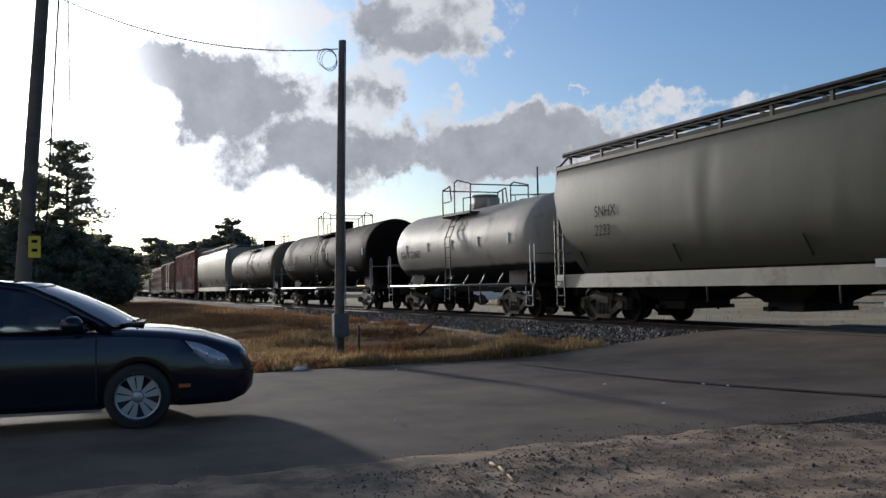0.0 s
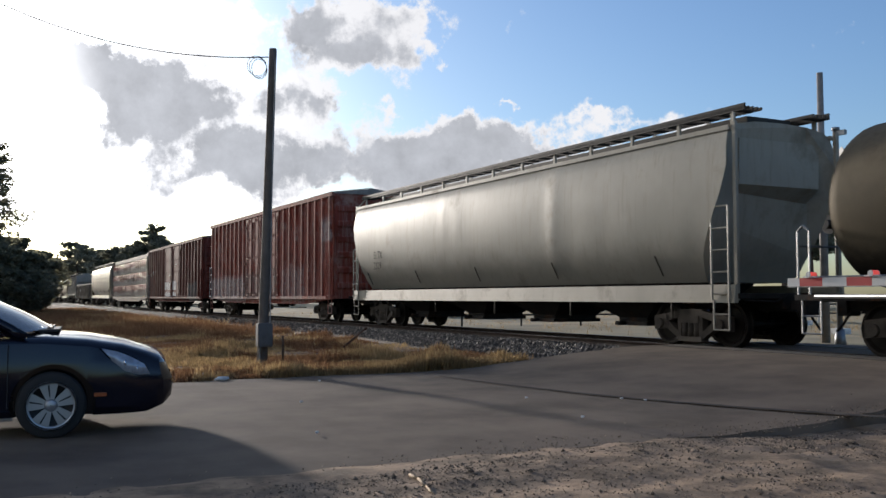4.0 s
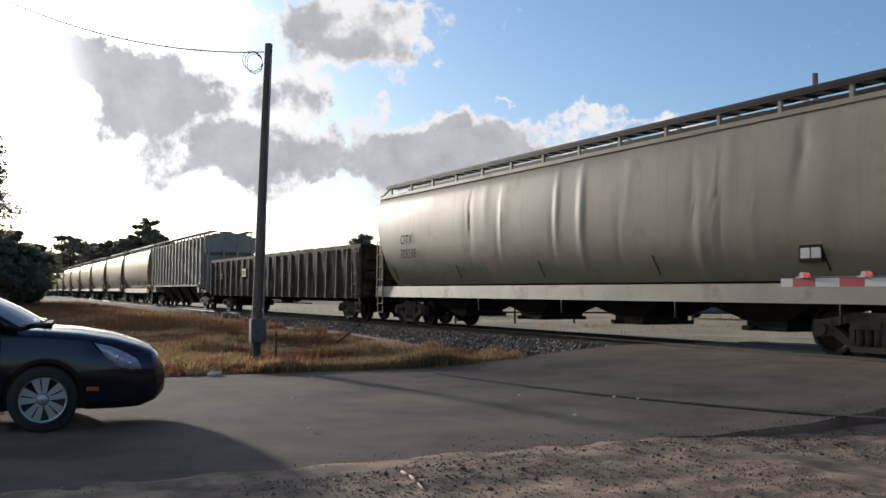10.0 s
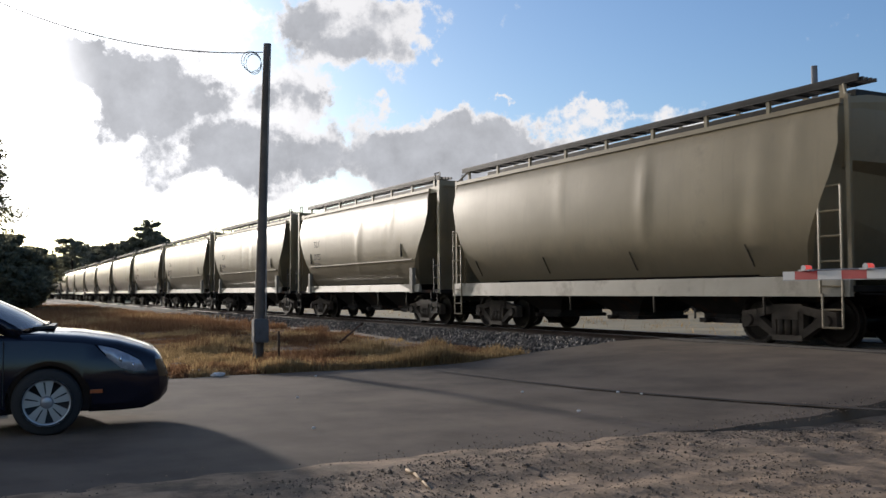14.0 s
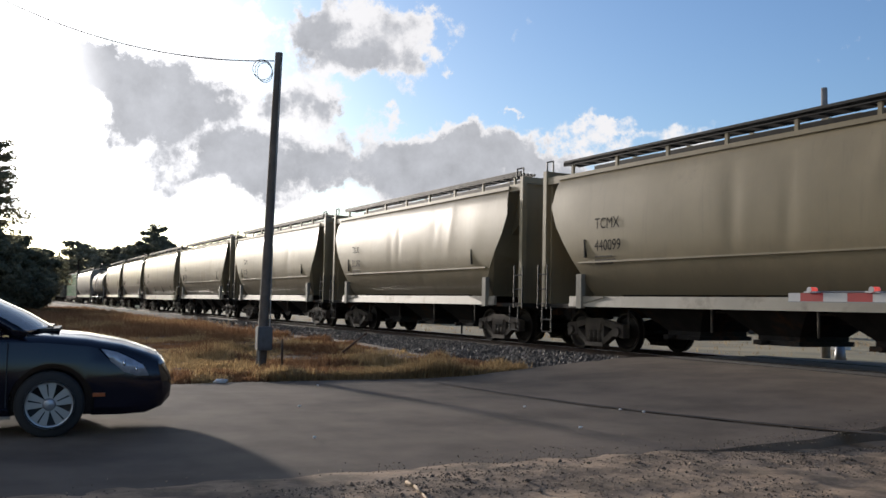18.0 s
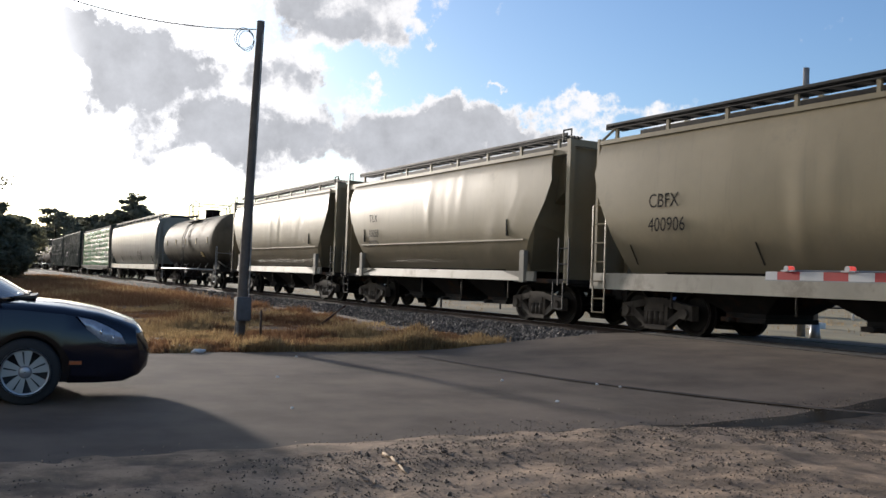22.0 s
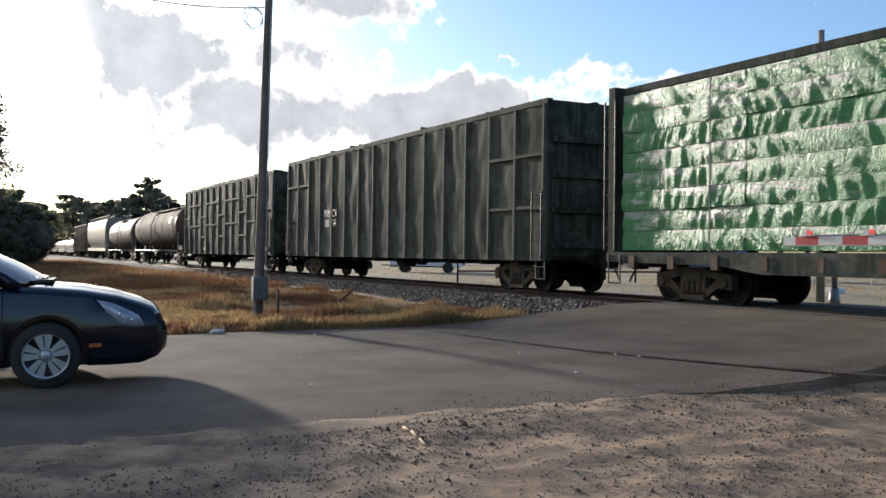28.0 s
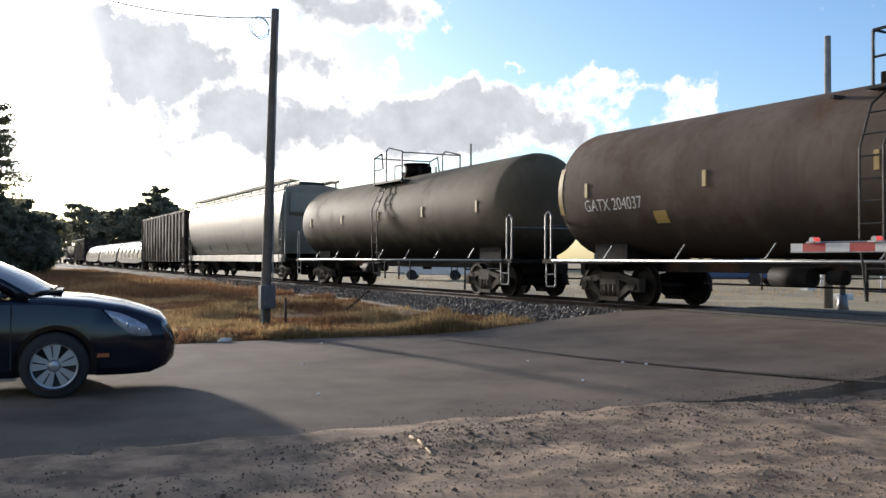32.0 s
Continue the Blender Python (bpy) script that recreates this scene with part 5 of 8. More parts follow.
    if blocks:
        for x0, x1, z in ((-1.0, -0.15, 2.62), (-1.0, -0.3, 2.52), (1.1, 2.0, 3.22), (1.15, 1.5, 3.1)):
            slab("print_bar", M["sill_pale"], car, x0, x1, -w - 0.122, -w - 0.112, z, z + 0.03)
    for x0, x1, za, zb in blocks:
        x = x0
        while x < x1 - 0.12:
            e = min(x1, x + rnd.uniform(0.22, 0.5))
            bm = bmesh.new()
            prism(bm, [(x + rnd.uniform(0, 0.06), za + rnd.uniform(0, 0.08)), (e - rnd.uniform(0.02, 0.08), za + rnd.uniform(0, 0.08)), (e - rnd.uniform(0.02, 0.1), zb - rnd.uniform(0, 0.14)), (x + rnd.uniform(0, 0.1), zb - rnd.uniform(0, 0.14))], -w - 0.121, -w - 0.11)
            part("painted_block", bm, M["graffiti"], car)
            x = e
    for x0, x1, za, zb, k, mat in tags:
        y = -w - 0.122
        scrawl(car, x0, x1, za, zb, y, seed * 10 + k, mat)
    return car


def wrap_material(name, base, print_color, printed):
    """Pleated, shiny, printed plastic wrap."""
    m = bpy.data.materials.new(name)
    m.use_nodes = True
    k = Nodes(m.node_tree)
    vec = k.add("ShaderNodeTexCoord").outputs["Object"]
    sep = k.add("ShaderNodeSeparateXYZ", Vector=vec)
    rand = k.add("ShaderNodeObjectInfo").outputs["Random"]
    off = k.add("ShaderNodeCombineXYZ", X=k.math("MULTIPLY", rand, 37.0), Y=k.math("MULTIPLY", rand, 11.0), Z=k.math("MULTIPLY", rand, 23.0)).outputs[0]
    own = k.vmath("ADD", i0=vec, i1=off).outputs[0]
    wav = k.math("MULTIPLY", k.math("SUBTRACT", k.noise(own, 3.0, 3.0), 0.5), 0.35)
    if printed == "zigzag":
        zig = k.math("PINGPONG", sep.outputs[0], 0.63)
        red = k.smooth(k.math("ADD", k.math("SUBTRACT", sep.outputs[2], k.math("MULTIPLY", zig, 0.75)), k.math("MULTIPLY", wav, 0.5)), 0.24, 0.30)
        red = k.math("MULTIPLY", red, k.smooth(k.math("ADD", rand, k.noise(own, 1.2, 2.0)), 0.15, 0.45))
    else:
        # the pale streaks stand partly for white glare on the green wrap
        band = k.add("ShaderNodeMapping", Vector=own, Scale=(0.7, 1.0, 3.5)).outputs[0]
        red = k.math("ADD", k.noise(band, 1.3, 3.0, 0.6), k.math("MULTIPLY", k.math("SUBTRACT", rand, 0.5), 0.2))
        red = k.smooth(k.math("SUBTRACT", red, k.math("MULTIPLY", sep.outputs[2], 0.45)), 0.22, 0.40)
    col = k.mix(red, (*base, 1), (*print_color, 1))
    if printed == "zigzag":
        # blocks of dark print on the white part, too creased to read
        u = k.math("ADD", zig, k.math("MULTIPLY", wav, 0.25))
        block = k.math("MULTIPLY", k.smooth(u, 0.22, 0.26), k.math("MULTIPLY", k.smooth(sep.outputs[2], 0.22, 0.25), k.smooth(sep.outputs[2], 0.47, 0.44)))
        bars = k.smooth(k.math("SINE", k.math("MULTIPLY", sep.outputs[0], 46.0)), -0.3, 0.1)
        block = k.math("MULTIPLY", block, k.math("MULTIPLY", bars, k.smooth(rand, 0.25, 0.4)))
        col = k.mix(k.math("MULTIPLY", block, 0.8), col, (0.035, 0.03, 0.03, 1))
        cap = k.math("MULTIPLY", k.smooth(u, 0.36, 0.38), k.math("MULTIPLY", k.smooth(sep.outputs[2], 0.52, 0.54), k.smooth(sep.outputs[2], 0.70, 0.68)))
        col = k.mix(cap, col, (0.10, 0.008, 0.01, 1))
    stain = k.smooth(k.noise(own, 1.8, 5.0, 0.7), 0.5, 0.75)
    col = k.mix(k.math("MULTIPLY", stain, 0.35), col, (0.12, 0.10, 0.088, 1))
    b = k.add("ShaderNodeBsdfPrincipled", Base_Color=col, Roughness=0.36)
    b.inputs["Specular IOR Level"].default_value = 0.17
    lean = k.math("MULTIPLY", k.math("SUBTRACT", rand, 0.5), 1.3)
    turn = k.add("ShaderNodeCombineXYZ", X=0.0, Y=lean, Z=0.0).outputs[0]
    stretch = (5.5, 2.0, 0.8) if printed == "zigzag" else (4.5, 2.0, 2.2)
    sv = k.add("ShaderNodeMapping", Vector=own, Rotation=turn, Scale=stretch).outputs[0]
    pleat = k.noise(sv, 1.3, 4.0, 0.6, 0.6)
    crinkle = k.noise(sv, 4.2, 4.0, 0.62, 1.2)
    ridge = k.math("ABSOLUTE", k.math("SUBTRACT", pleat, 0.5))
    ridge2 = k.math("ABSOLUTE", k.math("SUBTRACT", crinkle, 0.5))
    hgt = k.math("ADD", k.math("MULTIPLY", ridge, 2.0), k.math("MULTIPLY", ridge2, 0.9))
    k.put(b.inputs["Normal"], k.add("ShaderNodeBump", Strength=1.0, Distance=0.05, Height=hgt).outputs[0])
    k.add("ShaderNodeOutputMaterial", Surface=b.outputs[0])
    return m


M["wrap_red"] = wrap_material("white wrap printed red", (0.27, 0.255, 0.248), (0.17, 0.009, 0.014), "zigzag")
M["wrap_green"] = wrap_material("green and white wrap", (0.30, 0.345, 0.29), (0.075, 0.235, 0.095), "patch")
M["strap"] = surface("packing strap", (0.5, 0.48, 0.45), 0.4)


def centerbeam(label, L, wrap, tiers, seed, deck_paint, top, cols):
    car = thing("centerbeam_flatcar", label, "flat car", "cars of the train")
    h = L / 2
    bm = bmesh.new()
    box(bm, -h, h, -1.42, 1.42, 0.86, 1.05)
    part("deck", bm, M[deck_paint], car)
    for s in (-1, 1):
        bm = bmesh.new()
        prism(bm, [(-h, 1.06), (h, 1.06), (h, 0.85), (h - 3.5, 0.80), (h - 4.5, 0.66), (-h + 4.5, 0.66), (-h + 3.5, 0.80), (-h, 0.85)], s * 1.46 - 0.03, s * 1.46 + 0.03)
        part("side_sill", bm, M[deck_paint], car)
    n = int(L / 1.2)
    for i in range(n):
        x = -h + 0.9 + i * (L - 1.8) / (n - 1)
        slab("strap_winch", M["sill_deck"], car, x - 0.09, x + 0.09, -1.52, -1.40, 0.72, 0.98)
    for e in (-1, 1):
        bm = bmesh.new()
        x0, x1 = sorted((e * h, e * (h - (0.5 if e > 0 else 0.22))))
        box(bm, x0, x1, -1.45, 1.45, 1.05, top + 0.1)
        wall = part("bulkhead", bm, M[deck_paint], car, "end bulkhead")
        for i in range(5):
            z = 1.3 + i * (top - 1.4) / 4
            slab("rib", M[deck_paint], wall, e * (h + 0.08), e * (h - 0.02), -1.35, 1.35, z, z + 0.14)
        bm = bmesh.new()
        ladder(bm, e * (h - 0.12), 0.36, -1.5, 1.1, top - 0.2)
        part("ladder", bm, M["walk_steel"], car)
        bm = bmesh.new()
        stirrup(bm, e * (h - 0.3), -1.5)
        part("stirrup_step", bm, M["walk_steel"], car)
    bm = bmesh.new()
    box(bm, -h + 0.2, h - 0.2, -0.22, 0.22, top - 0.05, top + 0.12)
    part("centre_beam", bm, M[deck_paint], car)
    for i in range(12):
        x = -h + 1 + i * (L - 2) / 11
        slab("beam_post", M[deck_paint], car, x - 0.08, x + 0.08, -0.08, 0.08, 1.05, top - 0.05)
    rnd = random.Random(seed)
    x0, x1 = -h + 0.42, h - 0.6
    gap = 0.035 if wrap == "wrap_red" else 0.01
    th = (top - 0.12 - 1.10 - (0.16 if wrap == "wrap_red" else 0.0)) / tiers
    bm = bmesh.new()
    box(bm, x0, x1, -1.34, 1.34, top - (0.26 if wrap == "wrap_red" else 0.10), top + 0.05)
    part("load_cover", bm, M["sill_deck" if wrap == "wrap_red" else "gondola_green"], car, "dark weathered cover over the load")
    for side in (-1, 1):
        for t in range(tiers):
            x = x0
            for c in range(cols):
                w = (x1 - x0) / cols
                wob = rnd.uniform(-0.02, 0.02)
                bm = bmesh.new()
                z = 1.10 + t * th
                y0, y1 = (-1.36 + wob, -0.25) if side < 0 else (0.25, 1.36 + wob)
                nx, nz = (int(w / 0.06), max(6, int(th / 0.09))) if side < 0 else (2, 2)
                lean = rnd.uniform(-1.1, 1.1) if wrap == "wrap_red" else rnd.uniform(-0.5, 1.2)
                deep = rnd.uniform(0.5, 1.0) * (0.085 if wrap == "wrap_red" else 0.04) * (0.4 if wrap == "wrap_red" and c > cols - 4 else 1.0)
                yo = y0 if side < 0 else y1
                rows = []
                for j in range(nz + 1):
                    row = []
                    for i in range(nx + 1):
                        px, pz = w * i / nx, (th - gap) * j / nz
                        bulge = (0.03 if wrap == "wrap_red" else 0.012) * math.sin(math.pi * j / nz) + 0.022 * noise.noise(((x + px) * 2.3, pz * 3.1, t * 5.0 + seed))
                        u = x + px + lean * pz
                        fold = 1.0 - 2.2 * abs(noise.noise((u * 4.2, pz * 0.9, t * 7.0 + c * 1.7 + seed))) - 0.8 * abs(noise.noise((u * 9.0, pz * 2.0, t * 3.0 + seed)))
                        bulge += deep * fold * (0.4 + 0.6 * math.sin(math.pi * min(1.0, max(0.0, (j + 0.5) / nz))))
                        row.append(bm.verts.new((px + 0.012 if i == 0 else px - (0.012 if i == nx else 0), yo + side * bulge, pz)))
                    rows.append(row)
                for a, b in zip(rows, rows[1:]):
                    for i in range(nx):
                        bm.faces.new((a[i], a[i + 1], b[i + 1], b[i])).smooth = True
                box(bm, 0.012, w - 0.012, min(y0, y1) + 0.02, max(y0, y1) - 0.02, 0.0, th - gap)
                ob = part("lumber_pack", bm, M[wrap], car)
                ob.location = (x, 0, z)
                x += w
    for i in range(cols * 2 if wrap == "wrap_red" else 4):
        x = x0 + (i + 0.5) * (x1 - x0) / (cols * 2 if wrap == "wrap_red" else 4)
        slab("load_strap", M["wire" if wrap == "wrap_red" else "box_grey"], car, x - 0.012, x + 0.012, -1.425, -1.41, 0.95, top - 0.1)
    brake_gear(car, 0.5)
    running_gear(car, L + 0.6, L / 2 - 2.3)
    return car


def gondola(label, L, paint, top, seed, posts, bars=(), heap=0.0, marks=(), bottom=0.85, tapes=()):
    car = thing("gondola_car", label, "gondola car", "cars of the train")
    h, w, b0 = L / 2, 1.46, bottom
    for s in (-1, 1):
        bm = bmesh.new()
        box(bm, -h, h, s * w - 0.03, s * w + 0.03, b0, top)
        part("side", bm, M[paint], car)
        slab("top_rim", M[paint], car, -h, h, s * w - 0.08, s * w + 0.08, top - 0.14, top)
        slab("bottom_rim", M[paint], car, -h, h, s * w - 0.07, s * w + 0.07, b0 - 0.02, b0 + 0.14)
    for i in range(posts + 1):
        x = -h + 0.12 + i * (L - 0.24) / posts
        for s in (-1, 1):
            bm = bmesh.new()
            t = 0.15
            a = [bm.verts.new((x + dx, s * (w + dy), b0)) for dx, dy in ((-0.075, 0), (-0.04, t), (0.04, t), (0.075, 0))]
            b = [bm.verts.new((x + dx, s * (w + dy * 0.8), top - 0.13)) for dx, dy in ((-0.075, 0), (-0.04, t), (0.04, t), (0.075, 0))]
            for j in range(3):
                bm.faces.new((a[j], a[j + 1], b[j + 1], b[j]))
            bm.faces.new(a)
            bm.faces.new(b[::-1])
            part("side_post", bm, M["post_rust_sunlit" if paint == "gondola_black" else "post_green_sunlit"], car)
    dented_sheet(car, -h + 0.05, h - 0.05, b0 + 0.13, top - 0.13, -w - 0.03, (L - 0.24) / posts, 0.03, seed, paint, -h + 0.12)
    rnd = random.Random(seed)
    for x0, x1, fz in bars:
        bm = bmesh.new()
        box(bm, x0, x1, -w - 0.13, -w - 0.02, b0 + (top - b0) * fz - 0.04, b0 + (top - b0) * fz + 0.04)
        part("side_bar", bm, M[paint], car)
    for e in (-1, 1):
        bm = bmesh.new()
        x0, x1 = sorted((e * h, e * (h - 0.06)))
        box(bm, x0, x1, -w, w, b0, top - 0.04)
        wall = part("end_wall", bm, M[paint], car)
        for i in range(4):
            z = b0 + 0.3 + i * (top - b0 - 0.5) / 4
            slab("rib", M[paint], wall, e * (h + 0.1), e * h, -w + 0.1, w - 0.1, z, z + 0.14)
        bm = bmesh.new()
        ladder(bm, e * (h - 0.3), 0.42, -w - 0.18, b0, min(top - 0.2, b0 + 1.7), 0.38)
        part("ladder", bm, M["walk_steel"], car)
        bm = bmesh.new()
        stirrup(bm, e * (h - 0.3), -w - 0.05, b0 + 0.05)
        part("stirrup_step", bm, M["walk_steel"], car)
    bm = bmesh.new()
    box(bm, -h, h, -w, w, b0, b0 + 0.1)
    part("floor", bm, M["under_steel"], car)
    for i in range(10):
        x = -h + 1.6 + i * (L - 3.2) / 9
        slab("cross_bearer", M["under_steel"], car, x - 0.06, x + 0.06, -1.4, 1.4, b0 - 0.15, b0)
    if heap:
        bm = bmesh.new()
        nx, ny = 60, 10
        rows = []
        for i in range(nx + 1):
            x = -h + 0.08 + (L - 0.16) * i / nx
            rows.append([bm.verts.new((x, -w + 0.05 + (2 * w - 0.1) * j / ny,
                                       top - 0.25 + heap * (0.55 + 0.9 * noise.noise((x * 0.35, j * 0.2, seed)) + 0.35 * noise.noise((x * 1.9, j * 0.9, seed + 4))) * (0.5 + 0.5 * math.sin(math.pi * j / ny)))) for j in range(ny + 1)])
        for a, b in zip(rows, rows[1:]):
            for j in range(ny):
                bm.faces.new((a[j], a[j + 1], b[j + 1], b[j]))
        part("load", bm, M["gondola_black"], car, "uneven heaped load under netting")
        # ragged bits that stick out over the rim
        x = -h + 0.2
        while x < h - 0.2:
            w0, q = rnd.uniform(0.06, 0.22), 0.02 + 0.13 * rnd.random() ** 2 * heap / 0.35
            bm = bmesh.new()
            prism(bm, [(x, top - 0.08), (x + w0, top - 0.08), (x + w0 * rnd.uniform(0.5, 0.9), top + q * rnd.uniform(0.4, 1.0)), (x + w0 * rnd.uniform(0.1, 0.4), top + q)], -1.36, -1.0)
            part("load_scrap", bm, M["gondola_green"], car)
            x += w0 + rnd.random() ** 2 * 0.5
    brake_gear(car, 0.4)
    running_gear(car, L + 0.4, L / 2 - 2.1)
    for text, size, x, z, mat in marks:
        lettering(text, size, x, z, -w - 0.125, M[mat], car)
    for x0, x1, z0, z1, mat in tapes:
        bm = bmesh.new()
        box(bm, x0, x1, -w - (0.166 if mat == "under_steel" else 0.16), -w - 0.03, z0, z1)
        part("placard", bm, M[mat], car)
    return car


def ribbed_hopper(label, L, paint, seed, marks=()):
    """A covered hopper with outside posts and sloped ends."""
    car = thing("covered_hopper", label, "hopper car", "cars of the train")
    h, w, z0, z1 = L / 2, 1.46, 1.45, 4.20
    for s in (-1, 1):
        bm = bmesh.new()
        prism(bm, [(-h + 0.25, z1), (h - 0.25, z1), (h - 0.25, z1 - 0.15), (h - 1.75, z0), (-h + 1.75, z0), (-h + 0.25, z1 - 0.15)], s * w - 0.03, s * w + 0.03)
        part("side", bm, M[paint], car)
        n = 15
        for i in range(n + 1):
            x = -h + 1.05 + i * (L - 1.95) / n
            bm = bmesh.new()
            box(bm, x - 0.045, x + 0.045, min(s * w, s * (w + 0.13)), max(s * w, s * (w + 0.13)), z0 - 0.02, z1)
            box(bm, x - 0.09, x + 0.09, min(s * (w + 0.11), s * (w + 0.13)), max(s * (w + 0.11), s * (w + 0.13)), z0 - 0.02, z1)
            part("side_post", bm, M[paint], car)
            if i < n and s < 0:
                bm = bmesh.new()
                px = (L - 1.95) / n
                rows = []
                for j in range(7):
                    z = z0 + 0.05 + (z1 - z0 - 0.1) * j / 6
                    bow = 0.035 * math.sin(j * 1.9 + i) + 0.02
                    rows.append([(x + 0.05, -w - 0.03, z), (x + px * 0.3, -w - 0.03 - bow, z), (x + px * 0.7, -w - 0.03 - bow, z), (x + px - 0.05, -w - 0.03, z)])
                loft(bm, rows, closed=False, caps=False)
                part("side_panel", bm, M[paint], car)
        bm = bmesh.new()
        box(bm, -h + 1.5, h - 1.5, s * w - 0.1, s * w + 0.1, z0 - 0.1, z0 + 0.02)
        part("side_sill", bm, M[paint], car)
    bm = bmesh.new()
    loft(bm, [[(x, -w - 0.05, z1), (x, -0.9, z1 + 0.22), (x, 0, z1 + 0.30), (x, 0.9, z1 + 0.22), (x, w + 0.05, z1)] for x in (-h + 0.2, h - 0.2)], smooth=False)
    part("roof", bm, M[paint], car)
    for s in (-1, 1):
        bm = bmesh.new()
        box(bm, -h, h, s * 1.05 - 0.22, s * 1.05 + 0.22, z1 + 0.33, z1 + 0.38)
        part("roof_walk", bm, M["walk_steel"], car)
        for i in range(16):
            x = -h + 0.3 + i * (L - 0.6) / 15
            slab("walk_bracket", M["walk_steel"], car, x - 0.03, x + 0.03, s * 1.25 - 0.03, s * 1.25 + 0.03, z1, z1 + 0.33)
    for i in range(9):
        x = -h + 1.4 + i * (L - 2.8) / 8
        bm = bmesh.new()
        rod(bm, (x, 0, z1 + 0.22), (x, 0, z1 + 0.42), 0.38, 16)
        part("hatch_cover", bm, M[paint], car)
    for e in (-1, 1):
        bm = bmesh.new()
        prism(bm, [(e * (h - 0.2), z1), (e * (h - 0.2), 3.3), (e * (h - 2.9), 1.2), (e * (h - 3.0), 1.35)], -w + 0.02, w - 0.02)
        part("slope_sheet", bm, M[paint], car)
        bm = bmesh.new()
        box(bm, *sorted((e * (h - 0.12), e * (h - 0.22))), -w - 0.05, w + 0.05, z1 - 0.85, z1 + 0.05)
        part("end_panel", bm, M[paint], car)
        slab("end_wall", M[paint], car, e * (h - 0.42), e * (h - 0.36), -w + 0.06, w - 0.06, 1.12, z1 - 0.86)
        for y in (-1.3, -0.4, 0.4, 1.3):
            slab("end_post", M[paint], car, e * (h - 0.05), e * (h - 0.17), y - 0.06, y + 0.06, 1.0, z1 - 0.3)
        bm = bmesh.new()
        box(bm, *sorted((e * h, e * (h - 2.2))), -1.42, 1.42, 0.98, 1.1)
        part("end_platform", bm, M[paint], car)
        bm = bmesh.new()
        ladder(bm, e * (h - 0.45), 0.45, -w - 0.06, 1.0, 3.2, 0.36, 0.02)
        part("ladder", bm, M[paint], car)
        bm = bmesh.new()
        stirrup(bm, e * (h - 0.45), -w - 0.04)
        part("stirrup_step", bm, M[paint], car)
        slab("corner_plate", M[paint], car, e * (h - 1.5), e * (h - 1.95), -w - 0.05, -w + 0.03, 0.98, 1.5)
    # bays take the dark steel too, their shade put into the colour
    for i in range(4):
        ww = (L - 5.2) / 4
        x = -h + 2.6 + (i + 0.5) * ww
        bm = bmesh.new()
        rings = [[(x + sx * hx, sy * hy, z) for sx, sy in ((-1, -1), (1, -1), (1, 1), (-1, 1))] for hx, hy, z in ((ww / 2, 1.4, 1.5), (0.6, 0.7, 0.45), (0.6, 0.7, 0.3))]
        loft(bm, rings, smooth=False)
        part("hopper_bay", bm, M["under_steel"], car)
    running_gear(car, L, L / 2 - 1.8)
    for text, size, x, z, mat in marks:
        lettering(text, size, x, z, -w - 0.15, M[mat], car)
    return car


def coil_car(label, L, seed):
    """A flat car with a row of pale rounded covers over its load."""
    car = thing("coil_car", label, "flat car", "cars of the train")
    h = L / 2
    bm = bmesh.new()
    prism(bm, [(-h, 1.05), (h, 1.05), (h, 0.8), (h - 3, 0.62), (-h + 3, 0.62), (-h, 0.8)], -1.4, 1.4)
    part("deck", bm, M["under_steel"], car)
    n = 6
    for i in range(n):
        x = -h + (i + 0.5) * L / n
        bm = bmesh.new()
        pts = [(1.25 * math.cos(a), 1.55 + 1.2 * math.sin(a)) for a in [math.pi * j / 12 for j in range(13)]]
        prism_x(bm, pts, x - L / n * 0.36, x + L / n * 0.30)
        part("load_cover", bm, M["hopper_light"], car, "pale rounded load cover")
        bm = bmesh.new()
        box(bm, x - L / n * 0.42, x + L / n * 0.42, -1.35, 1.35, 1.05, 1.55)
        part("cradle", bm, M["hopper_light"], car)
    running_gear(car, L + 0.6, L / 2 - 2.0)
    return car

# ---- the train: place of each car's rear and front end along the track at the start ----
TRAIN = []


def put(car, rear, front):
    TRAIN.append((car, (rear + front) / 2))
    return car


def tilx(rear, front, number, seed, label, mark="TILX"):
    L = front - rear
    marks = ((mark, 0.35, -L / 2 + 2.42, 2.80, "black_mark"), (number, 0.35, -L / 2 + 2.42, 2.30, "black_mark"))
    car = put(hopper(label, L, "hopper_tan", "post", seed, marks), rear, front)
    for i in range(3):
        slab("print_bar", M["truck_steel"], car, -L / 2 + 2.38, -L / 2 + 3.0 + 0.12 * (i % 2), -1.553 + 0.008 * i, -1.52, 2.15 - 0.075 * i, 2.18 - 0.075 * i)
    return car


def tank(rear, front, *a, **k):
    return put(tank_car(a[0], front - rear, *a[1:], **k), rear, front)


put(hopper("olive grey round-sided covered hopper car with black stencils", 19.4, "hopper_olive", "ladder", 1,
           (("SNHX", 0.40, -7.45, 2.68, "black_mark"), ("2233", 0.40, -7.45, 2.2, "black_mark")), 4), -22.6, -3.2)
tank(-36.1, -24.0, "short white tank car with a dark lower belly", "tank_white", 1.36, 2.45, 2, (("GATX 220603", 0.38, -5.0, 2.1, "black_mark"),))
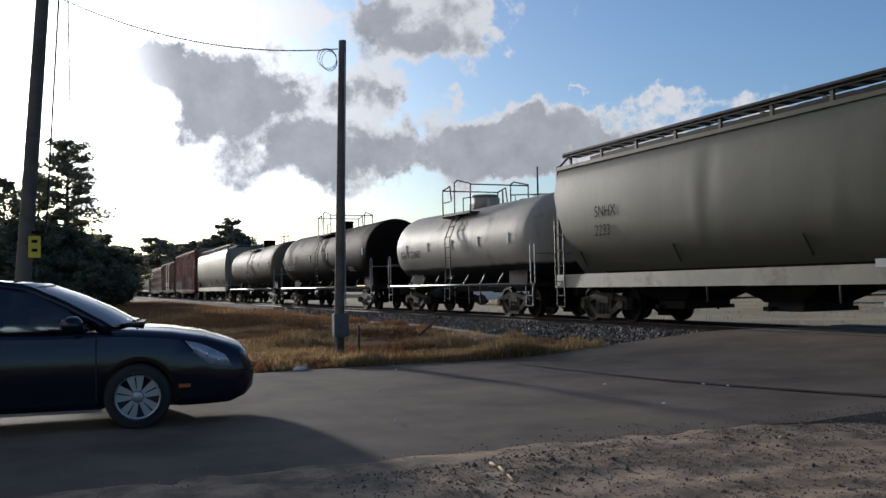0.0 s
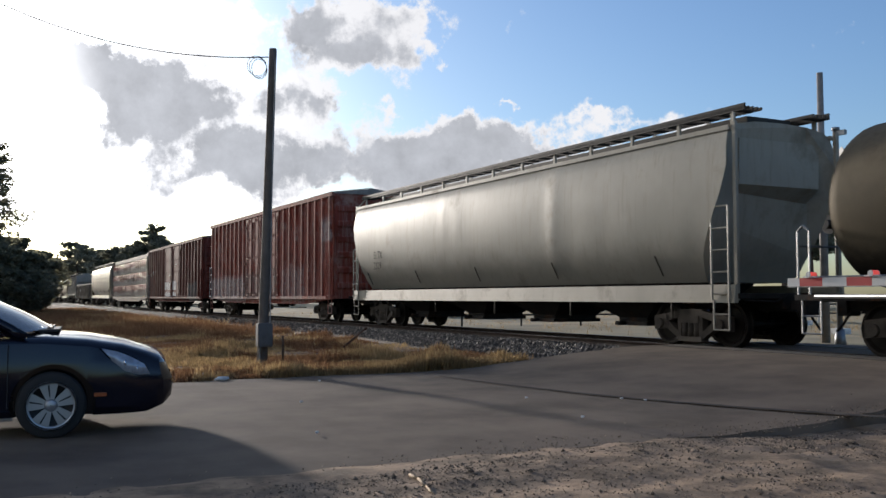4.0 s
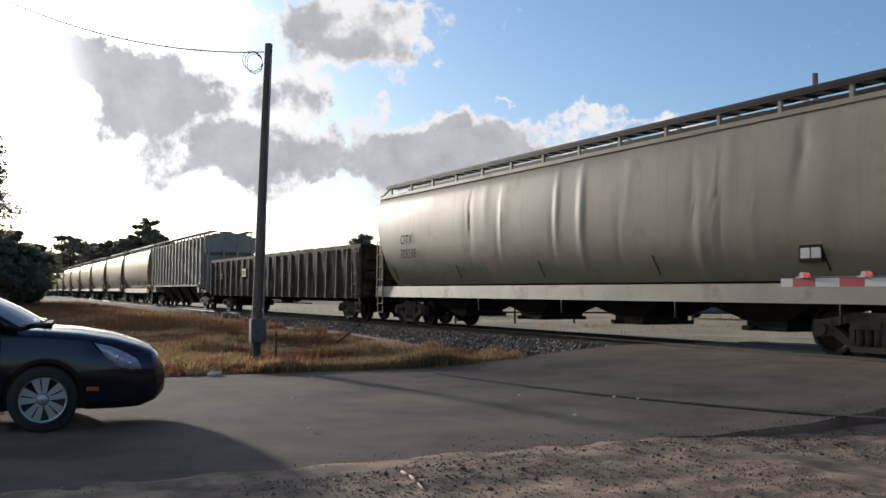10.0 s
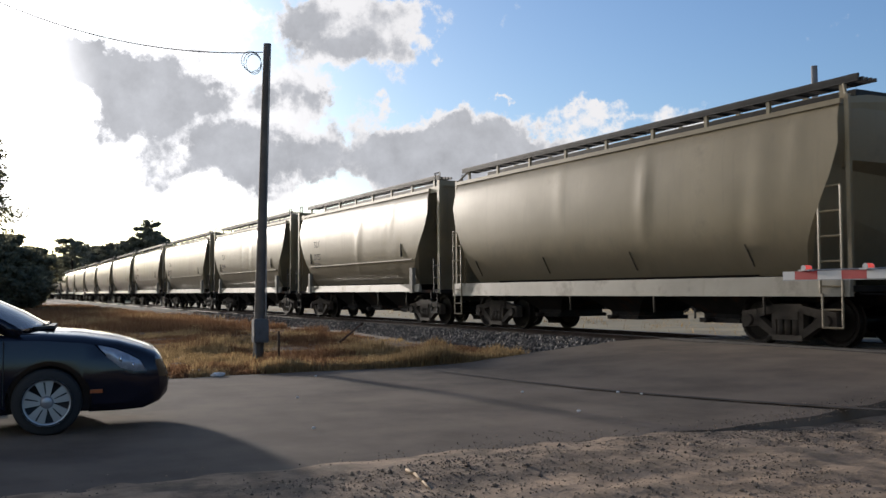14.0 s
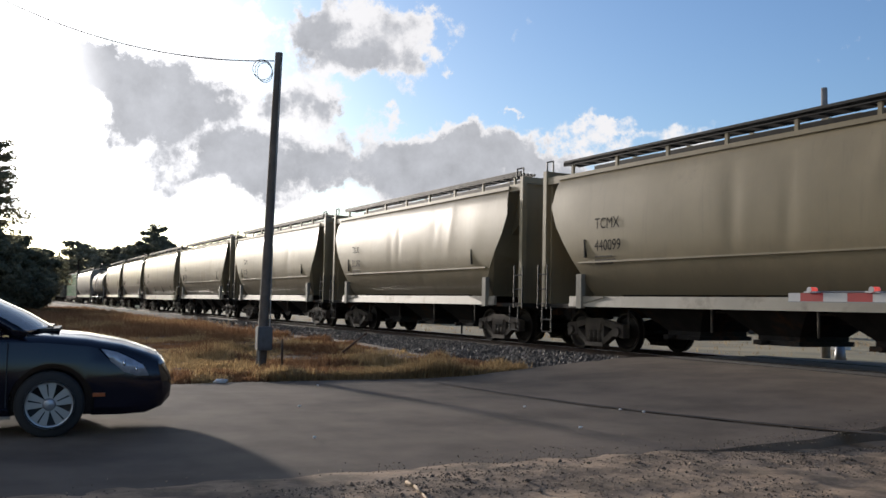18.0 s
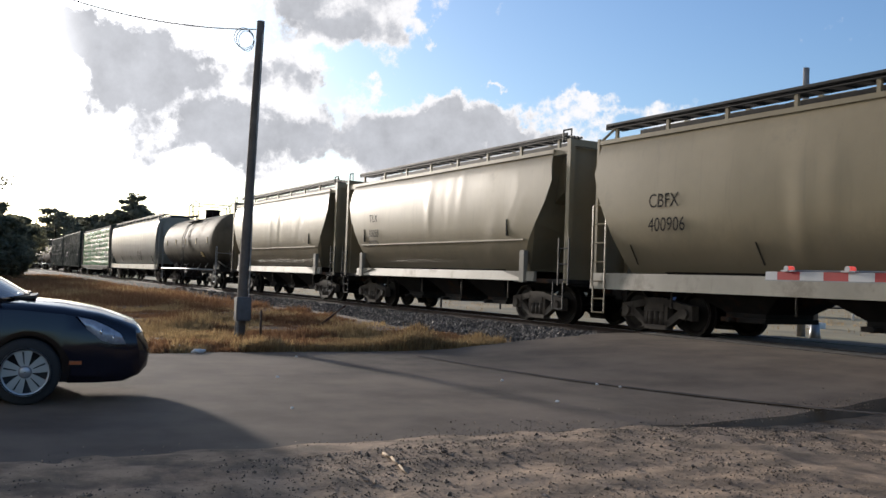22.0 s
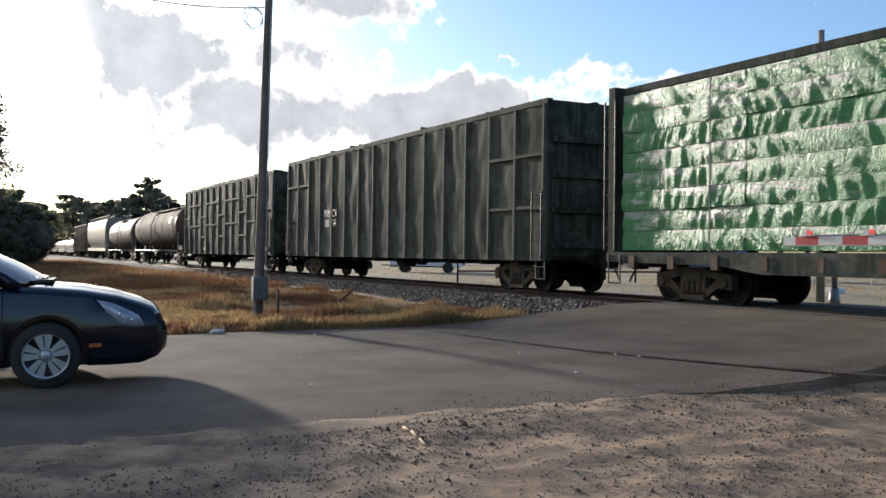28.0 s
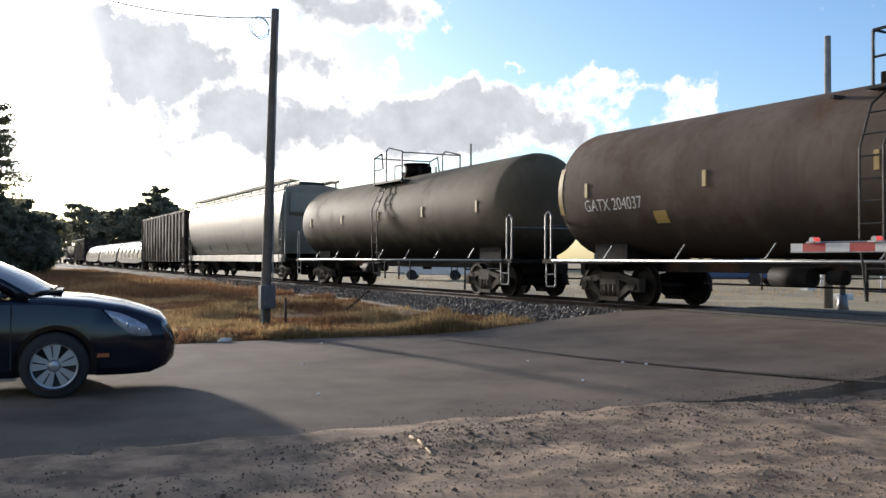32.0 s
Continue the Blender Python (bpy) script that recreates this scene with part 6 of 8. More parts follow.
tank(-55.6, -38.6, "long black tank car with rust streaks", "tank_black", 1.46, 2.6, 3, (("TILX 252547", 0.36, -7.1, 2.06, "white_mark"),), strips=(-8.0, -5.17, -1.83, 1.57, 4.61, 7.4), plates=((3.44, 4.16, 2.08, 2.5, "yellow_mark"),),
     print_bars=[(1.98, 3.0 - 0.15 * (i % 2), 1.48 + 0.1 * i, 1.51 + 0.1 * i, "white_mark") for i in range(5)] + [(3.5, 4.26 - 0.1 * i, 1.8 + 0.07 * i, 1.83 + 0.07 * i, "white_mark") for i in range(2)]
     + [(4.76, 5.65 - 0.1 * i, 1.78 + 0.08 * i, 1.81 + 0.08 * i, "white_mark") for i in range(3)] + [(-7.2, -4.9 - 0.2 * i, 1.66 + 0.11 * i, 1.69 + 0.11 * i, "truck_steel") for i in range(3)])
tank(-74.5, -57.9, "dusty olive brown tank car", "tank_olive", 1.46, 2.6, 4)
put(hopper("light grey covered hopper car with small hand-painted lettering", 19.1, "hopper_light", "ladder", 5,
           (("ELTX", 0.36, -7.43, 2.34, "black_mark"), ("2329", 0.36, -7.43, 1.97, "black_mark")), 4, tall=0.1), -95.2, -76.1)
put(boxcar("tall oxide red boxcar with double doors and faded paint", 20.0, "box_red", 5.05, 6, 0.84, [(-2.5, 0.2), (0.26, 3.0)],
           (), ((-2.3, 0.1, 1.1, 2.4, 1, "graffiti_dark"), (0.4, 2.8, 1.1, 2.4, 2, "graffiti_dark"), (-7.9, -2.8, 0.95, 1.9, 3, "graffiti_dark"))), -117.1, -97.1)
put(boxcar("reddish brown ribbed boxcar with white painted patches", 19.7, "box_brown", 4.60, 7, 0.95, [(-2.95, 0.1), (0.17, 2.95)],
           (("HS", 0.36, -8.55, 2.60, "sill_pale"), ("29", 0.40, -7.72, 2.70, "white_mark"), ("1", 0.40, -6.6, 2.72, "white_mark")),
           (), True, ((-2.55, 0.0, 1.5, 2.1), (-2.4, 0.0, 1.03, 1.42), (0.35, 1.75, 1.5, 2.18), (0.35, 1.7, 1.05, 1.42))), -138.8, -119.1)
put(centerbeam("centerbeam flat car stacked with white and red wrapped lumber packs", 24.1, "wrap_red", 3, 8, "sill_deck", 4.50, 9), -164.4, -140.3)
citx = put(hopper("beige covered hopper car with faint green paint low on its side", 20.8, "hopper_cream", "ladder", 9,
           (("CITX", 0.42, -8.3, 2.6, "black_mark"), ("703238", 0.42, -8.3, 2.14, "black_mark")), 4, tall=0.1, dents=12), -187.0, -166.2)
slab("label_plate", M["black_mark"], citx, 7.61, 8.1, -1.475, -1.42, 1.61, 1.93, "small framed stencil box")
for u in (7.64, 7.87):
    slab("print_bar", M["white_mark"], citx, u, u + 0.2, -1.48, -1.474, 1.68, 1.86)
put(gondola("low black gondola car with rusty ribbed sides", 21.7, "gondola_black", 2.78, 10, 20, heap=0.12,
            marks=(("18", 0.34, -8.5, 1.75, "white_mark"),),
            tapes=((-4.3, -3.6, 1.78, 2.18, "sill_pale"), (-4.18, -3.8, 1.88, 2.08, "under_steel"))), -210.0, -188.3)
put(ribbed_hopper("grey covered hopper car with ribbed sides", 17.8, "hopper_grey", 11), -229.5, -211.7)
put(hopper("tan covered hopper car with side ladders and a bright sill", 13.7, "hopper_tan", "ladder", 12, (), 3), -244.4, -230.7)
for rear, front, number, seed in ((-258.4, -245.3, "30755", 13), (-273.1, -259.3, "30844", 14), (-287.9, -274.0, "31377", 15)):
    tilx(rear, front, number, seed, "tan round-sided covered hopper car with black stencils")
tilx(-302.7, -288.8, "440099", 16, "tan covered hopper car with a long black number", "TCMX")
for rear, front, number, seed in ((-317.5, -303.6, "31380", 17), (-332.4, -318.4, "31151", 18), (-347.2, -333.3, "30850", 19)):
    tilx(rear, front, number, seed, "tan round-sided covered hopper car with black stencils")
put(hopper("tan covered hopper car with side ladders and a dark patch", 14.0, "hopper_tan", "ladder", 20,
           (("CBFX", 0.40, -4.97, 2.61, "black_mark"), ("400906", 0.40, -4.97, 2.12, "black_mark")), 3), -362.1, -348.1)
for rear, front, number, seed in ((-376.5, -363.0, "30058", 21), (-391.1, -377.4, "31211", 22)):
    tilx(rear, front, number, seed, "tan round-sided covered hopper car with rust-stained shoulders")
tank(-407.7, -394.0, "dusty dark tank car with a side ladder", "tank_olive", 1.55, 2.62, 23, plates=((3.3, 3.75, 1.72, 1.98, "yellow_mark"), (5.85, 6.15, 1.18, 1.5, "white_mark")))
scrawl(put(hopper("pale grey covered hopper car with black scrawl on its side", 21.5, "hopper_light", "ladder", 24, (), 4, tall=0.1, dents=12), -430.8, -409.3),
       2.9, 4.9, 1.55, 2.2, -1.60, 77, "black_mark", 0.045, True)
put(centerbeam("centerbeam flat car stacked with green and white wrapped lumber packs", 22.7, "wrap_green", 8, 25, "gondola_green", 4.62, 6), -455.2, -432.5)
put(gondola("tall dark green gondola car heaped above its rim", 20.0, "gondola_green", 4.85, 26, 15,
            [(-9.9, -8.5, 0.72), (-8.5, -7.2, 0.72), (-9.9, -8.5, 0.36), (7.2, 9.9, 0.66), (7.2, 9.9, 0.33)], 0.35,
            (("MW  CX", 0.40, -5.4, 2.36, "white_mark"), ("100  754", 0.40, -5.4, 1.98, "white_mark"))), -477.5, -457.5)
put(gondola("tall weathered green gondola car with barred sides", 18.9, "gondola_green", 4.72, 27, 13,
            [(-9.4 + 1.45 * i, -8.0 + 1.45 * i, f) for i in range(13) for f in ((0.74, 0.42) if i % 3 else (0.55, 0.25))], 0.3,
            tapes=((8.2, 8.7, 1.05, 1.22, "yellow_mark"), (-4.0, -3.6, 1.05, 1.2, "yellow_mark"))), -498.4, -479.5)
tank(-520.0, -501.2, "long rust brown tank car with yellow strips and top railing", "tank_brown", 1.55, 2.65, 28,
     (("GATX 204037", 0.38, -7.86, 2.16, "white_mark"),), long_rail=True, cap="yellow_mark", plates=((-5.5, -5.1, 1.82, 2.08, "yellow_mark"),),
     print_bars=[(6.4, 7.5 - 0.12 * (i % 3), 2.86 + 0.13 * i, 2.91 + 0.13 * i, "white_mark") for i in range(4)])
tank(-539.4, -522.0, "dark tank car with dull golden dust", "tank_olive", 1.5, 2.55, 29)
put(hopper("light grey covered hopper car", 20.6, "hopper_light", "ladder", 30, (), 4, tall=0.1), -562.0, -541.4)
put(gondola("dark ribbed open-top car", 19.0, "gondola_black", 4.3, 31, 14), -582.4, -563.4)
for i in range(3):
    put(coil_car("flat car with a row of pale rounded load covers", 18.2, 40 + i), -602.0 - 19.4 * i, -583.8 - 19.4 * i)
put(gondola("dark ribbed open-top car", 18.5, "gondola_black", 3.9, 44, 14), -660.5, -642.0)
tank(-679.0, -662.5, "dusty olive brown tank car", "tank_olive", 1.46, 2.6, 45)
put(hopper("light grey covered hopper car", 18.5, "hopper_light", "ladder", 46, (), 4), -699.0, -680.5)

# distance gone by the train, every two seconds
GONE = [0.0, 31.58, 63.14, 94.68, 126.18, 157.62, 189.02, 220.38, 251.71, 283.0, 314.17, 345.28, 376.35, 407.39, 438.41, 469.5, 500.62]


def gone(t):
    i = min(int(t // 2), len(GONE) - 2)
    return GONE[i] + (GONE[i + 1] - GONE[i]) * (t - 2 * i) / 2


def motions():
    times = [0.0, 1.0] + [2.0 * i for i in range(1, 16)] + [31.0, 32.0]
    for car, start in TRAIN:
        rows = []
        for t in times:
            x = start + gone(t)
            rows.append((t, pose(x, track_y(x), RAIL_Z, 0, 0, track_turn(x))))
        walk(car, rows)

# ---- the roadside ----


def utility_pole():
    pole = thing("utility_pole", "slim weathered wooden pole with a grey meter box", "pole")
    bm = bmesh.new()
    rings = []
    for i in range(9):
        f = i / 8
        r = 0.10 - 0.028 * f
        cx, cy = -17.06 + 0.06 * f + 0.012 * math.sin(f * 5), 5.10 + 0.16 * f
        rings.append([(cx + r * math.cos(a), cy + r * math.sin(a), -0.2 + 6.25 * f) for a in [2 * math.pi * j / 14 for j in range(14)]])
    loft(bm, rings)
    part("pole_shaft", bm, M["pole_wood"], pole)
    bm = bmesh.new()
    box(bm, -16.95, -16.77, 4.95, 5.23, 0.42, 0.86)
    bmesh.ops.bevel(bm, geom=bm.edges[:], offset=0.015, segments=2, affect="EDGES")
    meter = part("meter_box", bm, M["box_grey"], pole, "grey metal meter box")
    bm = bmesh.new()
    box(bm, -16.765, -16.755, 4.98, 5.20, 0.46, 0.82)
    rod(bm, (-16.76, 5.17, 0.62), (-16.735, 5.17, 0.62), 0.012, 8)
    part("cover", bm, M["box_grey"], meter)
    bm = bmesh.new()
    bent(bm, [(-16.9, 5.02, -0.05), (-16.9, 5.02, 0.45)], 0.025)
    bent(bm, [(-16.93, 5.22, 0.8), (-16.96, 5.24, 3.2), (-16.93, 5.28, 5.8)], 0.013)
    part("conduit", bm, M["metal_grey"], pole)
    bm = bmesh.new()
    rod(bm, (-16.86, 5.45, -0.1), (-16.87, 5.45, 0.62), 0.022, 8)
    part("ground_rod", bm, M["sill_deck"], pole, "short rusty stake")
    bm = bmesh.new()
    c = (-16.95, 5.0, 5.62)
    for k in range(3):
        pts = []
        for i in range(15):
            a = 2 * math.pi * i / 14
            pts.append((c[0] + 0.02 * k, c[1] - 0.02 - 0.03 * k + (0.15 + 0.02 * k) * math.cos(a), c[2] + 0.02 * k + 0.19 * math.sin(a)))
        bent(bm, pts, 0.006, 5)
    part("wire_coil", bm, M["wire"], pole)
    return pole


def sweep(bm, pts, r, n=5):
    """One unbroken round cable through the points."""
    rings = []
    for i, p in enumerate(pts):
        d = (Vector(pts[min(i + 1, len(pts) - 1)]) - Vector(pts[max(i - 1, 0)])).normalized()
        u = d.cross(Vector((0, 0, 1))).normalized()
        v = u.cross(d)
        rings.append([tuple(Vector(p) + u * (r * math.cos(a)) + v * (r * math.sin(a))) for a in [2 * math.pi * j / n for j in range(n)]])
    loft(bm, rings)


def sagging(a, b, sag, n=18):
    a, b = Vector(a), Vector(b)
    return [tuple(a.lerp(b, i / n) - Vector((0, 0, sag * 4 * (i / n) * (1 - i / n)))) for i in range(n + 1)]


def left_pole():
    pole = thing("telephone_pole", "tall dark wooden telephone pole with a yellow plate", "pole")

    def at(x, y, z):
        return (x, y, z)

    bm = bmesh.new()
    rings = []
    for i in range(10):
        z = -0.2 + 9.4 * i / 9
        f = i / 9
        r = 0.165 - 0.05 * f
        cx, cy, cz = at(-20.98 + 0.62 * f, -0.50 + 0.62 * f, z)
        rings.append([(cx + r * math.cos(a), cy + r * math.sin(a), cz) for a in [2 * math.pi * j / 16 for j in range(16)]])
    loft(bm, rings)
    part("pole_shaft", bm, M["pole_wood"], pole)
    p, q = at(-20.66, -0.28, 2.06), at(-20.64, -0.05, 2.50)
    plate = slab("plate", M["yellow_sign"], pole, p[0] + 0.01, q[0] + 0.02, p[1], q[1], p[2], q[2], "yellow metal plate")
    for k in range(3):
        z = p[2] + 0.12 + 0.18 * k
        slab("print_bar", M["black_mark"], plate, q[0] + 0.022, q[0] + 0.026, p[1] + 0.06, q[1] - 0.06, z, z + 0.06)
    p, q = at(-20.46, -1.0, 8.75), at(-20.36, 1.2, 8.87)
    slab("crossarm", M["pole_wood"], pole, p[0], q[0], p[1], q[1], p[2], q[2])
    for y in (-0.9, 0.4, 1.1):
        bm = bmesh.new()
        rod(bm, at(-20.41, y, 8.87), at(-20.41, y, 9.05), 0.075, 10, 0.045)
        part("insulator", bm, M["metal_grey"], pole)
    tube("riser", M["wire"], pole, [at(-20.30, 0.35, 8.3), at(-20.62, 0.05, 2.6)], 0.018)
    tube("riser", M["wire"], pole, [at(-20.25, 0.45, 8.6), at(-20.2, 0.5, 5.2)], 0.012)
    bm = bmesh.new()
    sweep(bm, sagging((-20.47, 0.01, 7.5), (-17.0, 5.17, 5.88), 0.42, 30), 0.011, 5)
    solid("overhead_cable", bm, M["wire"], "thin sagging overhead cable between the poles", "cable")


def far_pole():
    pole = thing("utility_pole", "bare pale grey pole behind the railway track", "pole")
    bm = bmesh.new()
    rings = [[(-18.04 + 0.15 * f + r * math.cos(a), 21.4 - 0.2 * f + r * math.sin(a), -0.1 + 7.65 * f) for a in [2 * math.pi * j / 14 for j in range(14)]]
             for f, r in ((0, 0.125), (0.5, 0.105), (1, 0.085))]
    loft(bm, rings)
    part("pole_shaft", bm, M["roof_grey"], pole)
    bm = bmesh.new()
    box(bm, -17.95, -17.80, 21.2, 21.4, 5.05, 5.3)
    bent(bm, [(-17.85, 21.3, 5.2), (-17.7, 21.5, 4.95), (-17.8, 21.4, 4.6)], 0.02)
    part("bracket", bm, M["metal_grey"], pole)
    for z, end, r in ((5.35, 6.6, 0.022), (5.2, 5.4, 0.018)):
        bm = bmesh.new()
        sweep(bm, sagging((-17.9, 21.3, z), (3.0, 40.0, end), 0.5, 16), r)
        solid("overhead_cable", bm, M["wire"], "dark overhead cable running from the far pole", "cable", "cables of the far pole")


def crossing_signal():
    sig = thing("crossing_signal", "silver crossing mast with a weathered crossbuck", "signal")
    x, y = -16.42, 20.0
    bm = bmesh.new()
    rod(bm, (x, y, 0.0), (x, y, 5.6), 0.075, 14)
    rod(bm, (x, y, 0.0), (x, y, 0.5), 0.16, 14, 0.11)
    part("mast", bm, M["metal_grey"], sig)
    bm = bmesh.new()
    rod(bm, (x, y, 5.6), (x, y, 5.68), 0.1, 12)
    box(bm, x + 0.0, x + 0.3, y - 0.05, y + 0.05, 5.46, 5.58)
    part("mast_cap", bm, M["metal_grey"], sig)
    # blades face along the road, seen from behind
    for k, a in enumerate((48, -42)):
        bm = bmesh.new()
        box(bm, -0.66, 0.66, -0.012, 0.012, -0.115, 0.115)
        b = part("crossbuck_blade", bm, M["gate_white"], sig, "weathered white crossbuck blade")
        b.matrix_basis = Matrix.Translation((x + 0.42, y + 0.06 + 0.026 * k, 4.62)) @ Matrix.Rotation(radians(-12), 4, "Z") @ Matrix.Rotation(radians(a), 4, "Y")
    bm = bmesh.new()
    rod(bm, (x - 0.35, y + 0.1, 3.2), (x + 0.75, y + 0.1, 3.2), 0.035, 8)
    part("lamp_arm", bm, M["metal_grey"], sig)
    for s in (-0.3, 0.7):
        bm = bmesh.new()
        rod(bm, (x + s, y + 0.05, 3.2), (x + s, y + 0.09, 3.2), 0.25, 20)
        rod(bm, (x + s, y - 0.12, 3.2), (x + s, y + 0.05, 3.2), 0.12, 14)
        part("lamp_housing", bm, M["car_black"], sig)


def crossing_gate():
    gate = thing("crossing_gate", "lowered red and white crossing gate arm with red lamps", "gate")
    tip, y, z = -9.88, 10.95, 1.545
    x, k = tip, 0
    widths = [0.22] + [0.405] * 10
    for w in widths:
        bm = bmesh.new()
        box(bm, x, x + w, y - 0.02, y + 0.02, z - 0.060, z + 0.060)
        part("arm_section", bm, M["gate_red" if k % 2 else "gate_white"], gate)
        x += w
        k += 1
    bm = bmesh.new()
    box(bm, tip, x + 0.5, y - 0.03, y + 0.03, z - 0.074, z - 0.062)
    bent(bm, [(tip + 0.3, y + 0.03, z + 0.074), (x, y + 0.03, z + 0.074)], 0.012)
    part("arm_edge", bm, M["metal_grey"], gate)
    for lx in (tip + 0.42, tip + 1.45, tip + 2.5):
        bm = bmesh.new()
        box(bm, lx - 0.11, lx + 0.11, y - 0.055, y + 0.055, z + 0.062, z + 0.085)
        base = part("lamp", bm, M["gate_white"], gate, "gate lamp")
        bm = bmesh.new()
        rod(bm, (lx, y - 0.065, z + 0.105), (lx, y + 0.065, z + 0.105), 0.040, 16)
        part("lens", bm, M["gate_lamp"], base, "glowing red lens")
        for s in (-1, 1):
            bm = bmesh.new()
            rod(bm, (lx, y + s * 0.064, z + 0.105), (lx, y + s * 0.070, z + 0.105), 0.043, 16)
            part("bezel", bm, M["gate_white"], base)
    bm = bmesh.new()
    box(bm, x, x + 0.9, y - 0.06, y + 0.06, z - 0.12, z + 0.12)
    box(bm, x + 0.5, x + 0.9, y - 0.2, y + 0.2, 0.9, 1.75)
    part("mechanism", bm, M["metal_grey"], gate)
    bm = bmesh.new()
    rod(bm, (x + 0.7, y, -0.1), (x + 0.7, y, 3.8), 0.065, 14)
    part("mast", bm, M["metal_grey"], gate)


def litter():
    for x, y, s, name in ((-15.02, 3.84, 0.09, "crumpled_paper"), (-15.9, 3.7, 0.07, "paper_scrap")):
        bm = bmesh.new()
        bmesh.ops.create_icosphere(bm, subdivisions=2, radius=s)
        for v in bm.verts:
            n = noise.noise((v.co.x * 14, v.co.y * 14, v.co.z * 14 + x))
            v.co = Vector((v.co.x * 0.7, v.co.y * 1.25, v.co.z * 0.45)) * (1 + 0.5 * n)
        solid(name, bm, M["paper"], "crumpled white paper litter by the road edge", "litter", at=pose(x, y, ground_z(x, y) + s * 0.3 + 0.03))
    bm = bmesh.new()
    pts = [(-6.33, 3.03, 0.02), (-6.1, 2.985, 0.035), (-5.85, 2.925, 0.03), (-5.62, 2.875, 0.015)]
    for i, (a, b) in enumerate(zip(pts, pts[1:])):
        rod(bm, a, b, 0.013 - 0.002 * i, 8, 0.011 - 0.002 * i)
    solid("twig", bm, M["stick"], "pale broken stick lying on the gravel", "stick")
    bm = bmesh.new()
    rod(bm, (-21.85, 8.45, -0.05), (-21.75, 9.15, 0.52), 0.03, 8, 0.024)
    rod(bm, (-21.75, 9.15, 0.52), (-21.74, 9.22, 0.57), 0.035, 8)
    solid("leaning_stake", bm, M["sill_deck"], "thin rusty stake leaning by the ballast", "stake")
    rnd = random.Random(5)
    for i in range(7):
        x, y = rnd.uniform(-14, -8), rnd.uniform(2.5, 8)
        bm = bmesh.new()
        bmesh.ops.create_icosphere(bm, subdivisions=1, radius=0.022)
        for v in bm.verts:
            v.co.z *= 0.6
            v.co *= 1 + 0.5 * noise.noise((v.co.x * 60, v.co.y * 60, i))
        solid("pebble", bm, M["paper"], "small pale pebble on the asphalt", "pebble", "pebbles on the road", at=pose(x, y, road_z(y) + 0.04))


# ---- the waiting car ----


def lathe(bm, prof, n=32, axis_y=True):
    rings = []
    for i in range(n):
        a = 2 * math.pi * i / n
        rings.append([bm.verts.new((r * math.cos(a), u, r * math.sin(a))) for r, u in prof])
    for i in range(n):
        for j in range(len(prof) - 1):
            bm.faces.new((rings[i][j], rings[i][j + 1], rings[(i + 1) % n][j + 1], rings[(i + 1) % n][j])).smooth = True


def car_wheel(car, x, side):
    y = side * 0.80
    bm = bmesh.new()
    lathe(bm, [(0.215, -0.10), (0.29, -0.108), (0.312, -0.085), (0.317, 0.0), (0.312, 0.085), (0.29, 0.108), (0.215, 0.10)])
    w = part("wheel", bm, M["tyre"], car, "black tyre")
    w.location = (x, y, 0.317)
    o = side * 0.088
    bm = bmesh.new()
    lathe(bm, [(0.225, o - 0.05), (0.228, o), (0.212, o + side * 0.008), (0.198, o - side * 0.01)], 36)
    part("rim", bm, M["rim"], w, "silver wheel cover")
    bm = bmesh.new()
    lathe(bm, [(0.004, o - side * 0.035), (0.20, o - side * 0.035), (0.205, o - side * 0.02)], 24)
    part("backing", bm, M["car_black"], w)
    for k in range(5):
        bm = bmesh.new()
        a = 2 * math.pi * (k + 0.35) / 5
        out = []
        for r, hw in ((0.05, 0.034), (0.11, 0.058), (0.200, 0.088), (0.200, -0.088), (0.11, -0.058), (0.05, -0.034)):
            out.append((r * math.cos(a) - hw * math.sin(a), r * math.sin(a) + hw * math.cos(a)))
        prism(bm, out, o - side * 0.02, o - side * 0.002)
        cut = [(r * math.cos(a) - hw * math.sin(a), r * math.sin(a) + hw * math.cos(a)) for r, hw in ((0.075, 0.004), (0.192, 0.009), (0.192, -0.009), (0.075, -0.004))]
        spoke = part("spoke", bm, M["rim"], w)
        bm = bmesh.new()
        prism(bm, cut, o - side * 0.003, o + side * 0.0005)
        part("groove", bm, M["car_black"], w)
    bm = bmesh.new()
    lathe(bm, [(0.004, o + side * 0.012), (0.04, o + side * 0.01), (0.06, o - side * 0.002), (0.06, o - side * 0.02)], 20)
    part("hub_cap", bm, M["rim"], w)


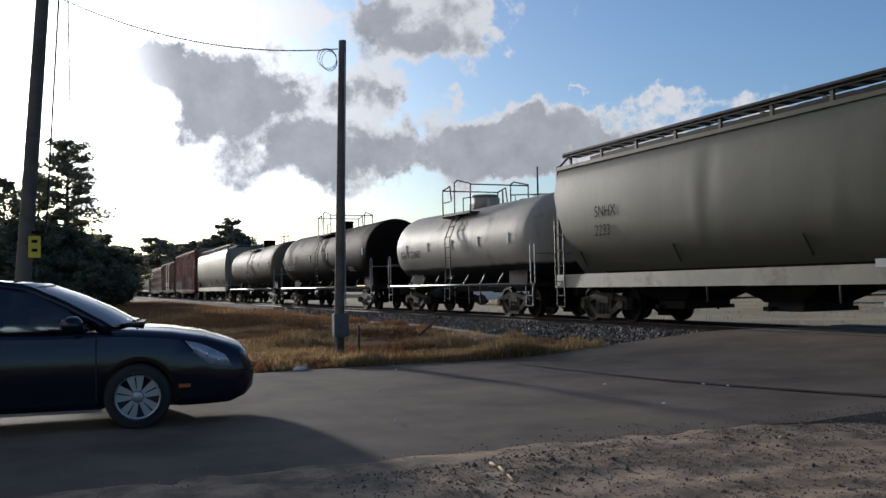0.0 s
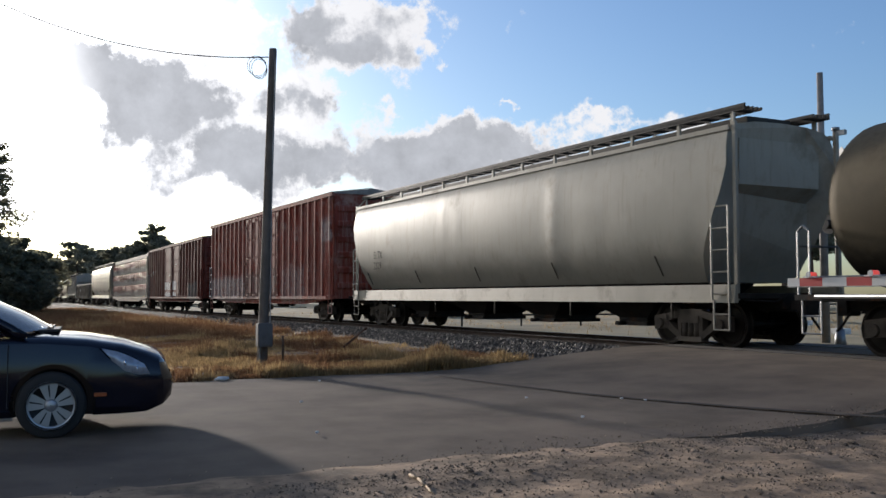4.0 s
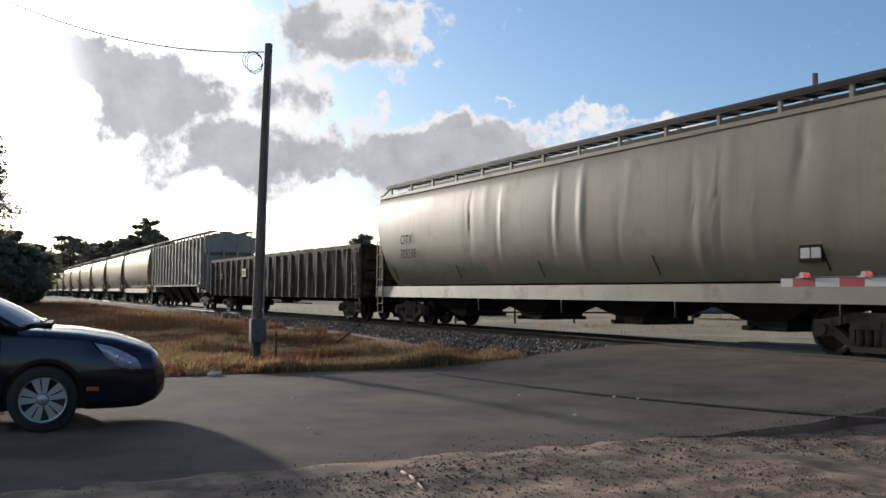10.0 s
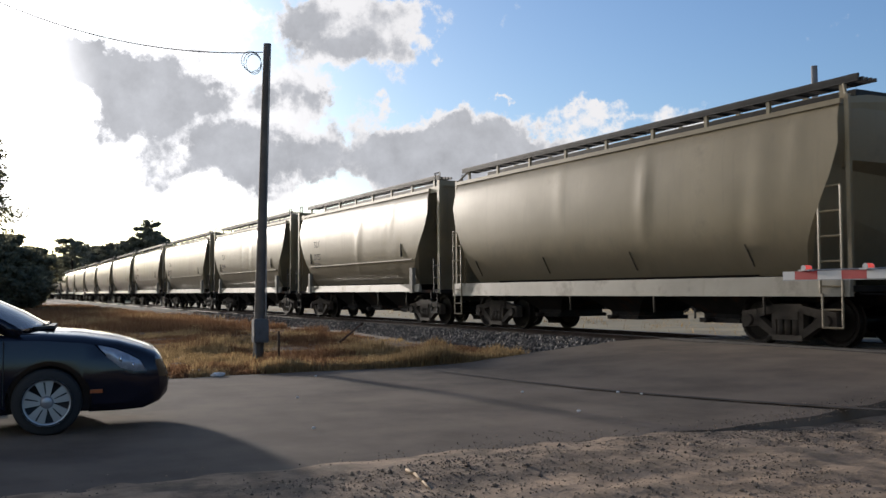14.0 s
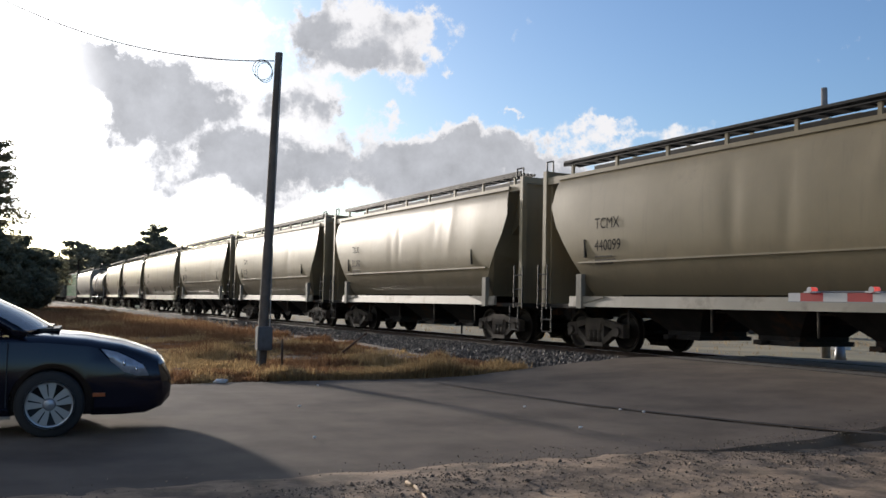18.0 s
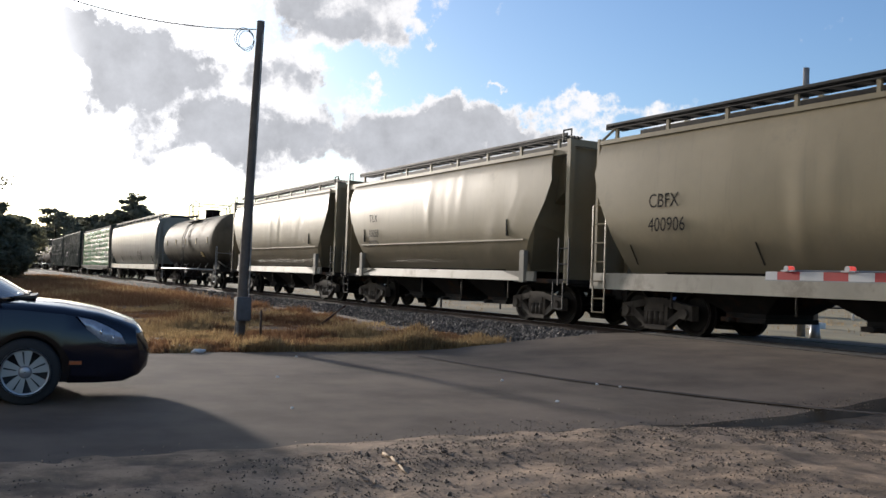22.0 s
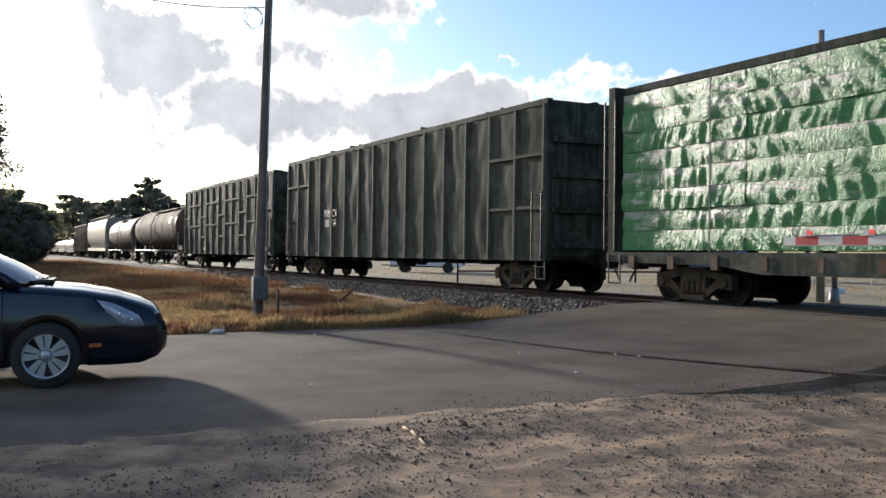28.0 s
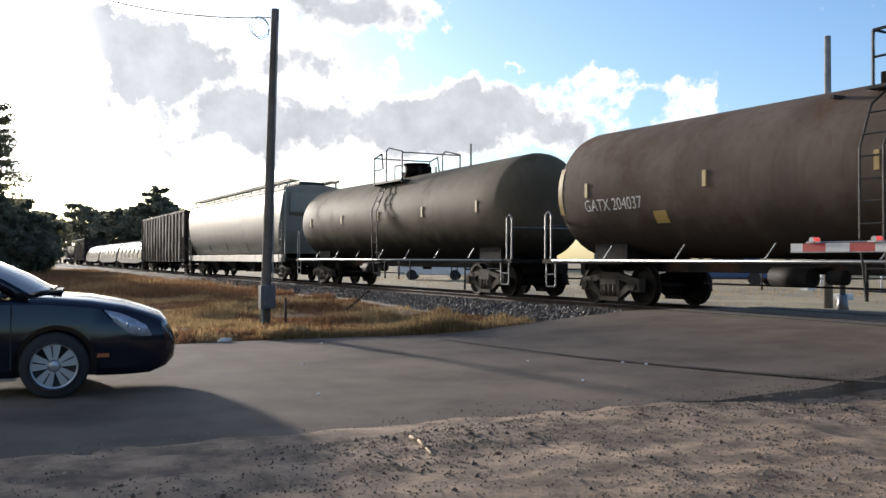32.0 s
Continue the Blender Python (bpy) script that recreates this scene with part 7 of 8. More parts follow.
def sedan():
    car = thing("sedan", "dark navy compact sedan waiting on the road", "car")
    st = [  # x, low z, top z, half width, shoulder drop
        (2.34, 0.42, 0.64, 0.50), (2.315, 0.33, 0.73, 0.66), (2.24, 0.25, 0.785, 0.77), (2.10, 0.19, 0.815, 0.825), (1.90, 0.18, 0.855, 0.86), (1.60, 0.18, 0.905, 0.882),
        (1.25, 0.18, 0.95, 0.893), (0.95, 0.18, 0.97, 0.897), (0.50, 0.18, 0.965, 0.898), (0.0, 0.18, 0.975, 0.898), (-0.6, 0.18, 0.99, 0.898), (-1.2, 0.18, 1.01, 0.893),
        (-1.6, 0.19, 1.035, 0.88), (-1.9, 0.2, 1.045, 0.855), (-2.1, 0.24, 1.035, 0.80), (-2.24, 0.32, 1.0, 0.72), (-2.30, 0.42, 0.92, 0.62)]
    rings = []
    for x, lo, hi, w in st:
        half = [(0.0, lo), (0.55 * w, lo), (0.90 * w, lo + 0.02), (0.975 * w, lo + 0.10), (0.985 * w, lo + 0.22), (w, lo + 0.5 * (hi - lo)), (0.992 * w, lo + 0.70 * (hi - lo)),
                (0.955 * w, hi - 0.07), (0.90 * w, hi - 0.025), (0.78 * w, hi), (0.45 * w, hi + 0.028), (0.0, hi + 0.038)]
        rings.append([(x, y, z) for y, z in half] + [(x, -y, z) for y, z in half[-2:0:-1]])

    def skin(x, z):
        """Half width of the bodywork at x and the height z."""
        for (x1, lo1, hi1, w1), (x0, lo0, hi0, w0) in zip(st, st[1:]):
            if x0 <= x <= x1:
                f = (x - x0) / (x1 - x0)
                lo, hi, w = lo0 + (lo1 - lo0) * f, hi0 + (hi1 - hi0) * f, w0 + (w1 - w0) * f
                if z < lo + 0.7 * (hi - lo):
                    return w
                if z < hi - 0.07:
                    return w * 0.975
                return w * (0.955 - 0.055 * min(1.0, (z - hi + 0.07) / 0.045))
        return 0.8

    bm = bmesh.new()
    loft(bm, rings)
    bmesh.ops.recalc_face_normals(bm, faces=bm.faces)
    body_mesh = finish(bm, "body", M["car_paint"], True)
    raw = bpy.data.objects.new("raw", body_mesh)
    scene.collection.objects.link(raw)
    cutters = []
    for x in (1.31, -1.305):
        for s in (-1, 1):
            cb = bmesh.new()
            rod(cb, (x, s * 0.62, 0.325), (x, s * 1.1, 0.325), 0.365, 36)
            bmesh.ops.recalc_face_normals(cb, faces=cb.faces)
            cm = bpy.data.meshes.new("cut")
            cb.to_mesh(cm)
            cb.free()
            co = bpy.data.objects.new("cut", cm)
            scene.collection.objects.link(co)
            mod = raw.modifiers.new("cut", "BOOLEAN")
            mod.object, mod.operation, mod.solver = co, "DIFFERENCE", "EXACT"
            cutters.append(co)
    bpy.context.view_layer.update()
    cut = bpy.data.meshes.new_from_object(raw.evaluated_get(bpy.context.evaluated_depsgraph_get()))
    for o in cutters + [raw]:
        bpy.data.objects.remove(o)
    cut.materials.clear()
    cut.materials.append(M["car_paint"])
    for p in cut.polygons:
        p.use_smooth = True
        p.material_index = 0
    cut.set_sharp_from_angle(angle=radians(32))
    part("body", cut, None, car, "glossy dark navy bodywork")
    # cabin: pillars and roof
    belt, roof = 0.985, 1.475
    line = [(1.02, 0.955, 0.775), (0.86, 1.06, 0.755), (0.55, 1.235, 0.70), (0.22, 1.385, 0.63), (0.0, 1.43, 0.605), (-0.35, 1.465, 0.585), (-0.75, 1.455, 0.585), (-1.1, 1.40, 0.60),
            (-1.45, 1.24, 0.66), (-1.75, 1.10, 0.72), (-1.95, 1.035, 0.75)]   # x, z, half width of the upper outline

    def wall(x, z):
        """Half width of the cabin side at the height z."""
        f = (z - 0.955) / (1.44 - 0.955)
        return 0.835 - 0.215 * max(0.0, min(1.2, f)) ** 1.15

    bm = bmesh.new()
    roof_st = [q for q in line if -1.15 < q[0] < 0.24]
    rr = []
    for x, z, w in roof_st:
        e = wall(x, z)
        rr.append([(x + 0.22 * max(0.0, (x + 0.35) / 0.57) * (1 - (y / e) ** 2), y, z + 0.035 * (1 - (y / e) ** 2) + dz) for dz, ys in ((0.0, (-e, -0.6 * e, -0.25 * e, 0.25 * e, 0.6 * e, e)), (-0.035, (e, -e))) for y in ys])
    loft(bm, rr)
    part("roof", bm, M["car_paint"], car, soft=False)

    def strip(name, a, b, wa, side, mat="car_paint"):
        """A pillar from a to b (x, z), of the width wa along x, on one side."""
        bm = bmesh.new()
        pts = []
        for x, z in (a, b):
            y = wall(x, z)
            pts.append([(x - wa, side * y, z), (x + wa, side * y, z), (x + wa, side * (y - 0.05), z), (x - wa, side * (y - 0.05), z)])
        loft(bm, pts, smooth=False)
        part(name, bm, M[mat], car)

    for s in (-1, 1):
        bm = bmesh.new()
        pts = []
        for x, z, _ in line:
            y = wall(x, z)
            pts.append([(x + 0.035, s * (y + 0.004), z - 0.03), (x + 0.02, s * (y - 0.01), z + 0.03), (x - 0.02, s * (y - 0.055), z + 0.02), (x - 0.05, s * (y - 0.02), z - 0.045)])
        loft(bm, pts)
        part("roof_pillar", bm, M["car_paint"], car, "curved pillar and roof rail")
        strip("door_pillar", (-0.22, 0.965), (-0.28, 1.44), 0.05, s, "car_black")
        strip("rear_pillar", (-1.30, 1.0), (-1.05, 1.40), 0.10, s)
        # side windows
        for outline in ([(0.80, 0.985), (0.60, 1.17), (0.24, 1.35), (0.0, 1.405), (-0.23, 1.42), (-0.18, 0.985)], [(-0.28, 0.985), (-0.33, 1.42), (-0.75, 1.42), (-1.05, 1.36), (-1.22, 1.02)]):
            bm = bmesh.new()
            bm.faces.new([bm.verts.new((x, s * (wall(x, z) - 0.02), z)) for x, z in outline])
            part("side_window", bm, M["glass"], car, "tinted window glass")
        bm = bmesh.new()
        bmesh.ops.create_uvsphere(bm, u_segments=14, v_segments=10, radius=0.12)
        for v in bm.verts:
            v.co = Vector((v.co.x * 0.75 - (0.03 if v.co.x < 0 else 0), v.co.y * 0.95, v.co.z * 0.72)) + Vector((0.68, s * 0.985, 1.03))
        rod(bm, (0.70, s * 0.82, 0.985), (0.69, s * 0.95, 1.0), 0.03, 8)
        part("door_mirror", bm, M["car_paint"], car, soft=True)
        # door gap lines, handle, sill strip
        for x in (0.93, -0.22, -1.18):
            slab("door_gap", M["car_black"], car, x - 0.004, x + 0.004, s * 0.9 - 0.012, s * 0.9 + 0.004, 0.30, 0.90)
        for x in (-0.05, -1.0):
            slab("door_handle", M["car_paint"], car, x - 0.1, x + 0.1, s * 0.915 - 0.015, s * 0.915 + 0.015, 0.80, 0.835)
        bm = bmesh.new()
        box(bm, -0.92, 0.98, s * 0.885 - 0.02, s * 0.885 + 0.02, 0.185, 0.215)
        part("sill_trim", bm, M["chrome"], car, "thin bright sill strip")
        # head lamp wrapped round the corner
        bm = bmesh.new()
        top = [(x, skin(x, z), z) for x, z in ((2.08, 0.700), (1.97, 0.740), (1.84, 0.780), (1.70, 0.815))]
        bot = [(x, skin(x, z), z) for x, z in ((2.12, 0.600), (2.02, 0.590), (1.92, 0.620), (1.78, 0.715))]
        vt = [bm.verts.new((x + 0.012, s * (y + 0.012), z)) for x, y, z in top]
        vb = [bm.verts.new((x + 0.014, s * (y + 0.014), z)) for x, y, z in bot]
        vi = [bm.verts.new((x - 0.08, s * (y - 0.08), z)) for x, y, z in top]
        vj = [bm.verts.new((x - 0.08, s * (y - 0.08), z)) for x, y, z in bot]
        for i in range(3):
            for a, b in ((vt, vb), (vi, vt), (vb, vj)):
                bm.faces.new((a[i], a[i + 1], b[i + 1], b[i])).smooth = True
        lamp = part("headlight", bm, M["lamp_glass"], car, "clear headlight lens")
        for x, y, z in ((2.02, skin(2.02, 0.65), 0.65), (1.91, skin(1.91, 0.69), 0.69)):
            bm = bmesh.new()
            rod(bm, (x, s * y, z), (x + 0.022, s * (y + 0.01), z), 0.03, 14)
            part("reflector", bm, M["chrome"], lamp)
        bm = bmesh.new()
        box(bm, 1.66, 1.76, s * 0.872 - 0.006, s * 0.868 + 0.016, 0.385, 0.42)
        part("side_marker", bm, M["amber"], car, "amber side marker lamp")
        bm = bmesh.new()
        rod(bm, (2.20, s * 0.62, 0.34), (2.245, s * 0.63, 0.34), 0.05, 14)
        part("fog_lamp", bm, M["chrome"], car)
        bm = bmesh.new()
        box(bm, -2.285, -2.0, s * 0.70 - 0.06, s * 0.70 + 0.07, 0.78, 0.96)
        part("tail_light", bm, M["gate_red"], car)
    # wind screen, rear window
    for xs, zs, name in (((0.98, 0.72, 0.45, 0.16), (0.985, 1.14, 1.285, 1.41), "windshield"), ((-1.95, -1.65, -1.35, -1.05), (1.045, 1.16, 1.30, 1.405), "rear_window")):
        bm = bmesh.new()
        loft(bm, [[(x + (0.30 - 0.12 * (0.98 - x) if name == "windshield" else -0.06) * (1 - f * f), f * (wall(x, z) - 0.045), z + (0.012 + 0.02 * (1 - f * f))) for f in (-1, -0.8, -0.55, -0.3, 0, 0.3, 0.55, 0.8, 1)] for x, z in zip(xs, zs)], closed=False, caps=False)
        part(name, bm, M["glass"], car, "sloping glass")
    for y in (-0.45, 0.15):
        tube("wiper", M["car_black"], car, [(1.30, y, 1.02), (1.16, y + 0.5, 1.03)], 0.012)
    slab("cowl", M["car_black"], car, 1.12, 1.36, -0.45, 0.45, 0.98, 1.005)
    # front: grille, badge bar, plate, bumper vent
    for i in range(4):
        slab("grille_bar", M["car_black"], car, 2.23, 2.315 - 0.01 * i, -0.48 + 0.02 * i, 0.48 - 0.02 * i, 0.37 + 0.055 * i, 0.395 + 0.055 * i)
    slab("grille", M["car_black"], car, 2.18, 2.27, -0.45, 0.45, 0.62, 0.70)
    slab("grille_trim", M["chrome"], car, 2.20, 2.315, -0.46, 0.46, 0.595, 0.615)
    slab("grille_trim", M["chrome"], car, 2.16, 2.235, -0.42, 0.42, 0.715, 0.732)
    bm = bmesh.new()
    box(bm, 2.318, 2.33, -0.155, 0.155, 0.42, 0.575)
    part("number_plate", bm, M["white_paint"], car, "plain pale plate")
    # hood cut line and crease
    for s in (-1, 1):
        bm = bmesh.new()
        bent(bm, [(2.12, s * 0.60, 0.79), (1.7, s * 0.715, 0.866), (1.25, s * 0.74, 0.932), (1.02, s * 0.75, 0.96)], 0.007, 5)
        part("hood_gap", bm, M["car_black"], car)
    # interior
    bm = bmesh.new()
    box(bm, -1.5, 0.95, -0.72, 0.72, 0.35, 0.62)
    box(bm, 0.62, 1.0, -0.72, 0.72, 0.6, 0.93)
    part("cabin_floor", bm, M["cabin"], car)
    for x, y in ((-0.25, -0.36), (-0.25, 0.36), (-1.15, -0.36), (-1.15, 0.36)):
        bm = bmesh.new()
        box(bm, x - 0.08, x + 0.10, y - 0.24, y + 0.24, 0.6, 1.17)
        box(bm, x - 0.05, x + 0.06, y - 0.12, y + 0.12, 1.17, 1.36)
        bmesh.ops.bevel(bm, geom=bm.edges[:], offset=0.03, segments=2, affect="EDGES")
        part("seat", bm, M["cabin"], car)
    bm = bmesh.new()
    ring = [(0.52 + 0.06 * math.sin(a), 0.36 + 0.18 * math.cos(a), 0.93 + 0.17 * math.sin(a)) for a in [2 * math.pi * i / 18 for i in range(19)]]
    bent(bm, ring, 0.014)
    part("steering_wheel", bm, M["cabin"], car)
    for x in (1.31, -1.305):
        for s in (-1, 1):
            car_wheel(car, x, s)
    # the long nose and the cowl set well forward
    seen = set()
    for ob in list(car.children) + [c for p in car.children for c in p.children]:
        if ob.name.startswith("wheel") or ob.parent.name.startswith("wheel") or ob.data is None or ob.data.name in seen:
            continue
        seen.add(ob.data.name)
        for v in ob.data.vertices:
            x = v.co.x
            v.co.x += 0.12 * (x - 1.38) if x > 1.38 else 0.0
            if v.co.z > 0.93 and -1.0 < x < 1.3:
                v.co.x += 0.06 * min(1.0, (x + 1.0) / 1.2) * (1.0 if x < 1.05 else (1.3 - x) / 0.25)
            if x > 1.85 and v.co.z > 0.5:
                # the nose drops and draws back towards the hood's edge
                f = min(1.0, (x - 1.85) / 0.45) * min(1.0, (v.co.z - 0.5) / 0.2)
                v.co.z -= 0.055 * f
                v.co.x -= 0.05 * f
            if x > 0.9 and v.co.z > 0.6:
                v.co.z += 0.03 * min(1.0, (x - 0.9) / 0.6) * min(1.0, (v.co.z - 0.6) / 0.15)
    car.matrix_basis = pose(-10.66, -0.36, 0.0, 0, 0, 83)
    return car


# ---- trees ----


def leaf_cluster(verts, faces, rnd, c, r, n, size, flat=0.7):
    for _ in range(n):
        d = Vector((rnd.gauss(0, 1), rnd.gauss(0, 1), rnd.gauss(0, 1)))
        d = d.normalized() * r * rnd.random() ** 0.4
        p = Vector(c) + Vector((d.x, d.y, d.z * flat))
        u = Vector((rnd.uniform(-1, 1), rnd.uniform(-1, 1), rnd.uniform(-0.6, 0.6))).normalized()
        w = u.orthogonal().normalized()
        w.rotate(Matrix.Rotation(rnd.random() * 6.28, 3, u))
        s = size * rnd.uniform(0.6, 1.4)
        i = len(verts)
        verts.extend((tuple(p - u * s), tuple(p + w * s * 0.45), tuple(p + u * s), tuple(p - w * s * 0.45)))
        faces.append((i, i + 1, i + 2, i + 3))


def tree(name, label, x, y, h, crown_lo, width, seed, mat="leaf", limbs=26, leaves=70, size=0.22, kind="pine", lean=0.0):
    rnd = random.Random(seed)
    z0 = ground_z(x, y) - 0.1
    t = thing(name, label, "tree", "trees", at=pose(x, y, z0))
    bm = bmesh.new()
    r0 = 0.02 * h + 0.05
    pts = [(lean * f + 0.15 * noise.noise((seed, f * 3, 0)), 0.15 * noise.noise((f * 3, seed, 4)), h * 0.96 * f) for f in [i / 8 for i in range(9)]]
    loft(bm, [[(px + r0 * (1 - 0.9 * i / 8) * math.cos(a), py + r0 * (1 - 0.9 * i / 8) * math.sin(a), pz) for a in [2 * math.pi * j / 9 for j in range(9)]] for i, (px, py, pz) in enumerate(pts)])
    verts, faces = [], []
    for i in range(limbs):
        f = crown_lo + (1 - crown_lo) * (i + rnd.random()) / limbs
        a = i * 2.4 + rnd.uniform(-0.5, 0.5)
        if kind == "pine":
            reach = width * math.sin(math.pi * (0.26 + 0.66 * (f - crown_lo) / (1 - crown_lo))) ** 0.8 * rnd.uniform(0.45, 1.15)
        else:
            q = (f - crown_lo) / (1 - crown_lo)
            reach = width * math.sin(math.pi * (0.12 + 0.8 * q)) ** 0.7 * rnd.uniform(0.6, 1.1)
        j = min(7, int(f * 8))
        base = Vector(pts[j]).lerp(Vector(pts[j + 1]), f * 8 - j)
        end = base + Vector((math.cos(a) * reach, math.sin(a) * reach, reach * rnd.uniform(-0.05, 0.35)))
        rod(bm, base, end, 0.012 * h * (1.1 - f) + 0.015, 5, 0.012)
        for k in range(3):
            g = 0.45 + 0.28 * k
            pad = kind == "pine"
            leaf_cluster(verts, faces, rnd, base.lerp(end, g) + Vector((0, 0, 0.1)), (0.25 if pad else 0.24) * reach + 0.16, leaves // 3, size, 0.6 if pad else 0.7)
    leaf_cluster(verts, faces, rnd, (pts[-1][0], pts[-1][1], h * 0.95), width * 0.25 + 0.2, leaves // 2, size)
    part("trunk", bm, M["bark"], t)
    mesh = bpy.data.meshes.new("crown")
    mesh.from_pydata(verts, [], faces)
    mesh.materials.append(M[mat])
    part("crown", mesh, None, t)
    return t


def build_trees():
    pine = "tall dark pine with an uneven open crown"
    tree("pine_tree", pine, -83.6, 1.9, 14.4, 0.36, 2.9, 1, limbs=56, leaves=150, size=0.17)
    tree("pine_tree", pine, -82.5, -2.8, 10.8, 0.35, 2.6, 2, limbs=34, leaves=130, size=0.17)
    tree("pine_tree", pine, -86.0, -0.3, 11.6, 0.3, 2.4, 3, limbs=34, leaves=130, size=0.17)
    tree("pine_tree", pine, -84.0, -6.5, 12.5, 0.3, 2.8, 4, limbs=34, leaves=130, size=0.17)
    bush = "dense dark thicket tree beside the track"
    for i, (x, y, h, w) in enumerate(((-79.5, 4.4, 5.0, 2.0), (-80.5, 2.2, 6.4, 2.4), (-79.8, 0.0, 7.0, 2.6), (-79.5, -2.5, 6.6, 2.6), (-81, -5.0, 7.5, 2.8), (-84, 5.6, 4.4, 1.8), (-90, 4.6, 6.5, 2.4), (-78, 3.2, 3.6, 1.8),
                                      (-78, -0.8, 4.0, 2.0), (-95, 7.0, 5.6, 2.2))):
        tree("thicket_tree", bush, x, y, h, 0.06, w, 20 + i, limbs=50, leaves=180, size=0.2, kind="round")
    far = "distant tree in the hazy treeline"
    rnd = random.Random(8)
    spots = [(-161, 29.3, 13.6, 3.6, "pine"), (-163, 27.2, 10.6, 3.6, "round"), (-163, 31.5, 11.2, 3.8, "round"), (-166, 34.5, 9.4, 3.6, "round"), (-168, 24.4, 10.0, 3.0, "pine"), (-172, 26.5, 9.4, 3.0, "pine"),
             (-176, 23.4, 9.2, 3.2, "round"), (-190, 20.6, 11.8, 4.2, "round"), (-196, 23.5, 11.0, 4.2, "round"), (-238, 19.6, 11.0, 4.8, "round"), (-246, 22.0, 10.0, 4.8, "round"), (-205, 27.0, 10.5, 4.2, "round"),
             (-158, 37.0, 7.6, 3.4, "round"), (-260, 17.5, 8.5, 4.5, "round"), (-262, 13.0, 8.0, 4.5, "round"), (-250, 8.5, 8.0, 4.5, "round"), (-230, 12.5, 6.0, 3.5, "round"), (-158, 41.5, 7.0, 3.4, "round"), (-185, 31.0, 9.0, 4.0, "round"),
             (-150, 46.0, 6.5, 3.2, "round"), (-215, 4.0, 9.0, 4.5, "round"), (-240, -1.0, 10.0, 5.0, "round"), (-140, -4.0, 9.0, 4.5, "round"), (-160, 2.0, 8.0, 4.0, "round"), (-185, 6.0, 7.5, 4.0, "round"),
             (-101.4, 43.3, 8.2, 1.7, "round"), (-107.5, 52.5, 8.9, 1.8, "round"), (-107.0, 50.0, 8.3, 1.8, "round"), (-106.0, 54.8, 8.6, 1.7, "round"), (-79.2, 63.3, 11.3, 2.6, "round"), (-84.6, 74.3, 11.8, 2.2, "round"), (-66.6, 65.7, 11.0, 2.0, "round"),
             (-66.0, 68.0, 9.8, 2.0, "round"), (-60.5, 62.0, 11.0, 1.8, "round"), (-56.9, 62.5, 11.9, 2.0, "round"), (-58.8, 69.6, 11.6, 2.2, "round"), (-57.0, 66.0, 10.2, 2.2, "round"), (-70, 70, 8.6, 2.4, "round"), (-75, 72, 8.6, 2.4, "round")]
    for i, (x, y, h, w, kind) in enumerate(spots):
        near = x > -120
        tree("distant_tree", far if not near else "round-crowned tree far behind the track", x, y, h, 0.45 if near else 0.12, w, 60 + i, "leaf_far", 34 if near else 40, 130, 0.20 if near else 0.34, kind)


# ---- far side of the track ----


def far_fence():
    fence = thing("pipe_fence", "black two-rail pipe fence with white posts behind the track", "fence")
    o, u = Vector((-36.2, 19.2, 0)), Vector((0.469, 0.883, 0))
    span = [0.6 + 2.6 * i for i in range(12)]
    for s in span:
        p = o + u * s
        z = ground_z(p.x, p.y)
        bm = bmesh.new()
        rod(bm, (p.x, p.y, z - 0.05), (p.x, p.y, z + 1.1), 0.045, 8)
        part("post", bm, M["white_paint" if s > 14 else "walk_steel"], fence)
    for h in (0.5, 0.9):
        bm = bmesh.new()
        a, b = o + u * span[0], o + u * span[-1]
        rod(bm, (a.x, a.y, ground_z(a.x, a.y) + h), (b.x, b.y, ground_z(b.x, b.y) + h), 0.04, 8)
        part("rail", bm, M["walk_steel"], fence)
    for x, y in ((-29.0, 33.1), (-21.4, 26.1)):
        b = thing("bollard", "short white bollard on a pale concrete foot", "bollard", "white bollards")
        z = ground_z(x, y)
        bm = bmesh.new()
        rod(bm, (x, y, z + 0.1), (x, y, z + 1.2), 0.07, 12)
        part("shaft", bm, M["white_paint"], b)
        bm = bmesh.new()
        box(bm, x - 0.22, x + 0.22, y - 0.22, y + 0.22, z - 0.05, z + 0.2)
        part("foot", bm, M["paper"], b)


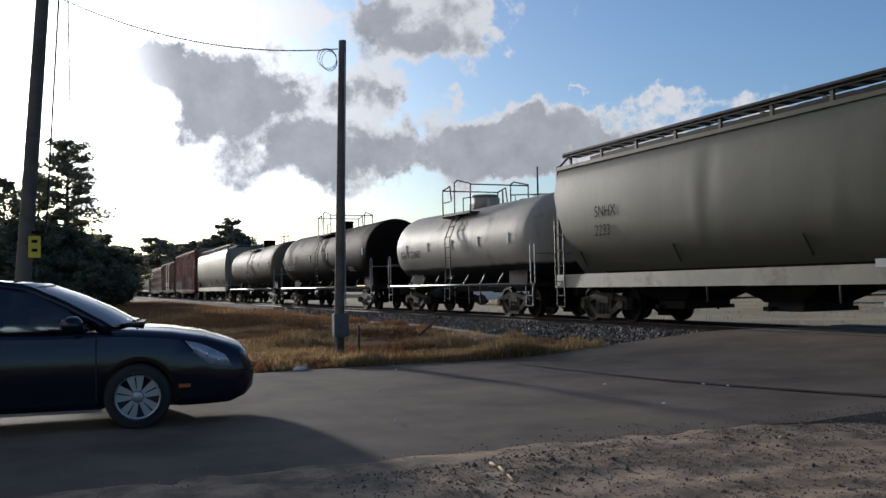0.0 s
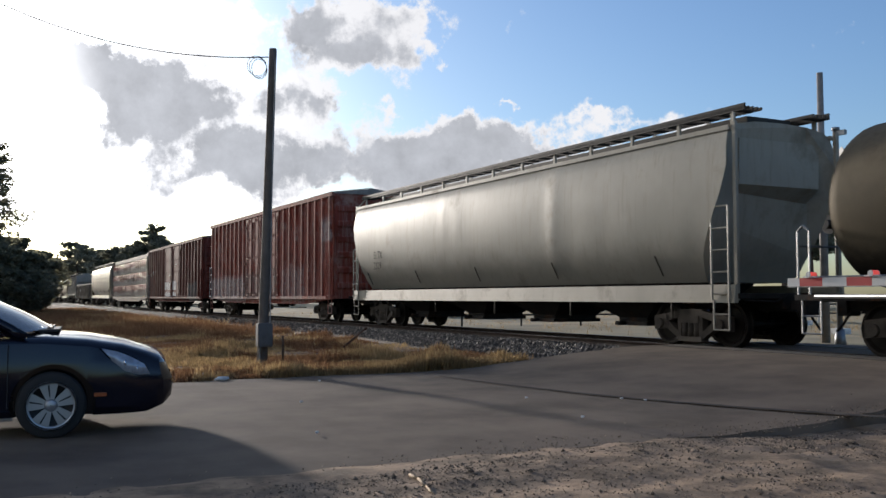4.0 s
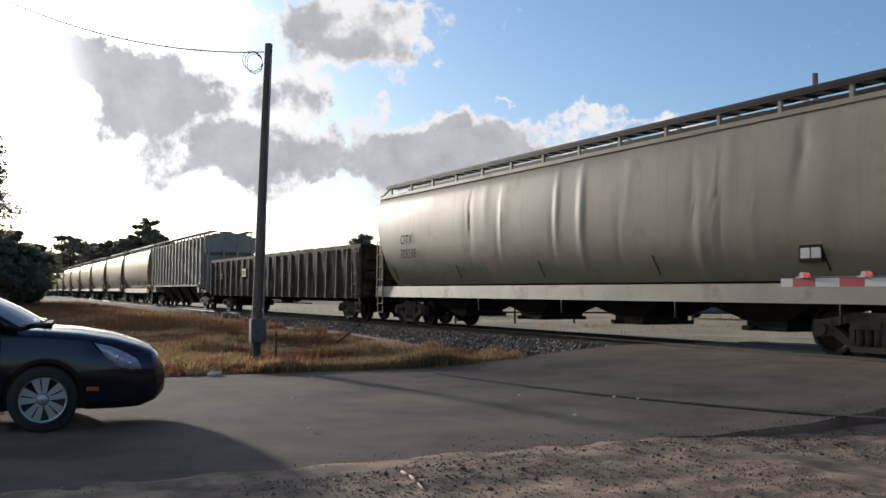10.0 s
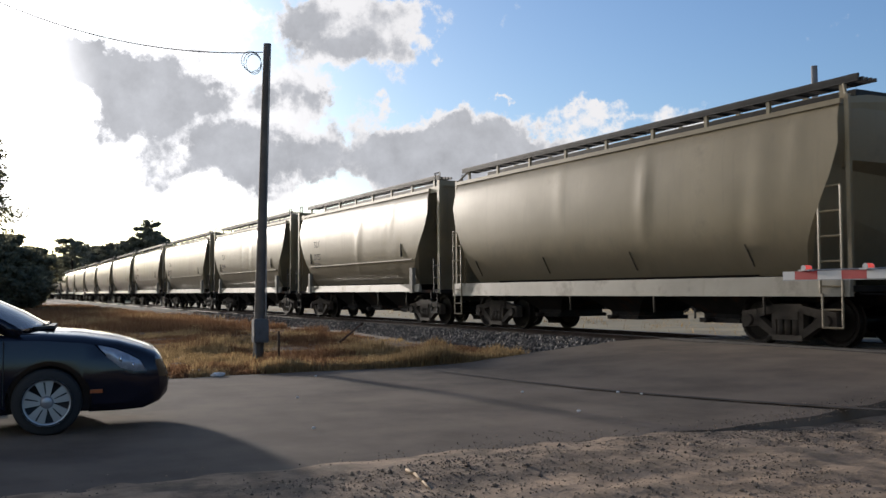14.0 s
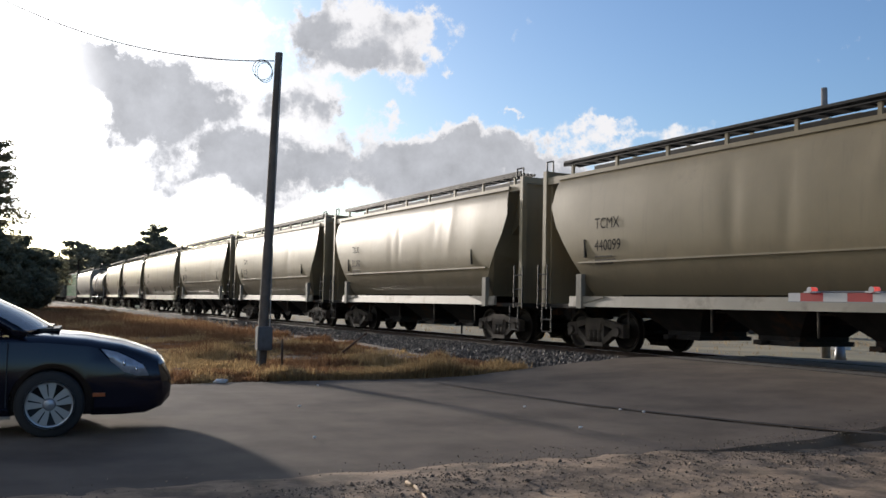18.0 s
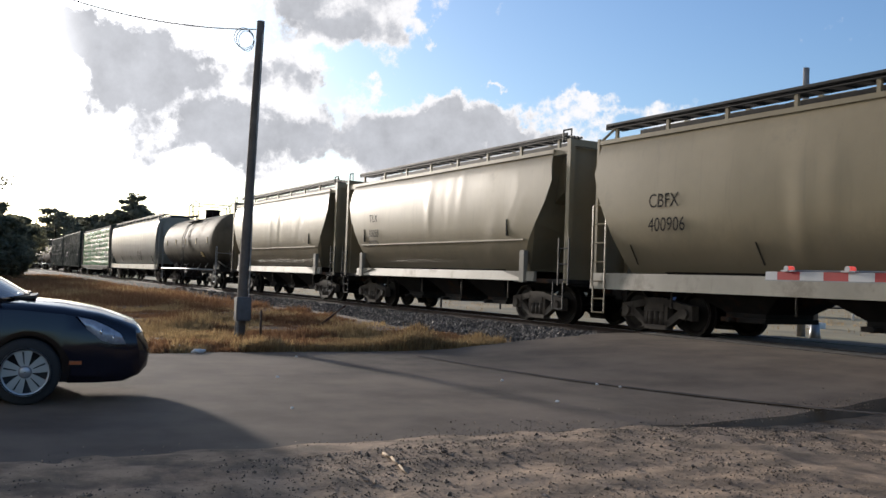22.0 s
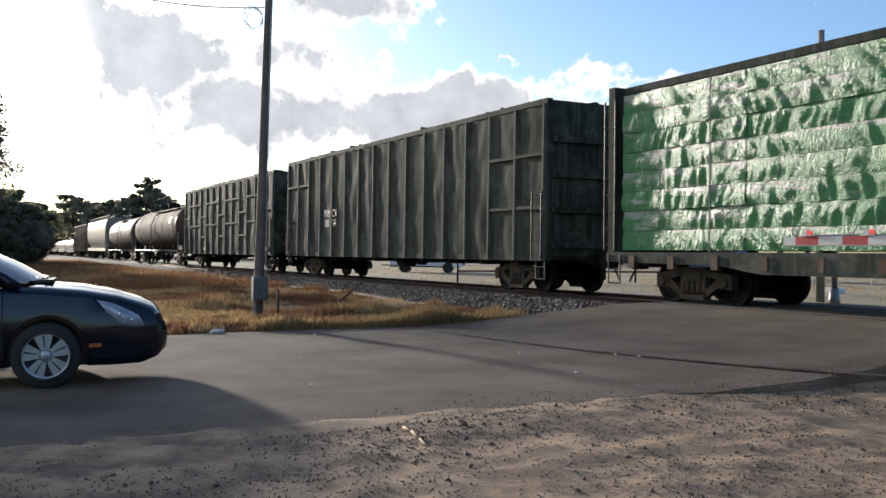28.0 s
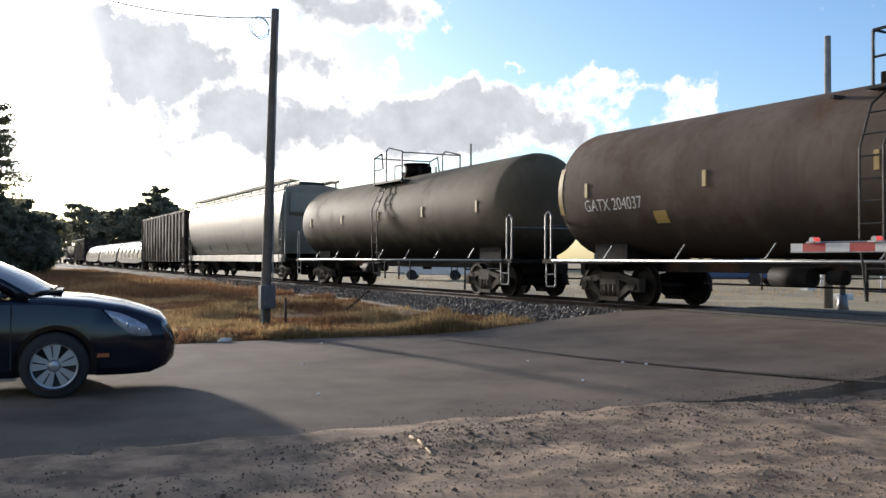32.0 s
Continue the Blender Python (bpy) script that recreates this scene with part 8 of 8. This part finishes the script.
def parked(name, label, paint, x, y, turn, L, h, pickup):
    car = thing(name, label, "car", at=pose(x, y, ground_z(x, y), 0, 0, turn))
    w = 0.9
    bm = bmesh.new()
    prism(bm, [(-L / 2, 0.35), (L / 2, 0.35), (L / 2 + 0.02, 0.7), (L / 2 - 0.1, 0.95), (L / 2 - 1.1, 1.05), (-L / 2 + 0.05, 1.08)], -w, w)
    bmesh.ops.bevel(bm, geom=bm.edges[:], offset=0.06, segments=2, affect="EDGES")
    part("body", bm, M[paint], car)
    a, b = (L / 2 - 1.2, -0.6) if pickup else (L / 2 - 1.1, -L / 2 + 0.1)
    bm = bmesh.new()
    rings = [[(x0, sy * ww, z) for x0, sy in ((p, -1), (p, 1), (q, 1), (q, -1))] for p, q, ww, z in ((a, b, w - 0.03, 1.04), (a - 0.5, b + 0.15, w - 0.15, h - 0.05), (a - 0.6, b + 0.25, w - 0.2, h))]
    loft(bm, rings, smooth=False)
    part("cabin", bm, M[paint], car)
    for s in (-1, 1):
        bm = bmesh.new()
        bm.faces.new([bm.verts.new(p) for p in ((a - 0.15, s * (w - 0.02), 1.1), (b + 0.15, s * (w - 0.02), 1.1), (b + 0.25, s * (w - 0.11), h - 0.12), (a - 0.5, s * (w - 0.11), h - 0.12))])
        part("side_window", bm, M["cabin"], car, "dark window")
        for x0 in (L / 2 - 0.9, -L / 2 + 0.95):
            bm = bmesh.new()
            rod(bm, (x0, s * (w - 0.2), 0.34), (x0, s * (w + 0.01), 0.34), 0.34, 18)
            part("wheel", bm, M["tyre"], car)


def far_building():
    b = thing("industrial_building", "low pale grey metal building with a railed roof", "building", at=pose(-103.4, 60.5, 0.2, 0, 0, 62))
    bm = bmesh.new()
    box(bm, -5.4, 5.4, -5, 5, 0, 10.9)
    part("wall", bm, M["building"], b)
    for i in range(14):
        x = -5.2 + 0.8 * i
        for s in (-5.03, 5.03):
            slab("cladding_rib", M["building"], b, x - 0.04, x + 0.04, s - 0.03, s + 0.03, 0, 10.9)
    bm = bmesh.new()
    box(bm, -5.6, 5.6, -5.2, 5.2, 10.9, 11.1)
    part("roof", bm, M["roof_grey"], b)
    for s in (-5.1, 5.1):
        slab("roof_rail", M["metal_grey"], b, -6.0, 6.3, s - 0.05, s + 0.05, 12.0, 12.15)
        for i in range(6):
            slab("rail_post", M["metal_grey"], b, -5.4 + 2.16 * i - 0.05, -5.4 + 2.16 * i + 0.05, s - 0.05, s + 0.05, 11.1, 12.0)
    for s in (-1, 1):
        bm = bmesh.new()
        box(bm, 1.0, 2.2, s * 5.0 - 0.05, s * 5.0 + 0.07, 8.6, 9.6)
        part("window", bm, M["cabin"], b)
    for x, y, h in ((-80.0, 40.7, 10.2), (-78.3, 43.6, 12.4), (-75.5, 70.0, 13.0)):
        m = thing("distant_mast", "thin dark mast far behind the track", "mast", "thin masts", at=pose(x, y, ground_z(x, y)))
        bm = bmesh.new()
        rod(bm, (0, 0, 0), (0, 0, h), 0.17, 8, 0.08)
        part("shaft", bm, M["pole_wood"], m)
        bm = bmesh.new()
        box(bm, -0.7, 0.7, -0.05, 0.05, h * 0.78, h * 0.78 + 0.12)
        part("crossarm", bm, M["pole_wood"], m)


utility_pole()
left_pole()
far_pole()
crossing_signal()
crossing_gate()
litter()
sedan()
build_trees()
far_fence()
parked("parked_suv", "white parked vehicle beyond the lawn", "white_paint", -53.5, 27.1, 60, 4.6, 1.75, False)
parked("pickup_truck", "blue parked pickup beyond the fence", "truck_blue", -36.5, 35.8, 20, 5.4, 1.85, True)
far_building()
build_grass()
build_gravel()


motions()
